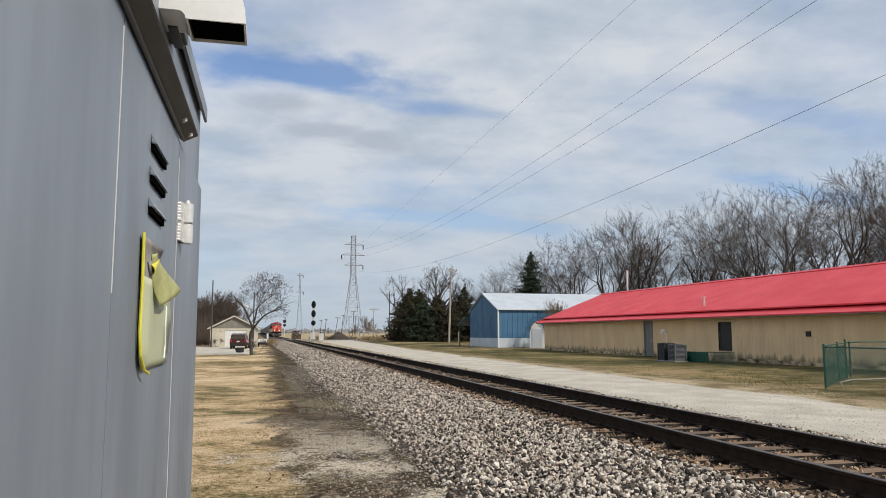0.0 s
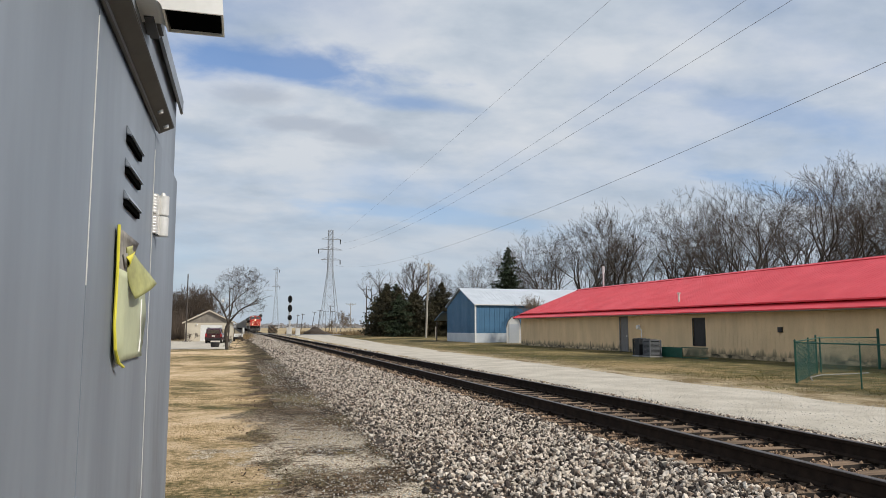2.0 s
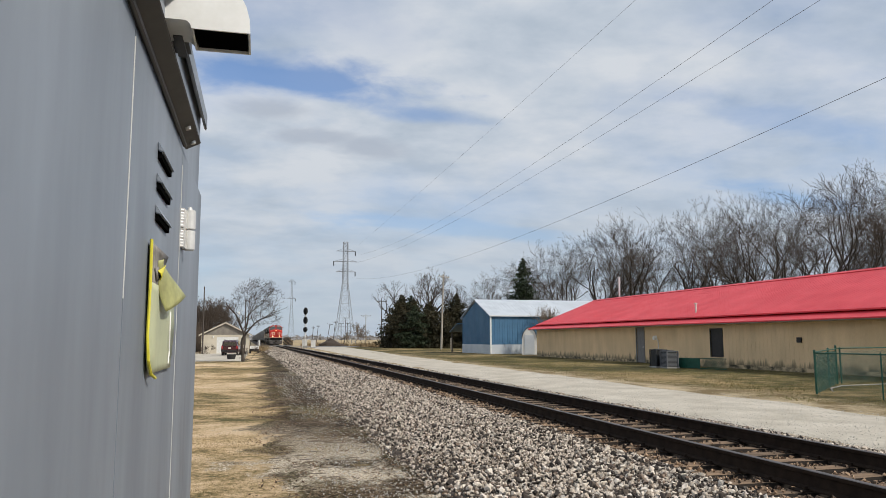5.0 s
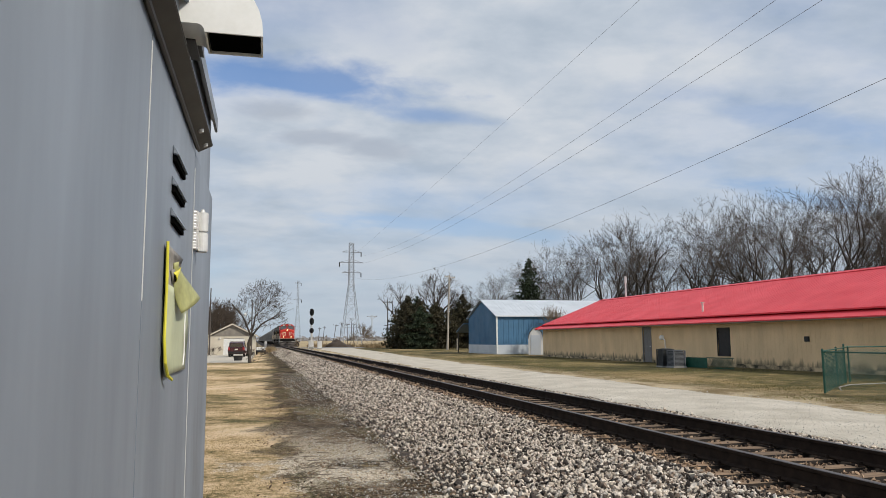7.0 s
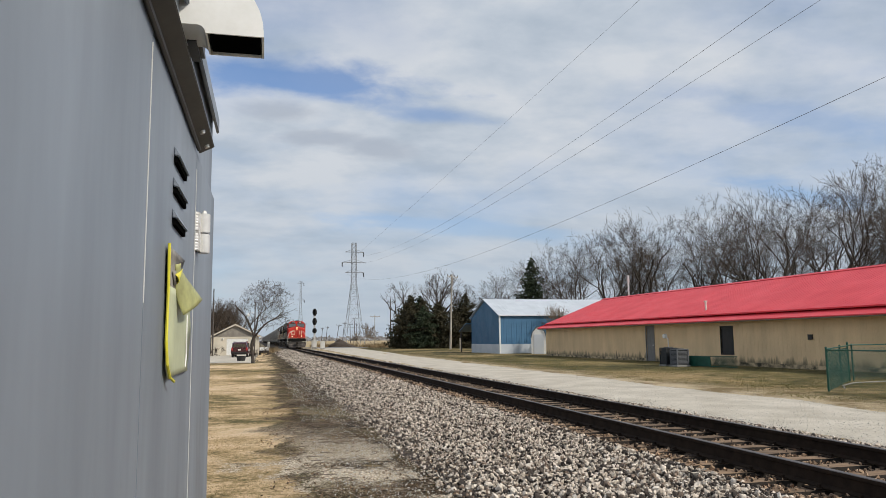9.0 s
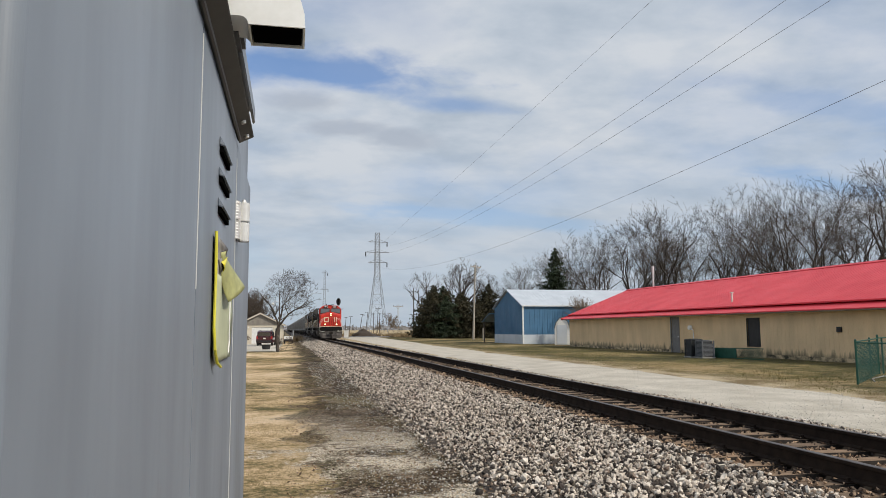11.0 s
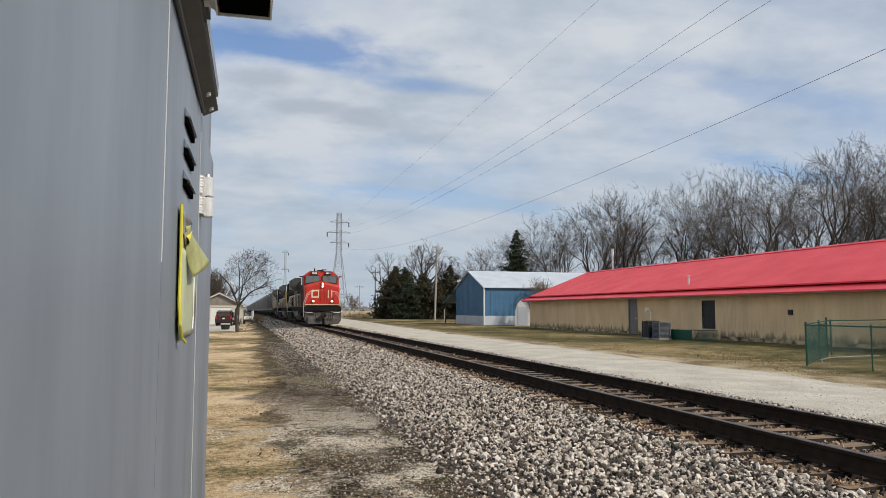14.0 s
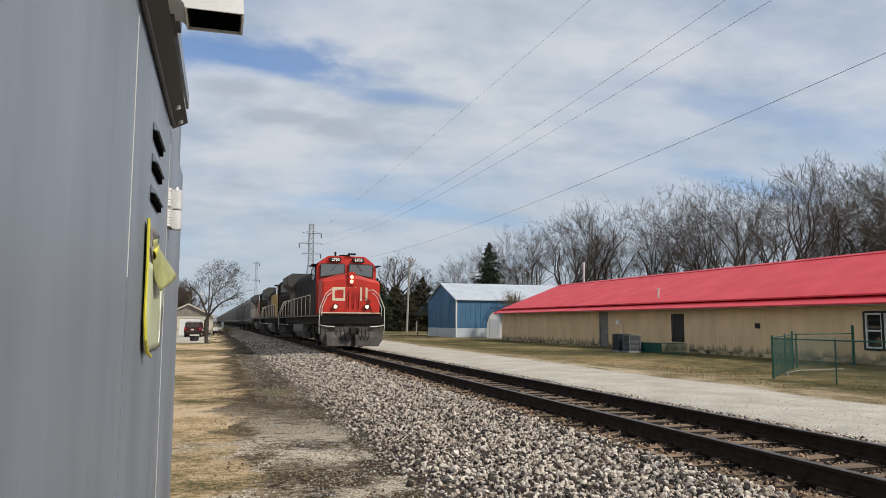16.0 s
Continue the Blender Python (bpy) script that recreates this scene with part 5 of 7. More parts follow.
def crown_tree(seed, bark, twig, height, trunk_r, centre, radii, fork=0.28, levels=8, lean=(0, 0), spread=0.5, bend=0.11, fine=0.009, up=0.05, shoots=0.62, kids=2, shrink=(0.66, 0.86)):
    """A bare tree whose limbs fan out and thin into fine twigs, inside a rounded crown of that centre and those radii."""
    rng = random.Random(seed)
    thick, thin = [], []

    def inside(p, slack=1.0):
        return sum(((a - b) / c) ** 2 for a, b, c in zip(p, centre, radii)) < slack

    def turn(d, a):
        v = Vector((rng.gauss(0, 1), rng.gauss(0, 1), rng.gauss(0, 0.7)))
        v = (v - d * v.dot(d)).normalized()
        return (d * math.cos(a) + v * math.sin(a)).normalized()

    def limb(p, d, length, r, lev):
        n = 4 if lev < 3 else 2
        taper = 0.80 if lev < 3 else 0.72
        for k in range(n):
            w = bend if lev < 4 else bend * 0.55
            d = (d + Vector((rng.gauss(0, w), rng.gauss(0, w), rng.gauss(0, w * 0.6) + (up if lev < 5 else 0.02)))).normalized()
            q = p + d * (length / n)
            r2 = max(fine * 0.7, r * taper ** (1 / n))
            (thick if r > 0.03 else thin).append((*p, *q, r, r2))
            p, r = q, r2
            if lev > 1 and not inside(p, rng.uniform(0.8, 1.12)):
                return
            if 0 < lev < levels and k < n - 1 and rng.random() < shoots:
                limb(p, turn(d, spread * rng.uniform(0.8, 1.5)), length * rng.uniform(0.45, 0.75), max(fine, r * 0.5), lev + 1 + (lev < 4))
        if lev < levels:
            for k in range(kids if lev > 0 else rng.choice((3, 4))):
                limb(p, turn(d, spread * rng.uniform(0.5, 1.15)), length * rng.uniform(*shrink), max(fine, r * rng.uniform(0.54, 0.78)), lev + 1)

    limb(Vector((0, 0, -0.15)), Vector((lean[0], lean[1], 1)).normalized(), height * fork, trunk_r, 0)
    k = height / max(row[5] for row in thick + thin)
    thick, thin = ([tuple(c * k for c in row[:6]) + row[6:] for row in rows] for rows in (thick, thin))
    v, f = sticks(thick, 6)
    a = quick("trunk", v, f, bark)
    v, f = sticks(thin, 3)
    return a, quick("crown", v, f, twig)


def put_tree(meshes, m, label, group="", name_="tree", category="tree"):
    t = thing(name_, m, label, category, group)
    for nm, me in zip(("trunk", "crown"), meshes):
        ob = new(nm, me); ob.parent = t
    return t


def scaled(m, s):
    return m @ Matrix.Diagonal((s, s, s, 1))


def build_woods():
    rng = random.Random(12)
    kinds = []
    for k in range(7):
        w = (0.27, 0.36, 0.24, 0.31, 0.40, 0.28, 0.33)[k]
        kinds.append(crown_tree(30 + k, M["bark"], M["twig"], 17, 0.25 + 0.02 * (k % 3), (0, 0, 10.4), (17 * w, 17 * w, 6.7), fork=(0.20, 0.27, 0.16, 0.24, 0.25, 0.18, 0.22)[k], spread=0.50 + 0.04 * (k % 4), bend=0.11, fine=0.010, up=0.03, shoots=0.62, levels=8, kids=2, shrink=(0.66, 0.86)))
    # the edge of the wood, and the ranks behind it
    edge = [(17.6, 134, 13.5), (20.5, 122, 15.0), (24, 106, 17.4), (28, 104, 18.6), (31, 104, 18.8), (35, 103, 19.5), (38, 97, 19.2), (40.5, 92, 20.2), (45, 90, 19.8), (52, 88, 20), (60, 90, 20)]
    xs = [e[0] for e in edge]
    i = 0
    for rank, (step, back, hs) in enumerate(((3.0, 0, 1.06), (2.7, 10, 1.0), (2.7, 22, 0.94), (2.9, 36, 0.88))):
        a = 17.4 + 0.6 * rank
        while a < 60:
            aa = a + rng.uniform(-0.6, 0.6)
            r = np.interp(aa, xs, [e[1] for e in edge]) + back + rng.uniform(-3, 3)
            h = np.interp(aa, xs, [e[2] for e in edge]) * hs * rng.uniform(0.90, 1.03) * (1 + back / 160)
            m = pose(r * math.sin(radians(aa)), r * math.cos(radians(aa)), 0, rng.uniform(-3, 3), rng.uniform(-3, 3), rng.uniform(0, 360))
            put_tree(kinds[i % 7], scaled(m, h / 17), "tall bare leafless tree with fine grey-brown twigs", "bare trees of the wood")
            i += 1
            a += step
    # low undergrowth along the wood, nobody could count it
    segs = []
    for k in range(1500):
        aa = rng.uniform(17, 56)
        r = np.interp(aa, xs, [e[1] for e in edge]) + rng.uniform(-4, 34)
        x, y = r * math.sin(radians(aa)), r * math.cos(radians(aa))
        for j in range(5):
            h = rng.uniform(1.2, 5.0)
            q = (x + rng.gauss(0, 0.22 * h), y + rng.gauss(0, 0.22 * h), h)
            segs.append((x, y, 0, *q, 0.03, 0.009))
            w = rng.uniform(0.4, 0.8)
            b = tuple(c * w for c in (q[0] - x, q[1] - y, q[2]))
            segs.append((x + b[0], y + b[1], b[2], x + b[0] + rng.gauss(0, 1), y + b[1] + rng.gauss(0, 1), b[2] + rng.uniform(0.4, 1.6), 0.014, 0.007))
    v, f = sticks(segs, 3)
    tagged(new("undergrowth", quick("undergrowth", v, f, M["brush"])), "bare grey-brown undergrowth along the edge of the wood", "undergrowth", kind="stuff")


def conifer_meshes(seed, height, width, material, whorls=30, loose=False):
    rng = np.random.default_rng(seed)
    tv, tf = sticks([(0, 0, -0.2, 0, 0, height * 0.97, 0.16, 0.02)], 7)
    trunk = quick("trunk", tv, tf, M["bark"])
    vs, n = [], 0
    segs = []
    for k in range(whorls):
        f = k / (whorls - 1)
        z = height * (0.06 + 0.92 * f)
        reach = width / 2 * ((1 - f) ** 0.75 if not loose else (1 - f ** 2.2) ** 0.8) * (0.75 + 0.5 * rng.random()) + 0.12
        for j in range(int(7 + 7 * (1 - f))):
            a = rng.random() * 2 * math.pi
            rr = reach * (0.45 + 0.75 * rng.random() ** 1.5)
            droop = -0.18 * rr + 0.25 * rr * (rng.random() - 0.3)
            tip = np.array([rr * math.cos(a), rr * math.sin(a), z + droop])
            segs.append((0, 0, z, *tip, 0.02, 0.008))
            m = int(6 + 12 * rr)
            w = rng.random(m) ** 0.6
            c = np.array([0, 0, z])[None] * (1 - w[:, None]) + tip[None] * w[:, None]
            c = c + rng.normal(0, 0.09 + 0.05 * rr, (m, 3)) * np.array([1, 1, 0.6])
            size = 0.10 + 0.13 * rng.random(m)
            d1 = rng.normal(size=(m, 3)) + (tip - np.array([0, 0, z]))[None] / (rr + 0.1)
            d1 /= np.linalg.norm(d1, axis=1)[:, None]
            d2 = np.cross(d1, rng.normal(size=(m, 3))); d2 /= np.linalg.norm(d2, axis=1)[:, None]
            vs.append(np.stack([c + d1 * size[:, None] * 1.5, c - d1 * size[:, None] * 0.8 + d2 * size[:, None] * 0.6, c - d1 * size[:, None] * 0.8 - d2 * size[:, None] * 0.6], 1))
    v = np.concatenate(vs).reshape(-1, 3)
    f = np.arange(len(v)).reshape(-1, 3)
    return trunk, quick("crown", v, f, material)


def build_evergreens():
    rng = random.Random(5)
    sp = conifer_meshes(1, 14.0, 8.6, M["needle"], 36)
    put_tree(sp, pose(39.5, 108, 0), "tall dark green spruce behind the barn", name_="spruce_tree")
    kinds = [conifer_meshes(2, 9, 7.4, M["needle"], 24, True), conifer_meshes(3, 9, 6.8, M["cedar"], 24, True), conifer_meshes(4, 9, 7.6, M["cedar"], 22, True)]
    # grove beside the road
    for (x, y, h, k, lab) in ((23.6, 131, 6.8, 0, "dark green"), (24.4, 129, 8.2, 1, "brownish green"), (25.4, 132, 9.2, 0, "dark green"), (36.4, 124, 8.4, 2, "brownish green"), (34.2, 128, 9.6, 1, "brownish green"), (37.2, 127, 7.6, 2, "brownish green"), (24.0, 126, 8.0, 1, "brownish green"), (24.6, 130, 9.4, 1, "brownish green"), (25.6, 123, 7.2, 0, "dark green"), (26.0, 126, 8.6, 1, "brownish green"), (28.2, 124, 7.4, 2, "brownish green"), (29.4, 128, 8.2, 2, "brownish green"), (31.0, 123, 7.0, 2, "brownish green"), (33.4, 126, 7.2, 1, "brownish green"), (35.0, 125, 6.4, 2, "brownish green"), (26.8, 132, 9.4, 0, "dark green"), (30.2, 133, 8.4, 2, "brownish green")):
        put_tree(kinds[k], scaled(pose(x, y, 0, 0, 0, rng.uniform(0, 360)), h / 9), f"dense {lab} cedar in a grove", "cedars of the grove", "cedar_tree")
    bare = [crown_tree(60 + k, M["bark"], M["twig"], 13, 0.28, (0, 0, 8.6), (4.2, 4.2, 4.5), fork=0.34, spread=0.6, bend=0.13, fine=0.011, levels=6, kids=3, shrink=(0.58, 0.78)) for k in range(2)]
    for x, y, h, k in ((24.0, 135, 12.3, 0), (30.0, 134, 14.8, 1), (31.5, 133, 13.6, 0), (32.8, 130, 12.5, 1), (35.5, 127, 9.0, 0), (37.0, 126, 7.0, 1)):
        put_tree(bare[k], scaled(pose(x, y, 0, 0, 0, 40 * x), h / 13), "bare leafless tree rising from a grove of cedars", "bare trees of the grove")
    # a bare bush at the barn's corner
    shrub = tree_meshes(71, M["bark"], M["dry_twig"], height=3.6, trunk_r=0.04, first=0.12, spread=0.5, levels=5, up=0.12)
    put_tree(shrub, scaled(pose(28.2, 70.4, 0), 1.42), "bare brown many-stemmed bush beside the barn", name_="bush", category="bush")
    put_tree(shrub, scaled(pose(29.6, 70.8, 0, 0, 0, 130), 1.3), "bare brown many-stemmed bush beside the barn", name_="bush", category="bush")
    # thin saplings on the field edge
    for k, (x, y, h) in enumerate(((21.6, 168, 4.6), (23.4, 170, 5.6), (25.0, 172, 4.2), (19.6, 168, 3.6), (26.4, 170, 3.8))):
        put_tree(shrub, scaled(pose(x, y, 0, 0, 0, 70 * k), h / 3.6), "thin bare sapling on the field's edge", "saplings on the field's edge", "sapling", "sapling")


def build_left_side():
    # the spreading tree by the drive
    tr = crown_tree(88, M["bark"], M["twig"], 7.2, 0.17, (1.05, 0, 4.75), (2.5, 2.4, 2.45), fork=0.34, levels=9, lean=(0.04, 0), spread=0.72, bend=0.15, fine=0.0075, up=0.0, shoots=0.72, kids=2, shrink=(0.64, 0.86))
    put_tree(tr, pose(-1.12, 65.3, -0.27), "bare spreading tree with a crooked trunk beside a driveway")
    kinds = [tree_meshes(90 + k, M["bark"], M["brush"], height=9, trunk_r=0.14, first=0.22, spread=0.5, levels=6, up=0.1) for k in range(3)]
    rng = random.Random(8)
    for k in range(60):
        x, y = rng.uniform(-30, -4.0), rng.uniform(117, 150)
        put_tree(kinds[k % 3], scaled(pose(x, y, -0.25, 0, 0, rng.uniform(0, 360)), rng.uniform(6.6, 9.0) / 9), "bare brown tree in the thicket behind a garage", "bare trees behind the garage")
    segs = []
    for k in range(4600):
        x, y = rng.uniform(-34, -4.5), rng.uniform(114, 150)
        tall = 1.0 if x < -8 else 0.55
        for j in range(4):
            h = rng.uniform(1.2, 5.6) * tall
            segs.append((x, y, -0.3, x + rng.gauss(0, 0.14 * h), y + rng.gauss(0, 0.14 * h), h, 0.025, 0.008))
    v, f = sticks(segs, 3)
    tagged(new("thicket", quick("thicket", v, f, M["brush"])), "bare brown thicket behind the garage", "thicket", kind="stuff")
    bush = tree_meshes(99, M["bark"], M["brush"], height=1.4, trunk_r=0.03, first=0.12, spread=0.9, levels=5, up=0.05)
    put_tree(bush, pose(-0.45, 66.2, -0.26), "low bare brown bush at the foot of a tree", name_="bush", category="bush")
    put_tree(bush, scaled(pose(-5.9, 101.5, -0.28), 0.9), "low bare brown bush before a garage", name_="bush", category="bush")
    put_tree(bush, scaled(pose(-6.6, 101.2, -0.28, 0, 0, 80), 0.8), "low bare brown bush before a garage", name_="bush", category="bush")

    # garage
    g = thing("garage", pose(-7.2, 104.5, -0.27), "cream single-storey garage with a white overhead door", "garage")
    W, D, E, R = 6.1, 8.0, 2.55, 4.10
    t = 0.15
    bm = bmesh.new()
    d0, d1, dz = 1.95, 4.75, 2.2
    box(bm, d0 / 2, t / 2, E / 2, d0, t, E)
    box(bm, (d1 + W) / 2, t / 2, E / 2, W - d1, t, E)
    box(bm, (d0 + d1) / 2, t / 2, (dz + E) / 2, d1 - d0, t, E - dz)
    gb = bmesh.new()
    prism(gb, [(-0.2, E - 0.08), (W + 0.2, E - 0.08), (W / 2, R - 0.02)], "y", -0.02, t)
    part("gable", gb, M["shingle"], g, "grey-tan shingled gable")
    prism(bm, [(0, 0), (W, 0), (W, E), (W / 2, R - 0.1), (0, E)], "y", D - t, D)
    box(bm, t / 2, D / 2, E / 2, t, D - 2 * t, E)
    box(bm, W - t / 2, D / 2, E / 2, t, D - 2 * t, E)
    part("wall", bm, M["cream"], g)
    for sgn in (-1, 1):
        bm = bmesh.new()
        k = (R - E) / (W / 2)
        xe = -0.35 if sgn < 0 else W + 0.35
        prism(bm, [(xe, E - 0.35 * k + 0.03), (xe, E - 0.35 * k + 0.17), (W / 2 + 0.002 * sgn, R + 0.14), (W / 2 + 0.002 * sgn, R)], "y", -0.3, D + 0.3)
        part("roof", bm, M["shingle"], g, "grey-tan shingle roof slope")
        bm = bmesh.new()
        prism(bm, [(xe, E - 0.35 * k - 0.06), (xe, E - 0.35 * k + 0.10), (W / 2, R + 0.06), (W / 2, R - 0.10)], "y", -0.335, -0.305)
        part("fascia", bm, M["cream"], g, "weathered cream gable fascia board")
    dr = part("overhead_door", bmesh_box((d0 + d1) / 2, 0.10, dz / 2, d1 - d0, 0.05, dz), M["white"], g, "white overhead door")
    for k in range(4):
        bm = bmesh.new(); box(bm, (d0 + d1) / 2, 0.068, dz * (k + 0.5) / 4, d1 - d0 - 0.1, 0.02, dz / 4 - 0.06)
        part("door_panel", bm, M["white"], dr, bevel=0.01)
    bm = bmesh.new(); box(bm, W - 0.7, -0.01, 1.6, 0.6, 0.04, 0.9)
    part("window", bm, M["glass"], g, "small dark window")
    bm = bmesh.new()
    tube(bm, (d0 - 0.45, -0.1, 2.1), (d0 - 0.45, -0.1, 2.3), 0.07, 0.09, 10)
    part("wall_lamp", bm, M["white"], g)

    # utility pole by the garage
    build_pole(-6.95, 103.2, 8.6, -0.06, 0.12, False, "tall weathered utility pole beside a garage", "dark_pole", 0, 0.11)
    build_suv()
    yl = thing("yard_lamp", pose(-1.55, 100, -0.3), "tall thin yard pole with a white globe lamp on an arm", "yard lamp")
    bm = bmesh.new(); tube(bm, (0, 0, 0), (0, 0, 7.0), 0.10, 0.07, 10)
    part("pole", bm, M["dark_pole"], yl)
    bm = bmesh.new(); pipe(bm, [(0, 0, 5.5), (-0.45, 0, 5.62), (-0.85, 0, 5.45)], 0.03, 6)
    part("arm", bm, M["galv"], yl)
    bm = bmesh.new(); bmesh.ops.create_uvsphere(bm, u_segments=14, v_segments=10, radius=0.2, matrix=Matrix.Translation((-0.85, 0, 5.25)))
    part("globe", bm, M["white"], yl, "white glass globe", smooth=True)
    # black tub on the drive
    tb = thing("fire_pit", pose(-2.36, 74.2, -0.27), "round black steel fire pit on the driveway", "fire pit")
    bm = bmesh.new(); tube(bm, (0, 0, 0), (0, 0, 0.42), 0.36, 0.44, 20)
    part("bowl", bm, M["black"], tb, bevel=0.02)
    bm = bmesh.new(); tube(bm, (0, 0, 0.41), (0, 0, 0.46), 0.47, 0.47, 20)
    part("rim", bm, M["black"], tb, bevel=0.01)
    # white utility vehicle
    u = thing("utility_vehicle", pose(-0.35, 101.6, -0.24), "small white utility vehicle parked on gravel", "utility vehicle")
    part("bed", bmesh_box(0, 0.4, 0.78, 1.15, 1.1, 0.42), M["white"], u, bevel=0.03)
    part("chassis", bmesh_box(0, 1.0, 0.45, 1.0, 2.4, 0.28), M["black"], u, bevel=0.03)
    part("hood", bmesh_box(0, 2.0, 0.78, 1.15, 0.7, 0.4), M["white"], u, bevel=0.05)
    bm = bmesh.new()
    for sx in (-0.5, 0.5):
        pipe(bm, [(sx, 1.0, 0.9), (sx, 1.0, 1.75), (sx, 1.9, 1.7), (sx, 2.0, 0.9)], 0.03, 8)
    part("roll_cage", bm, M["black"], u)
    for sx in (-0.52, 0.52):
        for sy in (0.25, 1.9):
            bm = bmesh.new(); tube(bm, (sx - 0.11, sy, 0.3), (sx + 0.11, sy, 0.3), 0.3, n=18)
            part("wheel", bm, M["rubber"], u, bevel=0.03)


def build_suv():
    s = thing("suv", pose(-3.1, 90.6, -0.27, 0, 0, -4), "dark red sport utility vehicle parked on the driveway", "car")
    # tail at y = 0, nose at y = 4.7
    bm = bmesh.new()
    rings = []
    for y, w, z0, z1 in ((0.0, 0.90, 0.48, 1.02), (0.10, 0.965, 0.36, 1.08), (0.9, 0.985, 0.30, 1.10), (2.4, 0.985, 0.28, 1.08), (3.4, 0.97, 0.30, 1.06), (4.3, 0.93, 0.32, 0.96), (4.7, 0.80, 0.42, 0.82)):
        rings.append([(-w, y, z0 + 0.08), (-w * 1.0, y, (z0 + z1) / 2), (-w * 0.96, y, z1), (w * 0.96, y, z1), (w, y, (z0 + z1) / 2), (w, y, z0 + 0.08), (w * 0.9, y, z0), (-w * 0.9, y, z0)])
    loft(bm, rings)
    b = part("body", bm, M["suv"], s, bevel=0.03, smooth=False)
    bm = bmesh.new()
    rings = []
    for y, wb, wt, zt in ((0.06, 0.90, 0.74, 1.62), (0.45, 0.92, 0.76, 1.76), (2.0, 0.92, 0.77, 1.80), (2.7, 0.92, 0.74, 1.70), (3.5, 0.90, 0.80, 1.09)):
        rings.append([(-wb, y - 0.04, 1.05), (-wt, y, zt - 0.05), (-wt * 0.9, y, zt), (wt * 0.9, y, zt), (wt, y, zt - 0.05), (wb, y - 0.04, 1.05)])
    loft(bm, rings)
    part("cabin", bm, M["suv"], s, bevel=0.02)
    bm = bmesh.new()
    prism(bm, [(-0.72, 1.14), (0.72, 1.14), (0.62, 1.56), (-0.62, 1.56)], "y", 0.0, 0.05)
    part("rear_window", bm, M["glass"], s, "dark rear window", bevel=0.01)
    for sx in (-1, 1):
        bm = bmesh.new(); prism(bm, [(0.55, 1.12), (2.9, 1.12), (2.45, 1.62), (0.75, 1.66)], "x", sx * 0.86 - 0.03, sx * 0.86 + 0.03)
        part("side_window", bm, M["glass"], s)
        bm = bmesh.new(); box(bm, sx * 0.83, 0.02, 0.95, 0.20, 0.10, 0.34)
        part("tail_lamp", bm, M["tail"], s, "red tail lamp", bevel=0.02)
        bm = bmesh.new(); box(bm, sx * 1.06, 3.0, 1.12, 0.18, 0.12, 0.14)
        part("mirror", bm, M["suv"], s, bevel=0.03)
        bm = bmesh.new(); box(bm, sx * 0.72, 1.4, 1.83, 0.04, 1.8, 0.04)
        part("roof_rail", bm, M["black"], s)
        for y in (0.95, 3.75):
            bm = bmesh.new(); tube(bm, (sx * 0.72, y, 0.36), (sx * 0.96, y, 0.36), 0.36, n=24)
            w = part("wheel", bm, M["rubber"], s, bevel=0.03)
            bm = bmesh.new(); tube(bm, (sx * 0.955, y, 0.36), (sx * 0.975, y, 0.36), 0.22, 0.2, 16)
            part("rim", bm, M["galv"], w)
    part("bumper", bmesh_box(0, -0.02, 0.52, 1.80, 0.16, 0.22), M["black"], s, "dark rear bumper", bevel=0.04)
    part("number_plate", bmesh_box(0, -0.03, 0.86, 0.32, 0.02, 0.16), M["loco_white"], s, "pale blank plate")


# ---- poles, towers and wires ----
def build_pole(x, y, h, lean_x, lean_y, arm, label, material="pole", yaw=0.0, r=0.15, group=""):
    p = thing("utility_pole", pose(x, y, -0.05, lean_y, lean_x, yaw), label, "utility pole", group)
    bm = bmesh.new(); tube(bm, (0, 0, -0.4), (0, 0, h), r, r * 0.62, 12)
    part("shaft", bm, M[material], p)
    if arm:
        w, zz = arm
        bm = bmesh.new(); box(bm, 0, -r * 0.8, h - zz, w, 0.10, 0.12)
        a = part("crossarm", bm, M[material], p)
        for k in (-0.46, -0.2, 0.2, 0.46):
            bm = bmesh.new(); tube(bm, (k * w, -r * 0.8, h - zz + 0.06), (k * w, -r * 0.8, h - zz + 0.30), 0.06, 0.04, 8)
            part("insulator", bm, M["loco_grey"], a)
        bm = bmesh.new()
        for s in (-1, 1):
            tube(bm, (s * w * 0.3, -r * 0.8, h - zz - 0.03), (0, -r * 0.8, h - zz - 0.7), 0.025, n=5)
        part("brace", bm, M[material], p)
    return p


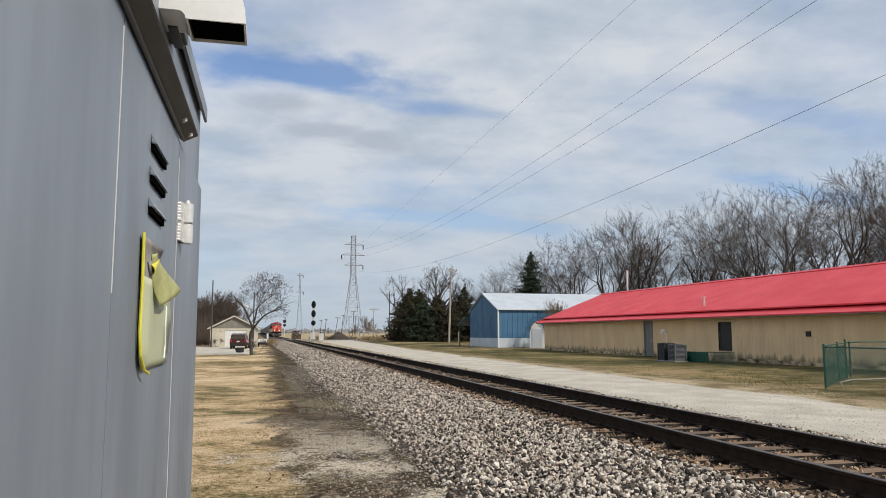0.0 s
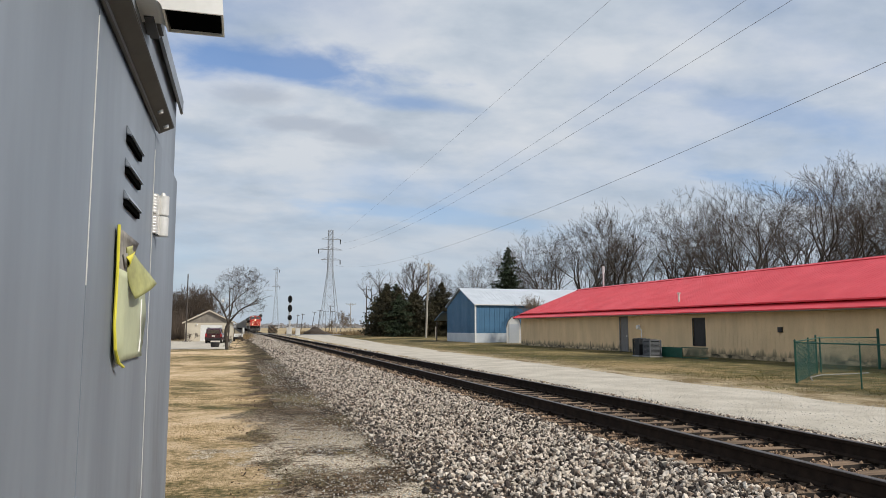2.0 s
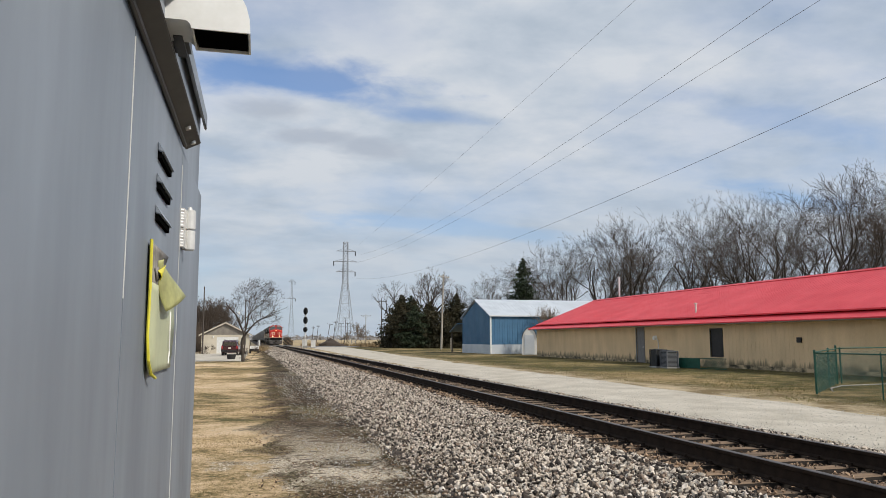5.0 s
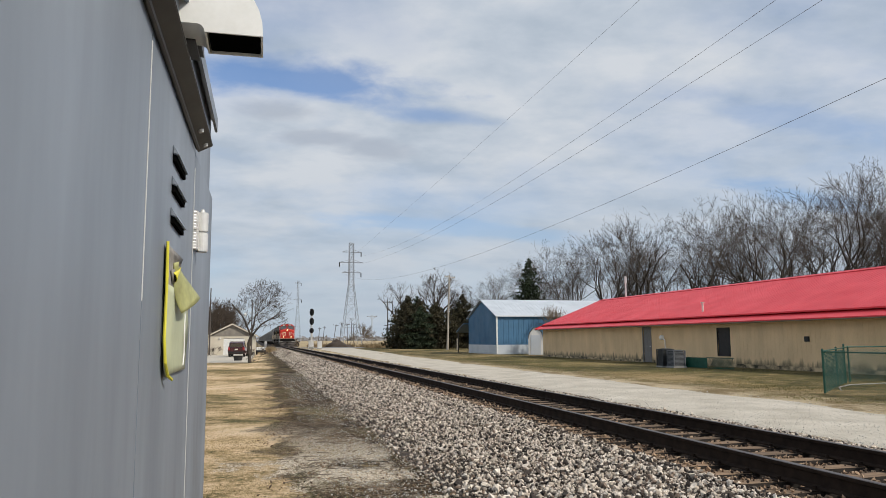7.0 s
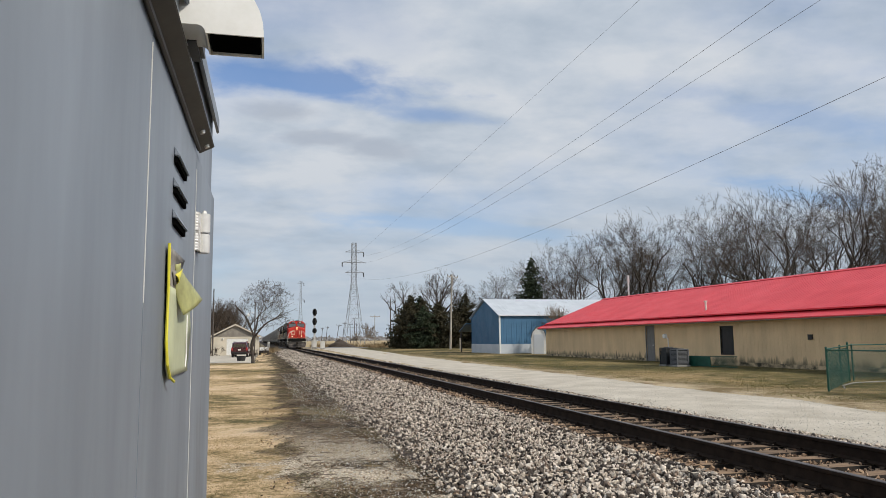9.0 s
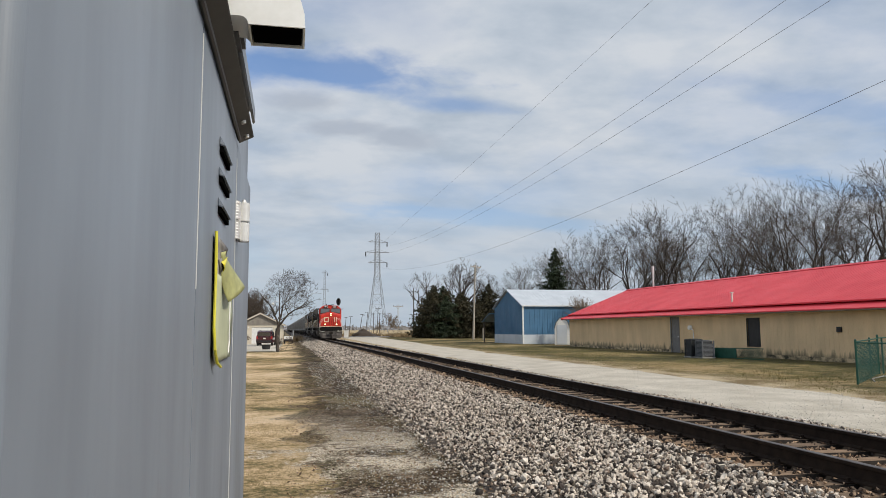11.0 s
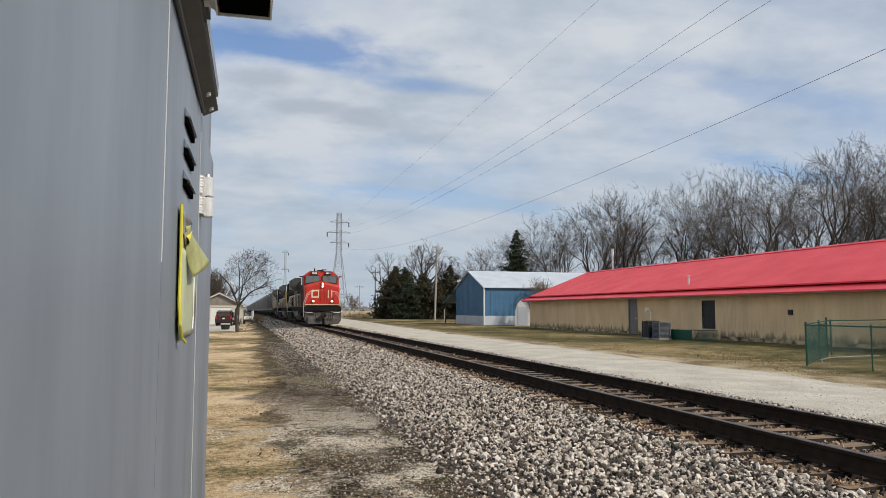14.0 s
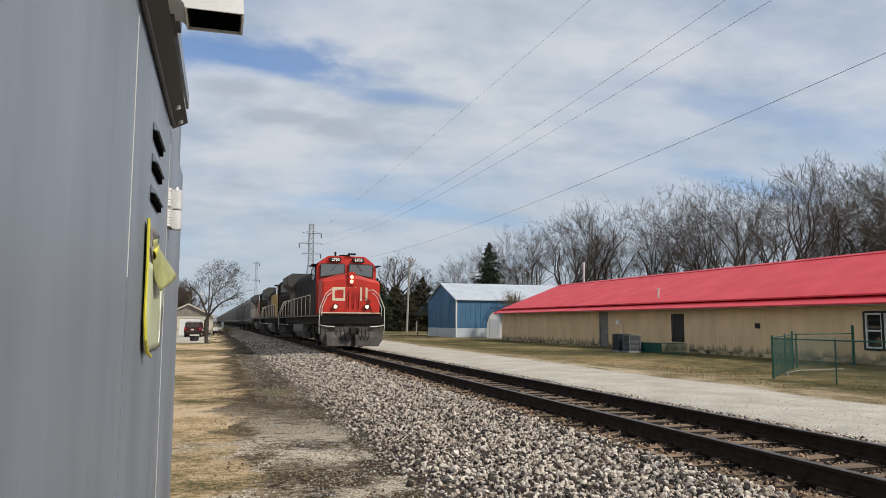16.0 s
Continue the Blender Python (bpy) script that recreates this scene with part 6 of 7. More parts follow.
def lattice_tower(x, y, h, yaw, base, label, arms, gauge=1.0):
    t = thing("transmission_tower", pose(x, y, -0.05, 0, 0, yaw), label, "transmission tower")
    waist, top = h * 0.60, base * 0.133

    def half(z):
        return float(np.interp(z, [0, waist, h], [base / 2, top, top * 0.85]))

    for sx in (-1, 1):
        for sy in (-1, 1):
            bm = bmesh.new()
            pipe(bm, [(sx * half(z), sy * half(z), z) for z in (0, waist * 0.5, waist, h)], 0.085 * gauge, 5)
            part("leg", bm, M["tower"], t)
    bm = bmesh.new()
    z = 0.5
    while z < h - 0.4:
        step = max(1.7, half(z) * 1.7)
        z2 = min(h, z + step)
        for ax in (0, 1):
            for s in (-1, 1):
                a, b = half(z), half(z2)
                pts = [(-a, s * a, z), (b, s * b, z2), (a, s * a, z), (-b, s * b, z2)]
                if ax:
                    pts = [(p[1], p[0], p[2]) for p in pts]
                tube(bm, pts[0], pts[1], 0.034 * gauge, n=4)
                tube(bm, pts[2], pts[3], 0.034 * gauge, n=4)
                q = [(-b, s * b, z2), (b, s * b, z2)]
                if ax:
                    q = [(p[1], p[0], p[2]) for p in q]
                tube(bm, q[0], q[1], 0.03 * gauge, n=4)
        z = z2
    tagged(part("bracing", bm, M["tower"], t, "steel cross bracing"), kind="stuff")
    for z, x0, x1, drop in arms:
        bm = bmesh.new()
        tube(bm, (x0, 0, z), (x1, 0, z), 0.12, n=5)
        for e in (x0, x1):
            tube(bm, (math.copysign(0.7, e), 0, z + 0.9), (e * 0.95, 0, z + 0.05), 0.05, n=4)
        a = part("crossarm", bm, M["tower"], t)
        bm = bmesh.new(); tube(bm, (drop, 0, z), (drop, 0, z - 1.5), 0.17, n=8)
        part("insulator_string", bm, M["black"], a, "dark insulator string")
    return t


def wire(name_, x, low_y, low_z, k, r, label, end_x):
    """A conductor that hangs from the tower, lowest at low_y."""
    bm = bmesh.new()
    rings = []
    for y in np.linspace(256, -60, 90):
        z = low_z + k * (y - low_y) ** 2
        xw = x + (end_x - x) * max(0.0, (y - 150) / 106)
        rings.append([(xw + r * math.cos(q), y, z + r * math.sin(q)) for q in (0.5, 2.6, 4.7)])
    loft(bm, rings)
    single(name_, bm, M["wire"], label, "wire", "overhead wires")


def build_lines():
    lattice_tower(28.9, 256, 35.0, 5, 6.4, "tall grey steel lattice transmission tower in a field", [(31.8, -3.1, 3.5, 3.4), (28.2, -4.2, 4.1, -4.1), (24.7, -3.1, 3.5, 3.4)])
    lattice_tower(18.2, 425, 35.0, 8, 3.6, "distant narrow grey steel lattice transmission tower", [(33.6, -1.8, 1.8, 1.7), (24.2, -2.4, 2.2, 2.0)], 0.55)
    for x0, end_x, low_y, low_z, k, r, lab in ((23.9, 24.8, 55, 24.0, 6.2e-5, 0.010, "thin dark overhead power line"), (33.1, 32.4, 95, 23.4, 2.7e-4, 0.015, "dark overhead power line"), (33.9, 32.9, 86, 22.3, 1.95e-4, 0.015, "dark overhead power line"), (24.6, 25.8, 66, 11.5, 3.6e-4, 0.012, "dark overhead power line with a deep sag")):
        wire("power_line", x0, low_y, low_z, k, r, lab, end_x)
    # the pole by the grove
    build_pole(26.6, 108.4, 11.3, 2.2, 0.5, (2.4, 0.35), "pale weathered utility pole with a crossarm beside a grove", "pole", 35, 0.17)
    build_pole(28.6, 176, 11.4, 0, 0, (2.6, 0.9), "dark utility pole with a crossarm at the field's edge", "dark_pole", 10, 0.15)
    build_pole(30.5, 216, 8.8, 0, 0, (2.9, 0.5), "distant weathered pole with a wide crossarm", "pole", 0, 0.13)
    gp = "old leaning line poles"
    for x, y, h, lean, w in ((24.3, 345, 7.4, 3, 1.6), (26.6, 350, 8.0, 5, 1.6), (30.6, 342, 8.8, 9, 2.4), (33.2, 340, 9.6, 6, 2.4), (35.8, 330, 8.8, -1, 2.4), (36.2, 320, 11.0, 2, 2.8), (38.9, 335, 9.0, 1, 2.0)):
        build_pole(x, y, h, lean, 0, (w, 0.4), "old dark line pole leaning in the field", "dark_pole", 0, 0.16, gp)
    # small marker near the grove
    mk = thing("marker_post", pose(27.6, 106.5, 0), "thin pale wooden marker post in the grass", "marker post")
    bm = bmesh.new(); tube(bm, (0, 0, 0), (0, 0, 1.7), 0.08, n=10)
    part("post", bm, M["pole"], mk, bevel=0.01)


def build_signal():
    s = thing("railway_signal", pose(8.3, 136, 0.0), "tall railway signal mast with three dark heads", "railway signal")
    bm = bmesh.new(); tube(bm, (0, 0, -0.2), (0, 0, 7.1), 0.09, n=10)
    part("mast", bm, M["galv"], s)
    bm = bmesh.new(); box(bm, 0, 0, 0.2, 0.7, 0.7, 0.5)
    part("base", bm, M["plain_concrete"], s, bevel=0.03)
    for k, z in enumerate((6.6, 4.95, 3.3)):
        bm = bmesh.new()
        n = 20
        hh = 0.66 if k < 2 else 0.48
        ring = [(0.40 * math.cos(2 * math.pi * i / n), hh * math.sin(2 * math.pi * i / n)) for i in range(n)]
        prism(bm, [(x, z + q) for x, q in ring], "y", -0.20, -0.15)
        h = part("head", bm, M["black"], s, "black oval signal head with hooded lenses")
        for dz in ((0.34, 0, -0.34) if k < 2 else (0.2, -0.2)):
            bm = bmesh.new(); tube(bm, (0, -0.16, z + dz), (0, -0.48, z + dz + 0.02), 0.13, 0.14, 12, False)
            part("hood", bm, M["black"], h)
        bm = bmesh.new(); box(bm, 0, -0.06, z, 0.18, 0.22, 0.16)
        part("bracket", bm, M["galv"], s)
    bm = bmesh.new()
    for dx in (-0.2, 0.2):
        tube(bm, (dx, 0.35, 0.4), (dx, 0.15, 6.8), 0.025, n=5)
    z = 0.7
    while z < 6.8:
        tube(bm, (-0.2, 0.33 - z * 0.03, z), (0.2, 0.33 - z * 0.03, z), 0.02, n=5)
        z += 0.35
    part("ladder", bm, M["galv"], s)
    for x, y, w, h in ((7.8, 138.5, 0.9, 1.5), (9.3, 138, 0.8, 1.3)):
        c = thing("relay_box", pose(x + 0.6, y, 0), "pale grey steel relay box beside the track", "relay box", "relay boxes")
        part("body", bmesh_box(0, 0, h / 2 + 0.1, w, 0.6, h), M["galv"], c, bevel=0.02)
        part("roof", bmesh_box(0, 0, h + 0.13, w + 0.12, 0.72, 0.07), M["galv"], c, bevel=0.02)
        part("base", bmesh_box(0, 0, 0.05, w + 0.1, 0.7, 0.16), M["plain_concrete"], c)
    p = thing("marker_post", pose(0.4, 168, -0.08), "short white marker post beside the track", "marker post")
    bm = bmesh.new(); box(bm, 0, 0, 0.75, 0.5, 0.3, 1.5)
    part("post", bm, M["white"], p, bevel=0.03)
    # far signal, beyond the crossing
    s2 = thing("railway_signal", pose(7.4, 310, 0), "distant railway signal mast", "railway signal")
    bm = bmesh.new(); tube(bm, (0, 0, 0), (0, 0, 7.3), 0.12, n=8); part("mast", bm, M["galv"], s2)
    bm = bmesh.new(); tube(bm, (0, -0.15, 6.2), (0, -0.2, 6.2), 0.7, n=16); part("head", bm, M["black"], s2)
    bm = bmesh.new(); tube(bm, (0, -0.15, 4.6), (0, -0.2, 4.6), 0.6, n=16); part("head", bm, M["black"], s2)
    # stack of old ties and mounds of soil
    st = thing("tie_stack", pose(7.9, 200, -0.05), "stack of old brown wooden ties beside the track", "tie stack")
    for k in range(9):
        for j in range(9 if k < 6 else 7):
            bm = bmesh.new(); box(bm, -1.15 + j * 0.27 + 0.05 * (k % 3), 0.07 * ((j * 5 + k * 3) % 4), 0.13 + k * 0.235, 0.235, 2.5, 0.2)
            part("tie", bm, M["tie_side"] if (j + k) % 4 else M["tie"], st)
    for x, y, w, h in ((15.4, 163, 5.8, 1.8), (26.6, 163, 3.4, 0.8), (18.0, 166, 3.0, 0.6)):
        bm = bmesh.new()
        bmesh.ops.create_icosphere(bm, subdivisions=4, radius=1)
        for v in bm.verts:
            q = noise.noise(v.co * 2.1 + Vector((x, 0, 0))) * 0.22 + noise.noise(v.co * 7) * 0.06
            r_ = Vector((v.co.x, v.co.y, 0)).length
            v.co = Vector((v.co.x * w / 2 * (1 + q), v.co.y * w / 2.4 * (1 + q), max(-0.15, (1 - min(1, r_)) ** 0.8 * h * (1 + q) if v.co.z > 0 else -0.15)))
        single("soil_mound", bm, M["soil"], "heap of dark soil on the verge", "soil heap", "soil heaps", smooth=True, m=pose(x, y, 0))


# ---- the train ----
MOVES = []
SPEED, FRONT_AT_END = 13.3, 34.9


def front_y(t):
    return FRONT_AT_END + SPEED * (16.0 - t)


def run_on_track(ob, behind, half):
    """Keys a vehicle whose front is that far behind the train's front."""
    def rows():
        out = []
        for k in range(17):
            y = front_y(k) + behind + half
            out.append((float(k), pose(track_x(y), y, RAIL, 0, 0, track_yaw(y))))
        walk(ob, out)
    MOVES.append(rows)


def spin(ob, home, radius):
    def rows():
        out = []
        for k in range(0, 481):
            t = k / 30
            out.append((t, home @ Matrix.Rotation(SPEED * t / radius, 4, "X")))
        walk(ob, out)
    MOVES.append(rows)


def text_mesh(body, size, material):
    cu = bpy.data.curves.new("number", "FONT")
    cu.body, cu.size, cu.extrude, cu.align_x, cu.align_y = body, size, 0.004, "CENTER", "CENTER"
    ob = bpy.data.objects.new("number", cu)
    scene.collection.objects.link(ob)
    me = bpy.data.meshes.new_from_object(ob.evaluated_get(bpy.context.evaluated_depsgraph_get()))
    bpy.data.objects.remove(ob)
    me.materials.clear(); me.materials.append(material)
    return me


def wheelset_mesh(r, gauge=1.5):
    bm = bmesh.new()
    tube(bm, (-1.05, 0, 0), (1.05, 0, 0), 0.09, n=10)
    for s in (-1, 1):
        tube(bm, (s * (gauge / 2 - 0.01), 0, 0), (s * (gauge / 2 + 0.12), 0, 0), r, r * 0.97, 28)
        tube(bm, (s * (gauge / 2 - 0.05), 0, 0), (s * (gauge / 2 - 0.01), 0, 0), r + 0.025, r + 0.02, 28)
        for k in range(6):
            a = k * math.pi / 3
            tube(bm, (s * (gauge / 2 + 0.125), 0.55 * r * math.cos(a), 0.55 * r * math.sin(a)), (s * (gauge / 2 + 0.14), 0.55 * r * math.cos(a), 0.55 * r * math.sin(a)), 0.05, n=8)
    return bm


def locomotive(behind, front, hood, stripe, label, detailed):
    """Local: centre of the car at the rail's height, nose towards -y."""
    L = 22.3
    h = L / 2
    o = thing("locomotive", Matrix(), label, "locomotive", "locomotives of the train")
    Y = lambda d: -h + d          # distance behind the front coupler face
    # underframe and walkways
    bm = bmesh.new(); box(bm, 0, Y(L / 2 + 0.25), 1.38, 2.3, L - 1.1, 0.42)
    box(bm, 0, Y(L / 2 + 0.2), 1.62, 3.02, L - 1.4, 0.07)
    part("underframe", bm, M["loco_black"], o, bevel=0.02)
    for s in (-1, 1):
        bm = bmesh.new(); box(bm, s * 1.515, Y(L / 2 + 0.2), 1.585, 0.02, L - 1.5, 0.07)
        part("sill_stripe", bm, M["tank"], o, "grimy sill stripe")
    # pilot plate with a ploughed lower edge
    bm = bmesh.new()
    prism(bm, [(-1.50, 1.12), (1.50, 1.12), (1.50, 0.42), (1.28, 0.12), (-1.28, 0.12), (-1.50, 0.42)], "y", Y(0.62), Y(0.70))
    prism(bm, [(Y(0.62), 0.12), (Y(0.28), 0.14), (Y(0.34), 0.55), (Y(0.62), 0.82)], "x", -1.26, -0.10)
    prism(bm, [(Y(0.62), 0.12), (Y(0.28), 0.14), (Y(0.34), 0.55), (Y(0.62), 0.82)], "x", 0.10, 1.26)
    part("pilot", bm, M["pilot"], o, "grimy grey pilot plough", bevel=0.02)
    bm = bmesh.new(); box(bm, 0, Y(0.68), 1.36, 3.0, 0.34, 0.42)
    part("end_sill", bm, M["loco_black"], o, "black end sill", bevel=0.03)
    # coupler and hoses
    bm = bmesh.new(); box(bm, 0, Y(0.45), 0.86, 0.24, 0.7, 0.26); box(bm, -0.05, Y(0.05), 0.86, 0.34, 0.30, 0.34); box(bm, 0.16, Y(-0.04), 0.86, 0.10, 0.30, 0.28)
    part("coupler", bm, M["truck"], o, "rusty knuckle coupler", bevel=0.03)
    for x in (-0.62, -0.42, 0.42, 0.60, 0.78):
        bm = bmesh.new(); pipe(bm, [(x, Y(0.5), 1.0), (x, Y(0.32), 0.86), (x * 0.95, Y(0.28), 0.55), (x * 0.8, Y(0.34), 0.36)], 0.025, 6)
        part("air_hose", bm, M["rubber"], o)
    # steps at the corners
    for s in (-1, 1):
        for e in (0, 1):
            bm = bmesh.new()
            for k in range(4):
                box(bm, s * 1.36, Y(0.95) if not e else Y(L - 0.6), 0.42 + 0.30 * k, 0.30, 0.36, 0.04)
            box(bm, s * 1.19, Y(0.95) if not e else Y(L - 0.6), 0.9, 0.03, 0.36, 1.1)
            part("step_well", bm, M["loco_black"], o)
    # nose
    bm = bmesh.new()
    rings = []
    for d, w, zs, zc in ((1.02, 1.36, 3.18, 3.40), (1.10, 1.42, 3.28, 3.55), (2.30, 1.43, 3.40, 3.72)):
        rings.append([(-w, Y(d), 1.66), (-w, Y(d), zs - 0.10), (-w * 0.95, Y(d), zs), (-0.45, Y(d), zc - 0.05), (0, Y(d), zc), (0.45, Y(d), zc - 0.05), (w * 0.95, Y(d), zs), (w, Y(d), zs - 0.10), (w, Y(d), 1.66)])
    loft(bm, rings)
    nose = part("nose", bm, front, o, "bright red-orange short hood" if detailed else "", bevel=0.03)
    bm = bmesh.new(); box(bm, 0, Y(1.00), 1.72, 2.9, 0.05, 0.05)
    part("nose_stripe", bm, stripe, o)
    # cab
    bm = bmesh.new()
    rings = []
    for d in (2.30, 4.55):
        rings.append([(-1.52, Y(d), 1.66), (-1.52, Y(d), 4.02), (-1.40, Y(d), 4.24), (-0.92, Y(d), 4.60), (0.92, Y(d), 4.60), (1.40, Y(d), 4.24), (1.52, Y(d), 4.02), (1.52, Y(d), 1.66)])
    # the cab front leans back a little
    rings[0] = [(x, y + (0.0 if z < 3.5 else 0.20), z) for x, y, z in rings[0]]
    loft(bm, rings)
    cabm = part("cab", bm, [front, hood], o, bevel=0.03)
    # its sides behind the front face are in the hood's colour
    for f in cabm.data.polygons:
        if abs(f.normal.x) > 0.8:
            f.material_index = 1
    for s in (-1, 1):
        bm = bmesh.new()
        prism(bm, [(s * 0.13, 3.74), (s * 1.31, 3.54), (s * 1.29, 4.15), (s * 0.13, 4.17)], "y", Y(2.36), Y(2.44))
        w = part("windshield", bm, M["windshield"], o, "large windshield with a black seal", m=Matrix())
        bm = bmesh.new()
        pts = [(s * 0.11, Y(2.345), 3.72), (s * 1.33, Y(2.345), 3.51), (s * 1.31, Y(2.40), 4.17), (s * 0.11, Y(2.40), 4.19)]
        pipe(bm, pts + [pts[0]], 0.026, 6)
        part("seal", bm, M["black"], w)
        bm = bmesh.new(); tube(bm, (s * 0.5, Y(2.33), 4.16), (s * 0.8, Y(2.33), 3.80), 0.012, n=5)
        part("wiper", bm, M["black"], w)
        # number boards over the windshields
        bm = bmesh.new(); box(bm, s * 0.58, Y(2.42), 4.40, 0.58, 0.16, 0.22)
        nb = part("number_board", bm, M["black"], o, "black number board", bevel=0.02)
        if detailed:
            me = text_mesh("2703", 0.205, M["digit"])
            ob = new("number", me); ob.parent = nb
            ob.matrix_basis = pose(s * 0.58, Y(2.335), 4.395, 90, 0, 0)
        # side windows and mirrors
        bm = bmesh.new(); box(bm, s * 1.525, Y(3.45), 3.75, 0.03, 1.15, 0.62)
        part("side_window", bm, M["glass"], o, bevel=0.005)
        bm = bmesh.new(); box(bm, s * 1.62, Y(3.0), 4.13, 0.26, 1.5, 0.04)
        part("sunshade", bm, M["loco_black"], o)
        # ditch lights on the walkway front
        bm = bmesh.new(); tube(bm, (s * 0.77, Y(1.0), 2.02), (s * 0.77, Y(0.90), 2.02), 0.13, 0.14, 16)
        dl = part("ditch_light", bm, M["black"], o)
        bm = bmesh.new(); tube(bm, (s * 0.77, Y(0.91), 2.02), (s * 0.77, Y(0.885), 2.02), 0.085, 0.08, 16)
        part("lens", bm, M["lamp"] if detailed else M["glass"], dl, "lit warm ditch light lens" if detailed else "")
        # white hand rails round the front platform
        bm = bmesh.new()
        pipe(bm, [(s * 1.56, Y(0.72), 0.72), (s * 1.58, Y(0.62), 1.15), (s * 1.56, Y(0.60), 1.95), (s * 1.30, Y(0.62), 2.60), (s * 1.02, Y(0.70), 2.84), (s * 0.74, Y(0.80), 2.80)], 0.02, 8)
        pipe(bm, [(s * 1.46, Y(0.76), 1.30), (s * 1.44, Y(0.72), 1.98), (s * 1.20, Y(0.74), 2.52), (s * 0.98, Y(0.80), 2.70)], 0.02, 8)
        pipe(bm, [(s * 1.58, Y(0.62), 1.15), (s * 1.30, Y(0.55), 1.08), (s * 0.85, Y(0.52), 1.05)], 0.026, 8)
        part("hand_rail", bm, M["loco_white"], o, "white front hand rail")
        bm = bmesh.new(); box(bm, s * 1.1, Y(0.66), 1.18, 0.7, 0.05, 0.04); box(bm, s * 0.95, Y(0.60), 0.98, 0.25, 0.08, 0.10)
        part("cut_lever", bm, M["loco_grey"], o)
    # headlight housing between windshield and nose
    bm = bmesh.new(); prism(bm, [(-0.16, 3.08), (0.16, 3.08), (0.17, 3.70), (-0.17, 3.70)], "y", Y(0.93), Y(1.35))
    hl = part("headlight_housing", bm, front, o, bevel=0.02)
    for z in (3.46, 3.24):
        bm = bmesh.new(); tube(bm, (0, Y(0.935), z), (0, Y(0.90), z), 0.075, 0.07, 18)
        part("headlight", bm, M["lamp"] if detailed else M["glass"], hl, "lit twin headlight lens" if detailed else "")
    if detailed:
        # front mark drawn as plain cream bars
        yb = Y(1.012)
        bm = bmesh.new()
        for x0, x1, z0, z1 in ((-0.92, -0.80, 2.30, 2.96), (-0.80, -0.26, 2.84, 2.96), (-0.80, -0.26, 2.30, 2.42), (-0.38, -0.26, 2.42, 2.84), (-0.12, 0.0, 2.30, 2.96), (0.16, 0.26, 2.30, 2.96), (0.43, 0.53, 2.30, 2.96), (0.70, 0.80, 2.30, 2.96)):
            box(bm, (x0 + x1) / 2, yb, (z0 + z1) / 2, x1 - x0, 0.012, z1 - z0)
        part("front_mark", bm, M["logo"], nose, "worn cream stripe mark")
        bm = bmesh.new(); prism(bm, [(-0.30, 1.75), (0.34, 1.75), (0.34, 2.95), (-0.30, 2.95)], "y", Y(1.000), Y(1.018))
        nd = part("nose_door", bm, front, nose, bevel=0.006)
        bm = bmesh.new()
        for x in (-0.15, 0.12, 0.36):
            pipe(bm, [(x, Y(0.94), 1.9), (x, Y(0.92), 2.75)], 0.018, 6)
        part("grab_iron", bm, M["loco_black"], nose)
        bm = bmesh.new(); tube(bm, (0.86, Y(1.03), 2.28), (0.86, Y(0.97), 2.28), 0.09, n=14)
        part("marker_lamp", bm, M["tail"], nose, "red marker lamp")
    bm = bmesh.new(); box(bm, 0, Y(3.2), 4.66, 0.5, 0.5, 0.1); tube(bm, (-0.5, Y(3.0), 4.6), (-0.5, Y(3.0), 4.85), 0.05)
    for k in range(3):
        tube(bm, (0.1 + 0.14 * k, Y(2.7), 4.70), (0.1 + 0.14 * k, Y(2.35), 4.70), 0.035, 0.06, 8)
    part("horn", bm, M["loco_black"], o)
    # long hood in doors and panels, flared radiator at the back
    bm = bmesh.new()
    prism(bm, [(-0.90, 1.66), (-0.90, 3.95), (-0.62, 4.30), (0.62, 4.30), (0.90, 3.95), (0.90, 1.66)], "y", Y(4.55), Y(17.6))
    hd = part("long_hood", bm, M["loco_black"], o, bevel=0.03)
    for s in (-1, 1):
        for k in range(16):
            lo, hi = (1.8, 3.7) if detailed else (2.72, 3.78)
            bm = bmesh.new(); box(bm, s * 0.915, Y(5.0 + k * 0.78), (lo + hi) / 2, 0.03, 0.68, hi - lo)
            part("hood_door", bm, hood, hd, bevel=0.008)
            if not detailed:
                bm = bmesh.new(); box(bm, s * 0.915, Y(5.0 + k * 0.78), 2.23, 0.03, 0.68, 0.92)
                part("lower_door", bm, M["loco_brown"], hd, bevel=0.008)
    bm = bmesh.new()
    prism(bm, [(-0.95, 1.66), (-0.95, 3.3), (-1.52, 3.85), (-1.52, 4.42), (-1.2, 4.62), (1.2, 4.62), (1.52, 4.42), (1.52, 3.85), (0.95, 3.3), (0.95, 1.66)], "y", Y(17.65), Y(21.3))
    part("radiator", bm, M["radiator"], o, "flared radiator housing", bevel=0.03)
    bm = bmesh.new(); prism(bm, [(-0.95, 3.4), (-1.06, 3.6), (-1.06, 4.2), (-0.75, 4.38), (0.75, 4.38), (1.06, 4.2), (1.06, 3.6), (0.95, 3.4)], "y", Y(5.4), Y(8.2))
    part("dynamic_brake", bm, M["loco_black"], o, "brake grid housing", bevel=0.03)
    # walkway rails
    for s in (-1, 1):
        bm = bmesh.new()
        for k in range(9):
            yy = Y(5.0 + k * 2.0)
            tube(bm, (s * 1.48, yy, 1.65), (s * 1.48, yy, 2.70), 0.022, n=6)
        tube(bm, (s * 1.48, Y(5.0), 2.70), (s * 1.48, Y(21.0), 2.70), 0.022, n=6)
        part("side_rail", bm, M["logo"], o, "pale side hand rail")
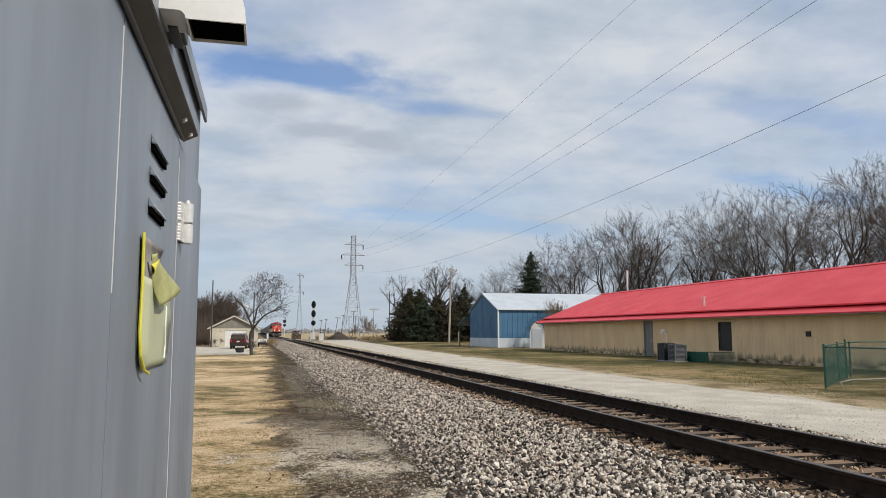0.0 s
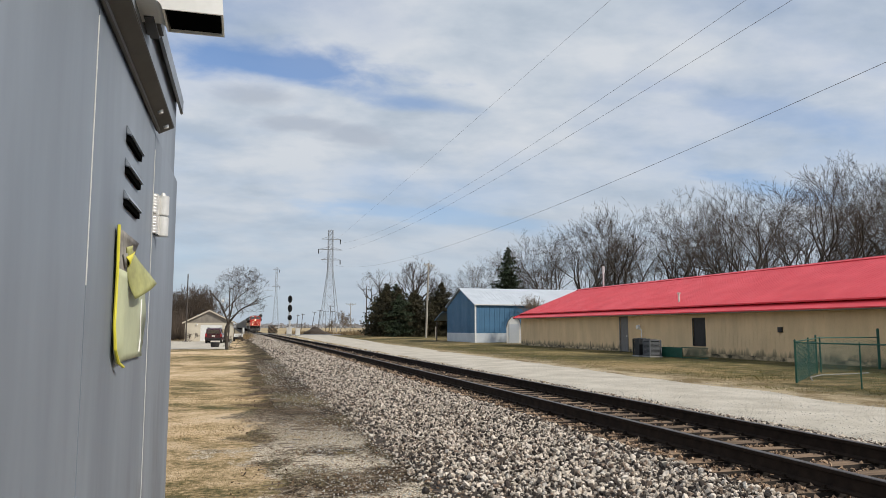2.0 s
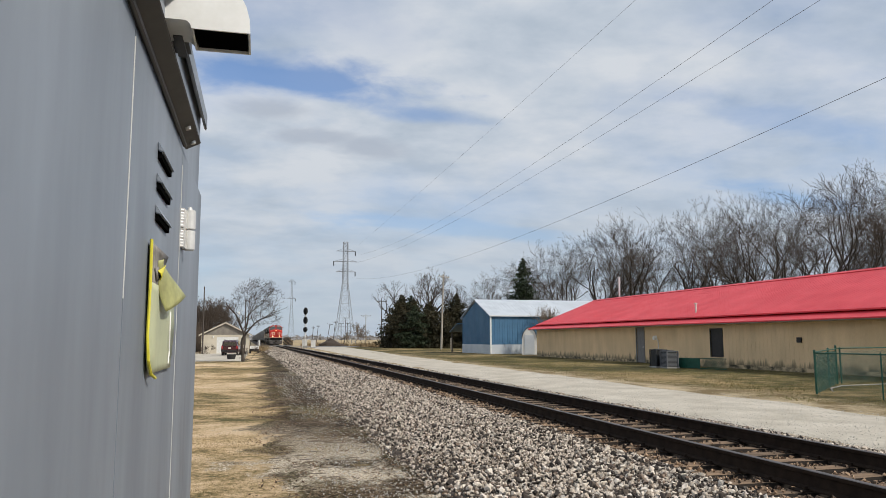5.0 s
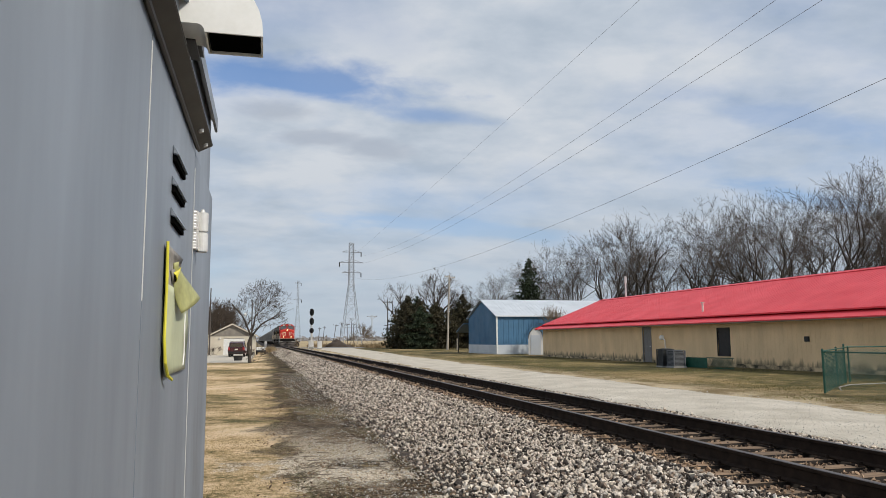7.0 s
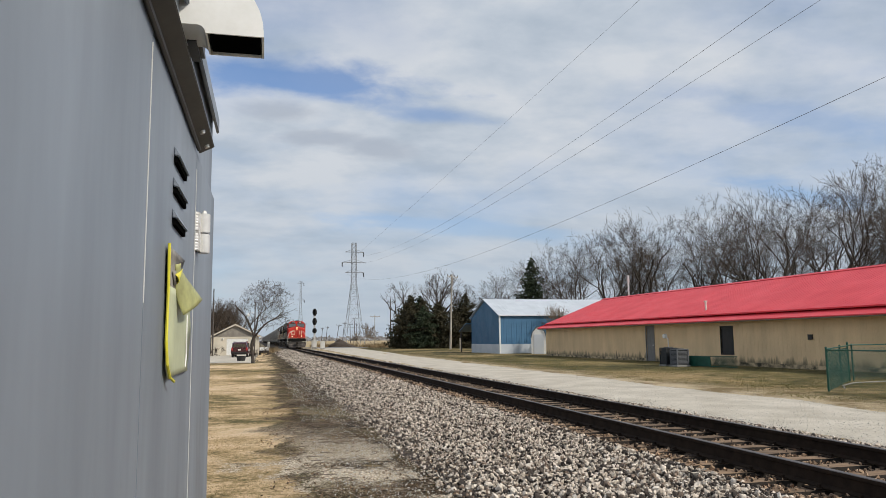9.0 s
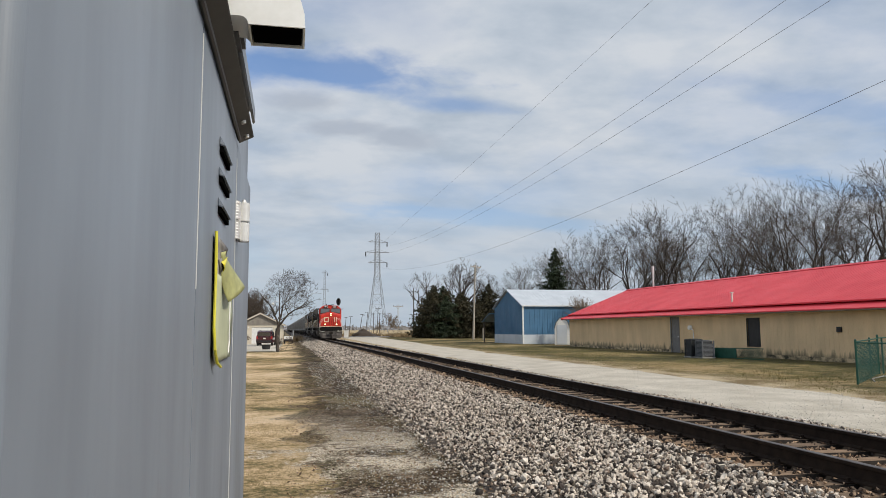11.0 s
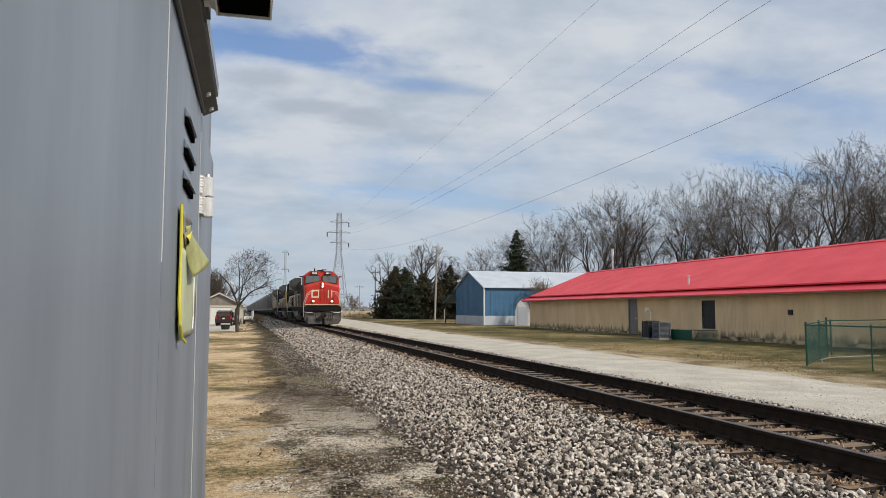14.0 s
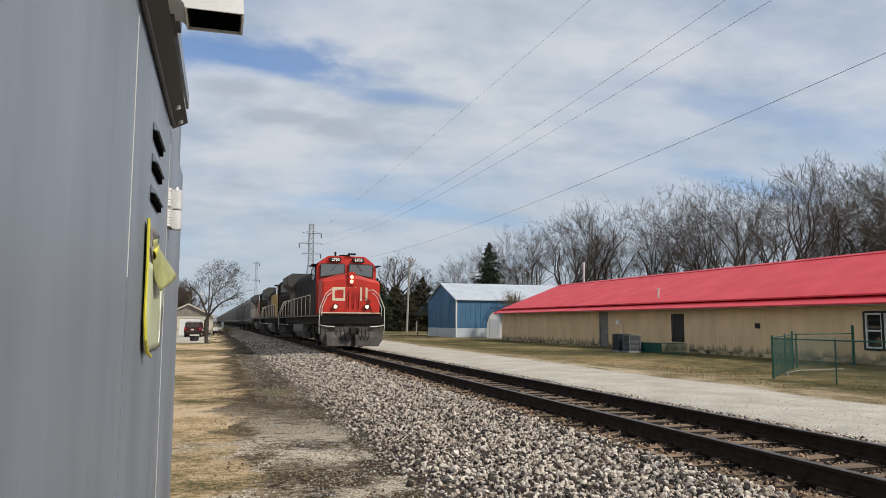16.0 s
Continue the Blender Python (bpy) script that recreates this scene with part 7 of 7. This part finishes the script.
    # tank, trucks and wheels
    bm = bmesh.new(); prism(bm, [(-1.42, 1.15), (-1.45, 0.75), (-1.15, 0.35), (1.15, 0.35), (1.45, 0.75), (1.42, 1.15)], "y", Y(8.6), Y(13.8))
    part("fuel_tank", bm, M["tank"], o, "grimy grey fuel tank", bevel=0.04)
    ws = finish(wheelset_mesh(0.53), "wheelset", M["truck"])
    for c in (4.6, 17.7):
        bm = bmesh.new()
        for s in (-1, 1):
            prism(bm, [(Y(c - 2.5), 0.62), (Y(c - 2.5), 0.80), (Y(c - 1.4), 1.05), (Y(c + 1.4), 1.05), (Y(c + 2.5), 0.80), (Y(c + 2.5), 0.62), (Y(c + 1.5), 0.55), (Y(c), 0.72), (Y(c - 1.5), 0.55)], "x", s * 1.10 - 0.08, s * 1.10 + 0.08)
            for k in (-1.98, 0, 1.98):
                box(bm, s * 1.2, Y(c + k), 0.56, 0.14, 0.36, 0.36)
                tube(bm, (s * 1.22, Y(c + k + 0.55), 0.70), (s * 1.22, Y(c + k + 0.55), 1.05), 0.11, n=10)
        tr = part("truck", bm, M["truck"], o, bevel=0.015)
        for k in (-1.98, 0, 1.98):
            w = new("wheelset", ws); w.parent = o
            home = pose(0, Y(c + k), 0.53)
            w.matrix_basis = home
            if detailed:
                spin(w, home, 0.53)
    run_on_track(o, behind, h)
    return L


def hopper_car():
    """A covered hopper, centre at the rail's height."""
    L = 17.6
    h = L / 2
    o = thing("hopper_car", Matrix(), "grey covered grain hopper car with curved sides", "hopper car", "hopper cars of the train")
    bm = bmesh.new()
    sec = [(-1.40, 1.45), (-1.56, 2.2), (-1.60, 3.0), (-1.54, 3.8), (-1.30, 4.30), (-0.7, 4.52), (0.7, 4.52), (1.30, 4.30), (1.54, 3.8), (1.60, 3.0), (1.56, 2.2), (1.40, 1.45)]
    prism(bm, sec, "y", -h + 1.9, h - 1.9)
    part("body", bm, M["hopper"], o, bevel=0.02)
    for e in (-1, 1):
        bm = bmesh.new()
        prism(bm, [(e * (h - 1.88), 1.5), (e * (h - 1.88), 4.45), (e * (h - 1.1), 4.40), (e * (h - 1.1), 3.5)], "x", -1.45, 1.45)
        part("slope_sheet", bm, M["hopper"], o)
        bm = bmesh.new(); box(bm, 0, e * (h - 0.75), 1.15, 2.9, 1.3, 0.22)
        for s in (-1, 1):
            box(bm, s * 1.3, e * (h - 0.95), 2.4, 0.12, 0.12, 2.5)
            box(bm, s * 1.3, e * (h - 1.5), 1.9, 0.1, 1.2, 0.1)
        part("end_frame", bm, M["hopper"], o)
        bm = bmesh.new()
        for k in range(8):
            tube(bm, (-1.45, e * (h - 1.02), 1.4 + 0.36 * k), (-0.95, e * (h - 1.02), 1.4 + 0.36 * k), 0.018, n=5)
        for x in (-1.45, -0.95):
            tube(bm, (x, e * (h - 1.02), 1.2), (x, e * (h - 1.02), 4.3), 0.02, n=5)
        part("ladder", bm, M["hopper"], o)
        bm = bmesh.new(); box(bm, 0, e * (h - 0.15), 0.86, 0.26, 0.5, 0.28)
        part("coupler", bm, M["truck"], o)
        for s in (-1, 1):
            bm = bmesh.new()
            prism(bm, [(e * (h - 2.6) - 1.25, 0.42), (e * (h - 2.6) - 1.25, 0.62), (e * (h - 2.6) - 0.4, 0.80), (e * (h - 2.6) + 0.4, 0.80), (e * (h - 2.6) + 1.25, 0.62), (e * (h - 2.6) + 1.25, 0.42), (e * (h - 2.6), 0.30)], "x", s * 1.02 - 0.08, s * 1.02 + 0.08)
            part("truck_frame", bm, M["truck"], o)
        ws = wheelset_mesh(0.455)
        me = finish(ws, "wheelset", M["truck"])
        for k in (-0.88, 0.88):
            w = new("wheelset", me); w.parent = o
            w.matrix_basis = pose(0, e * (h - 2.6) + k, 0.455)
    for k in (-4.0, 0, 4.0):
        bm = bmesh.new()
        rings = []
        for w, d, z in ((1.38, 2.0, 1.46), (0.5, 0.55, 0.55), (0.5, 0.55, 0.35)):
            rings.append([(-w, k - d, z), (w, k - d, z), (w, k + d, z), (-w, k + d, z)])
        loft(bm, rings)
        part("outlet_hopper", bm, M["hopper"], o)
    for s in (-1, 1):
        for k in range(13):
            bm = bmesh.new(); yy = -h + 2.4 + k * 1.06
            pipe(bm, [(s * 1.41, yy, 1.5), (s * 1.58, yy, 2.2), (s * 1.62, yy, 3.0), (s * 1.56, yy, 3.8)], 0.035, 4)
            part("side_post", bm, M["hopper"], o)
        bm = bmesh.new(); box(bm, s * 1.42, 0, 1.42, 0.08, L - 3.6, 0.26)
        part("side_sill", bm, M["hopper"], o)
    bm = bmesh.new(); box(bm, 0, 0, 4.60, 0.8, L - 4.2, 0.12)
    part("hatch_cover", bm, M["hopper"], o, bevel=0.02)
    bm = bmesh.new()
    for s in (-1, 1):
        box(bm, s * 0.85, 0, 4.62, 0.45, L - 3.4, 0.05)
    part("running_board", bm, M["galv"], o)
    return o, L


def build_train():
    at = 0.0
    at += locomotive(at, M["loco_red"], M["loco_black"], M["logo"], "red-nosed black diesel locomotive with lit headlights", True) + 0.25
    at += locomotive(at, M["loco_black"], M["loco_yellow"], M["loco_grey"], "dark diesel locomotive with dirty yellow side doors, second in the train", False) + 0.25
    at += locomotive(at, M["loco_black"], M["loco_orange"], M["loco_grey"], "dark diesel locomotive with dirty orange side doors, third in the train", False) + 0.25
    o, L = hopper_car()
    for k in range(34):
        c = o if k == 0 else copy_thing(o, Matrix())
        run_on_track(c, at, L / 2)
        at += L + 0.3


def build_grass():
    rng = np.random.default_rng(21)

    def blades(n, x0, x1, y0, y1, hgt, wid, bias):
        y = y0 + (y1 - y0) * rng.random(n) ** bias
        x = x0 + (x1 - x0) * rng.random(n)
        # in tufts
        x += 0.05 * np.sin(y * 23 + x * 17); y += 0.05 * np.sin(x * 29)
        if x1 < 1:
            edge = np.array([noise.noise((0, v * 0.55, 4)) * 0.7 + noise.noise((u * 1.4, v * 1.4, 9)) * 0.6 for u, v in zip(x, y)])
            ok = x < 0.1 + edge
            x, y = x[ok], y[ok]
            n = len(x)
        z = np.array([ground_z(u, v) for u, v in zip(x, y)]) - 0.012
        a = rng.random(n) * 2 * math.pi
        h = hgt * np.exp(rng.normal(0, 0.35, n))
        w = wid * rng.uniform(0.6, 1.3, n)
        d = np.stack([np.cos(a), np.sin(a), np.zeros(n)], 1)
        lean = np.stack([np.cos(a + 1.3), np.sin(a + 1.3), np.zeros(n)], 1) * (h * rng.uniform(0.1, 1.0, n))[:, None]
        p = np.stack([x, y, z], 1)
        top = p + lean; top[:, 2] += h
        return np.stack([p - d * w[:, None], p + d * w[:, None], top], 1).reshape(-1, 3)

    v = np.concatenate([blades(52000, -2.2, 0.6, 6.5, 22, 0.019, 0.004, 1.5), blades(3500, 0.0, 2.2, 6.5, 20, 0.028, 0.004, 1.5), blades(30000, -4.0, 0.6, 20, 62, 0.022, 0.008, 1.4)])
    tagged(new("lawn_grass", quick("lawn_grass", v, np.arange(len(v)).reshape(-1, 3), M["blade"])), "short dry straw-coloured and green mown grass", "grass", kind="stuff")
    v = blades(60000, 13.2, 23.6, 11, 62, 0.034, 0.010, 1.3)
    tagged(new("verge_grass", quick("verge_grass", v, np.arange(len(v)).reshape(-1, 3), M["green_blade"])), "short greenish grass on the lawn by the building", "grass", kind="stuff")
    # tall dry weeds between the road's end and the field
    v = np.concatenate([blades(5500, 20, 34, 146, 168, 0.55, 0.06, 1.0), blades(3000, 10, 20, 168, 180, 0.55, 0.06, 1.0), blades(3000, -6, 2.0, 112, 150, 0.5, 0.05, 1.0)])
    tagged(new("dry_weeds", quick("dry_weeds", v, np.arange(len(v)).reshape(-1, 3), M["weed"])), "tall dry brown weeds at the edge of the field", "weeds", kind="stuff")
    # weeds and moss tufts on the bare strip
    v = blades(8000, 0.3, 2.3, 6.2, 24, 0.022, 0.0045, 1.4)
    tagged(new("strip_weeds", quick("strip_weeds", v, np.arange(len(v)).reshape(-1, 3), M["green_blade"])), "low olive weeds on the bare dirt strip", "weeds", kind="stuff")
    # brown leaf litter, lying flat
    n = 5200
    y = 6.2 + 26 * rng.random(n) ** 1.3
    x = 0.15 + 2.3 * rng.random(n) + 0.25 * np.sin(y * 1.3)
    a, w = rng.random(n) * 6.28, 0.010 + 0.016 * rng.random(n)
    z = np.array([max(ground_z(u), bed_z(u - track_x(t))) for u, t in zip(x, y)]) + 0.014 + 0.012 * rng.random(n)
    c = np.stack([x, y, z], 1)
    d1 = np.stack([np.cos(a), np.sin(a), rng.normal(0, 0.35, n)], 1) * w[:, None]
    d2 = np.stack([-np.sin(a), np.cos(a), rng.normal(0, 0.35, n)], 1) * w[:, None] * 0.6
    v = np.stack([c - d1, c + d2, c + d1, c - d1, c + d1, c - d2], 1).reshape(-1, 3)
    tagged(new("leaf_litter", quick("leaf_litter", v, np.arange(len(v)).reshape(-1, 3), M["leaf"])), "dead brown leaves strewn over the dirt strip", "leaves", kind="stuff")
    r2 = random.Random(6)
    segs = []
    for k in range(260):
        x, y = r2.uniform(0.2, 2.3), r2.uniform(7.0, 22)
        if r2.random() < 0.25:
            x, y = r2.uniform(2.0, 4.0), r2.uniform(9, 30)
        z = max(ground_z(x), bed_z(x - track_x(y))) + 0.03
        a, ln = r2.uniform(-0.7, 0.7), r2.uniform(0.06, 0.38)
        m = (x + 0.5 * ln * math.cos(a), y + 0.5 * ln * math.sin(a), z + 0.01)
        e = (x + ln * math.cos(a + 0.25), y + ln * math.sin(a + 0.25), z)
        segs += [(x, y, z, *m, 0.006, 0.005), (*m, *e, 0.005, 0.003)]
    v, f = sticks(segs, 5)
    tagged(new("dead_twigs", quick("dead_twigs", v, f, M["dry_twig"])), "dry dead twigs strewn beside the ballast", "twigs", kind="stuff")


def build_bird(p, v, t0, phase):
    b = thing("bird", pose(*p), "small dark bird flying with spread wings", "bird", "flying birds")
    bm = bmesh.new()
    rings = []
    for y, r in ((-0.085, 0.004), (-0.065, 0.016), (-0.02, 0.026), (0.035, 0.021), (0.07, 0.008), (0.115, 0.014)):
        rings.append([(r * math.cos(k * math.pi / 4), y, r * 0.8 * math.sin(k * math.pi / 4)) for k in range(8)])
    loft(bm, rings)
    part("body", bm, M["bird"], b, smooth=True)
    yaw = math.degrees(math.atan2(v[0], -v[1]))
    wings = []
    for s in (-1, 1):
        bm = bmesh.new()
        prism(bm, [(s * 0.01, -0.045), (s * 0.09, -0.065), (s * 0.17, -0.02), (s * 0.11, 0.028), (s * 0.01, 0.04)], "z", -0.003, 0.003)
        wings.append((s, part("wing", bm, M["bird"], b)))

    def rows():
        walk(b, [(float(t), pose(*(p[i] + v[i] * (t - t0) for i in range(3)), 0, 0, yaw)) for t in (0, 4, 8, 12, 16)])
        for s, w in wings:
            walk(w, [(k / 15, pose(0, 0, 0.015, 0, -s * (14 + 42 * math.sin(k * 2.1 + phase)), 0)) for k in range(241)])
    MOVES.append(rows)


def build_far_woods():
    """A low line of woods on the horizon, made of many small clumps."""
    rng = np.random.default_rng(31)
    n = 9000
    x = -700 + 2300 * rng.random(n)
    y = 1150 + 90 * rng.random(n)
    top = np.array([5.5 + 5.0 * noise.noise((v * 0.012, 0, 2)) + 2.5 * noise.noise((v * 0.05, 0, 5)) for v in x])
    z = np.maximum(0.2, top) * rng.random(n) ** 0.7
    s = 1.5 + 1.6 * rng.random(n)
    c = np.stack([x, y, z], 1)
    d = rng.normal(size=(n, 3, 3)) * s[:, None, None] * np.array([1.2, 0.6, 0.8])
    v = (c[:, None] + d).reshape(-1, 3)
    v[:, 2] = np.maximum(v[:, 2], -0.1)
    tagged(new("distant_woods", quick("distant_woods", v, np.arange(len(v)).reshape(-1, 3), M["hazed_brush"])), "low line of bare woods on the horizon, paled by painted haze", "woods", kind="stuff")


build_lines()
build_signal()
build_far_woods()
build_left_side()
build_evergreens()
build_woods()
build_train()
build_grass()
build_bird((3.38, 15.50, 3.67), (-12.27, 3.32, 1.73), 15.3, 0.4)
build_bird((2.93, 15.67, 3.26), (-11.40, 3.09, 2.40), 15.5, 1.9)


# ---- pieces of the track, last ----
build_ballast()
build_track()


def motions():
    for fn in MOVES:
        fn()


motions()
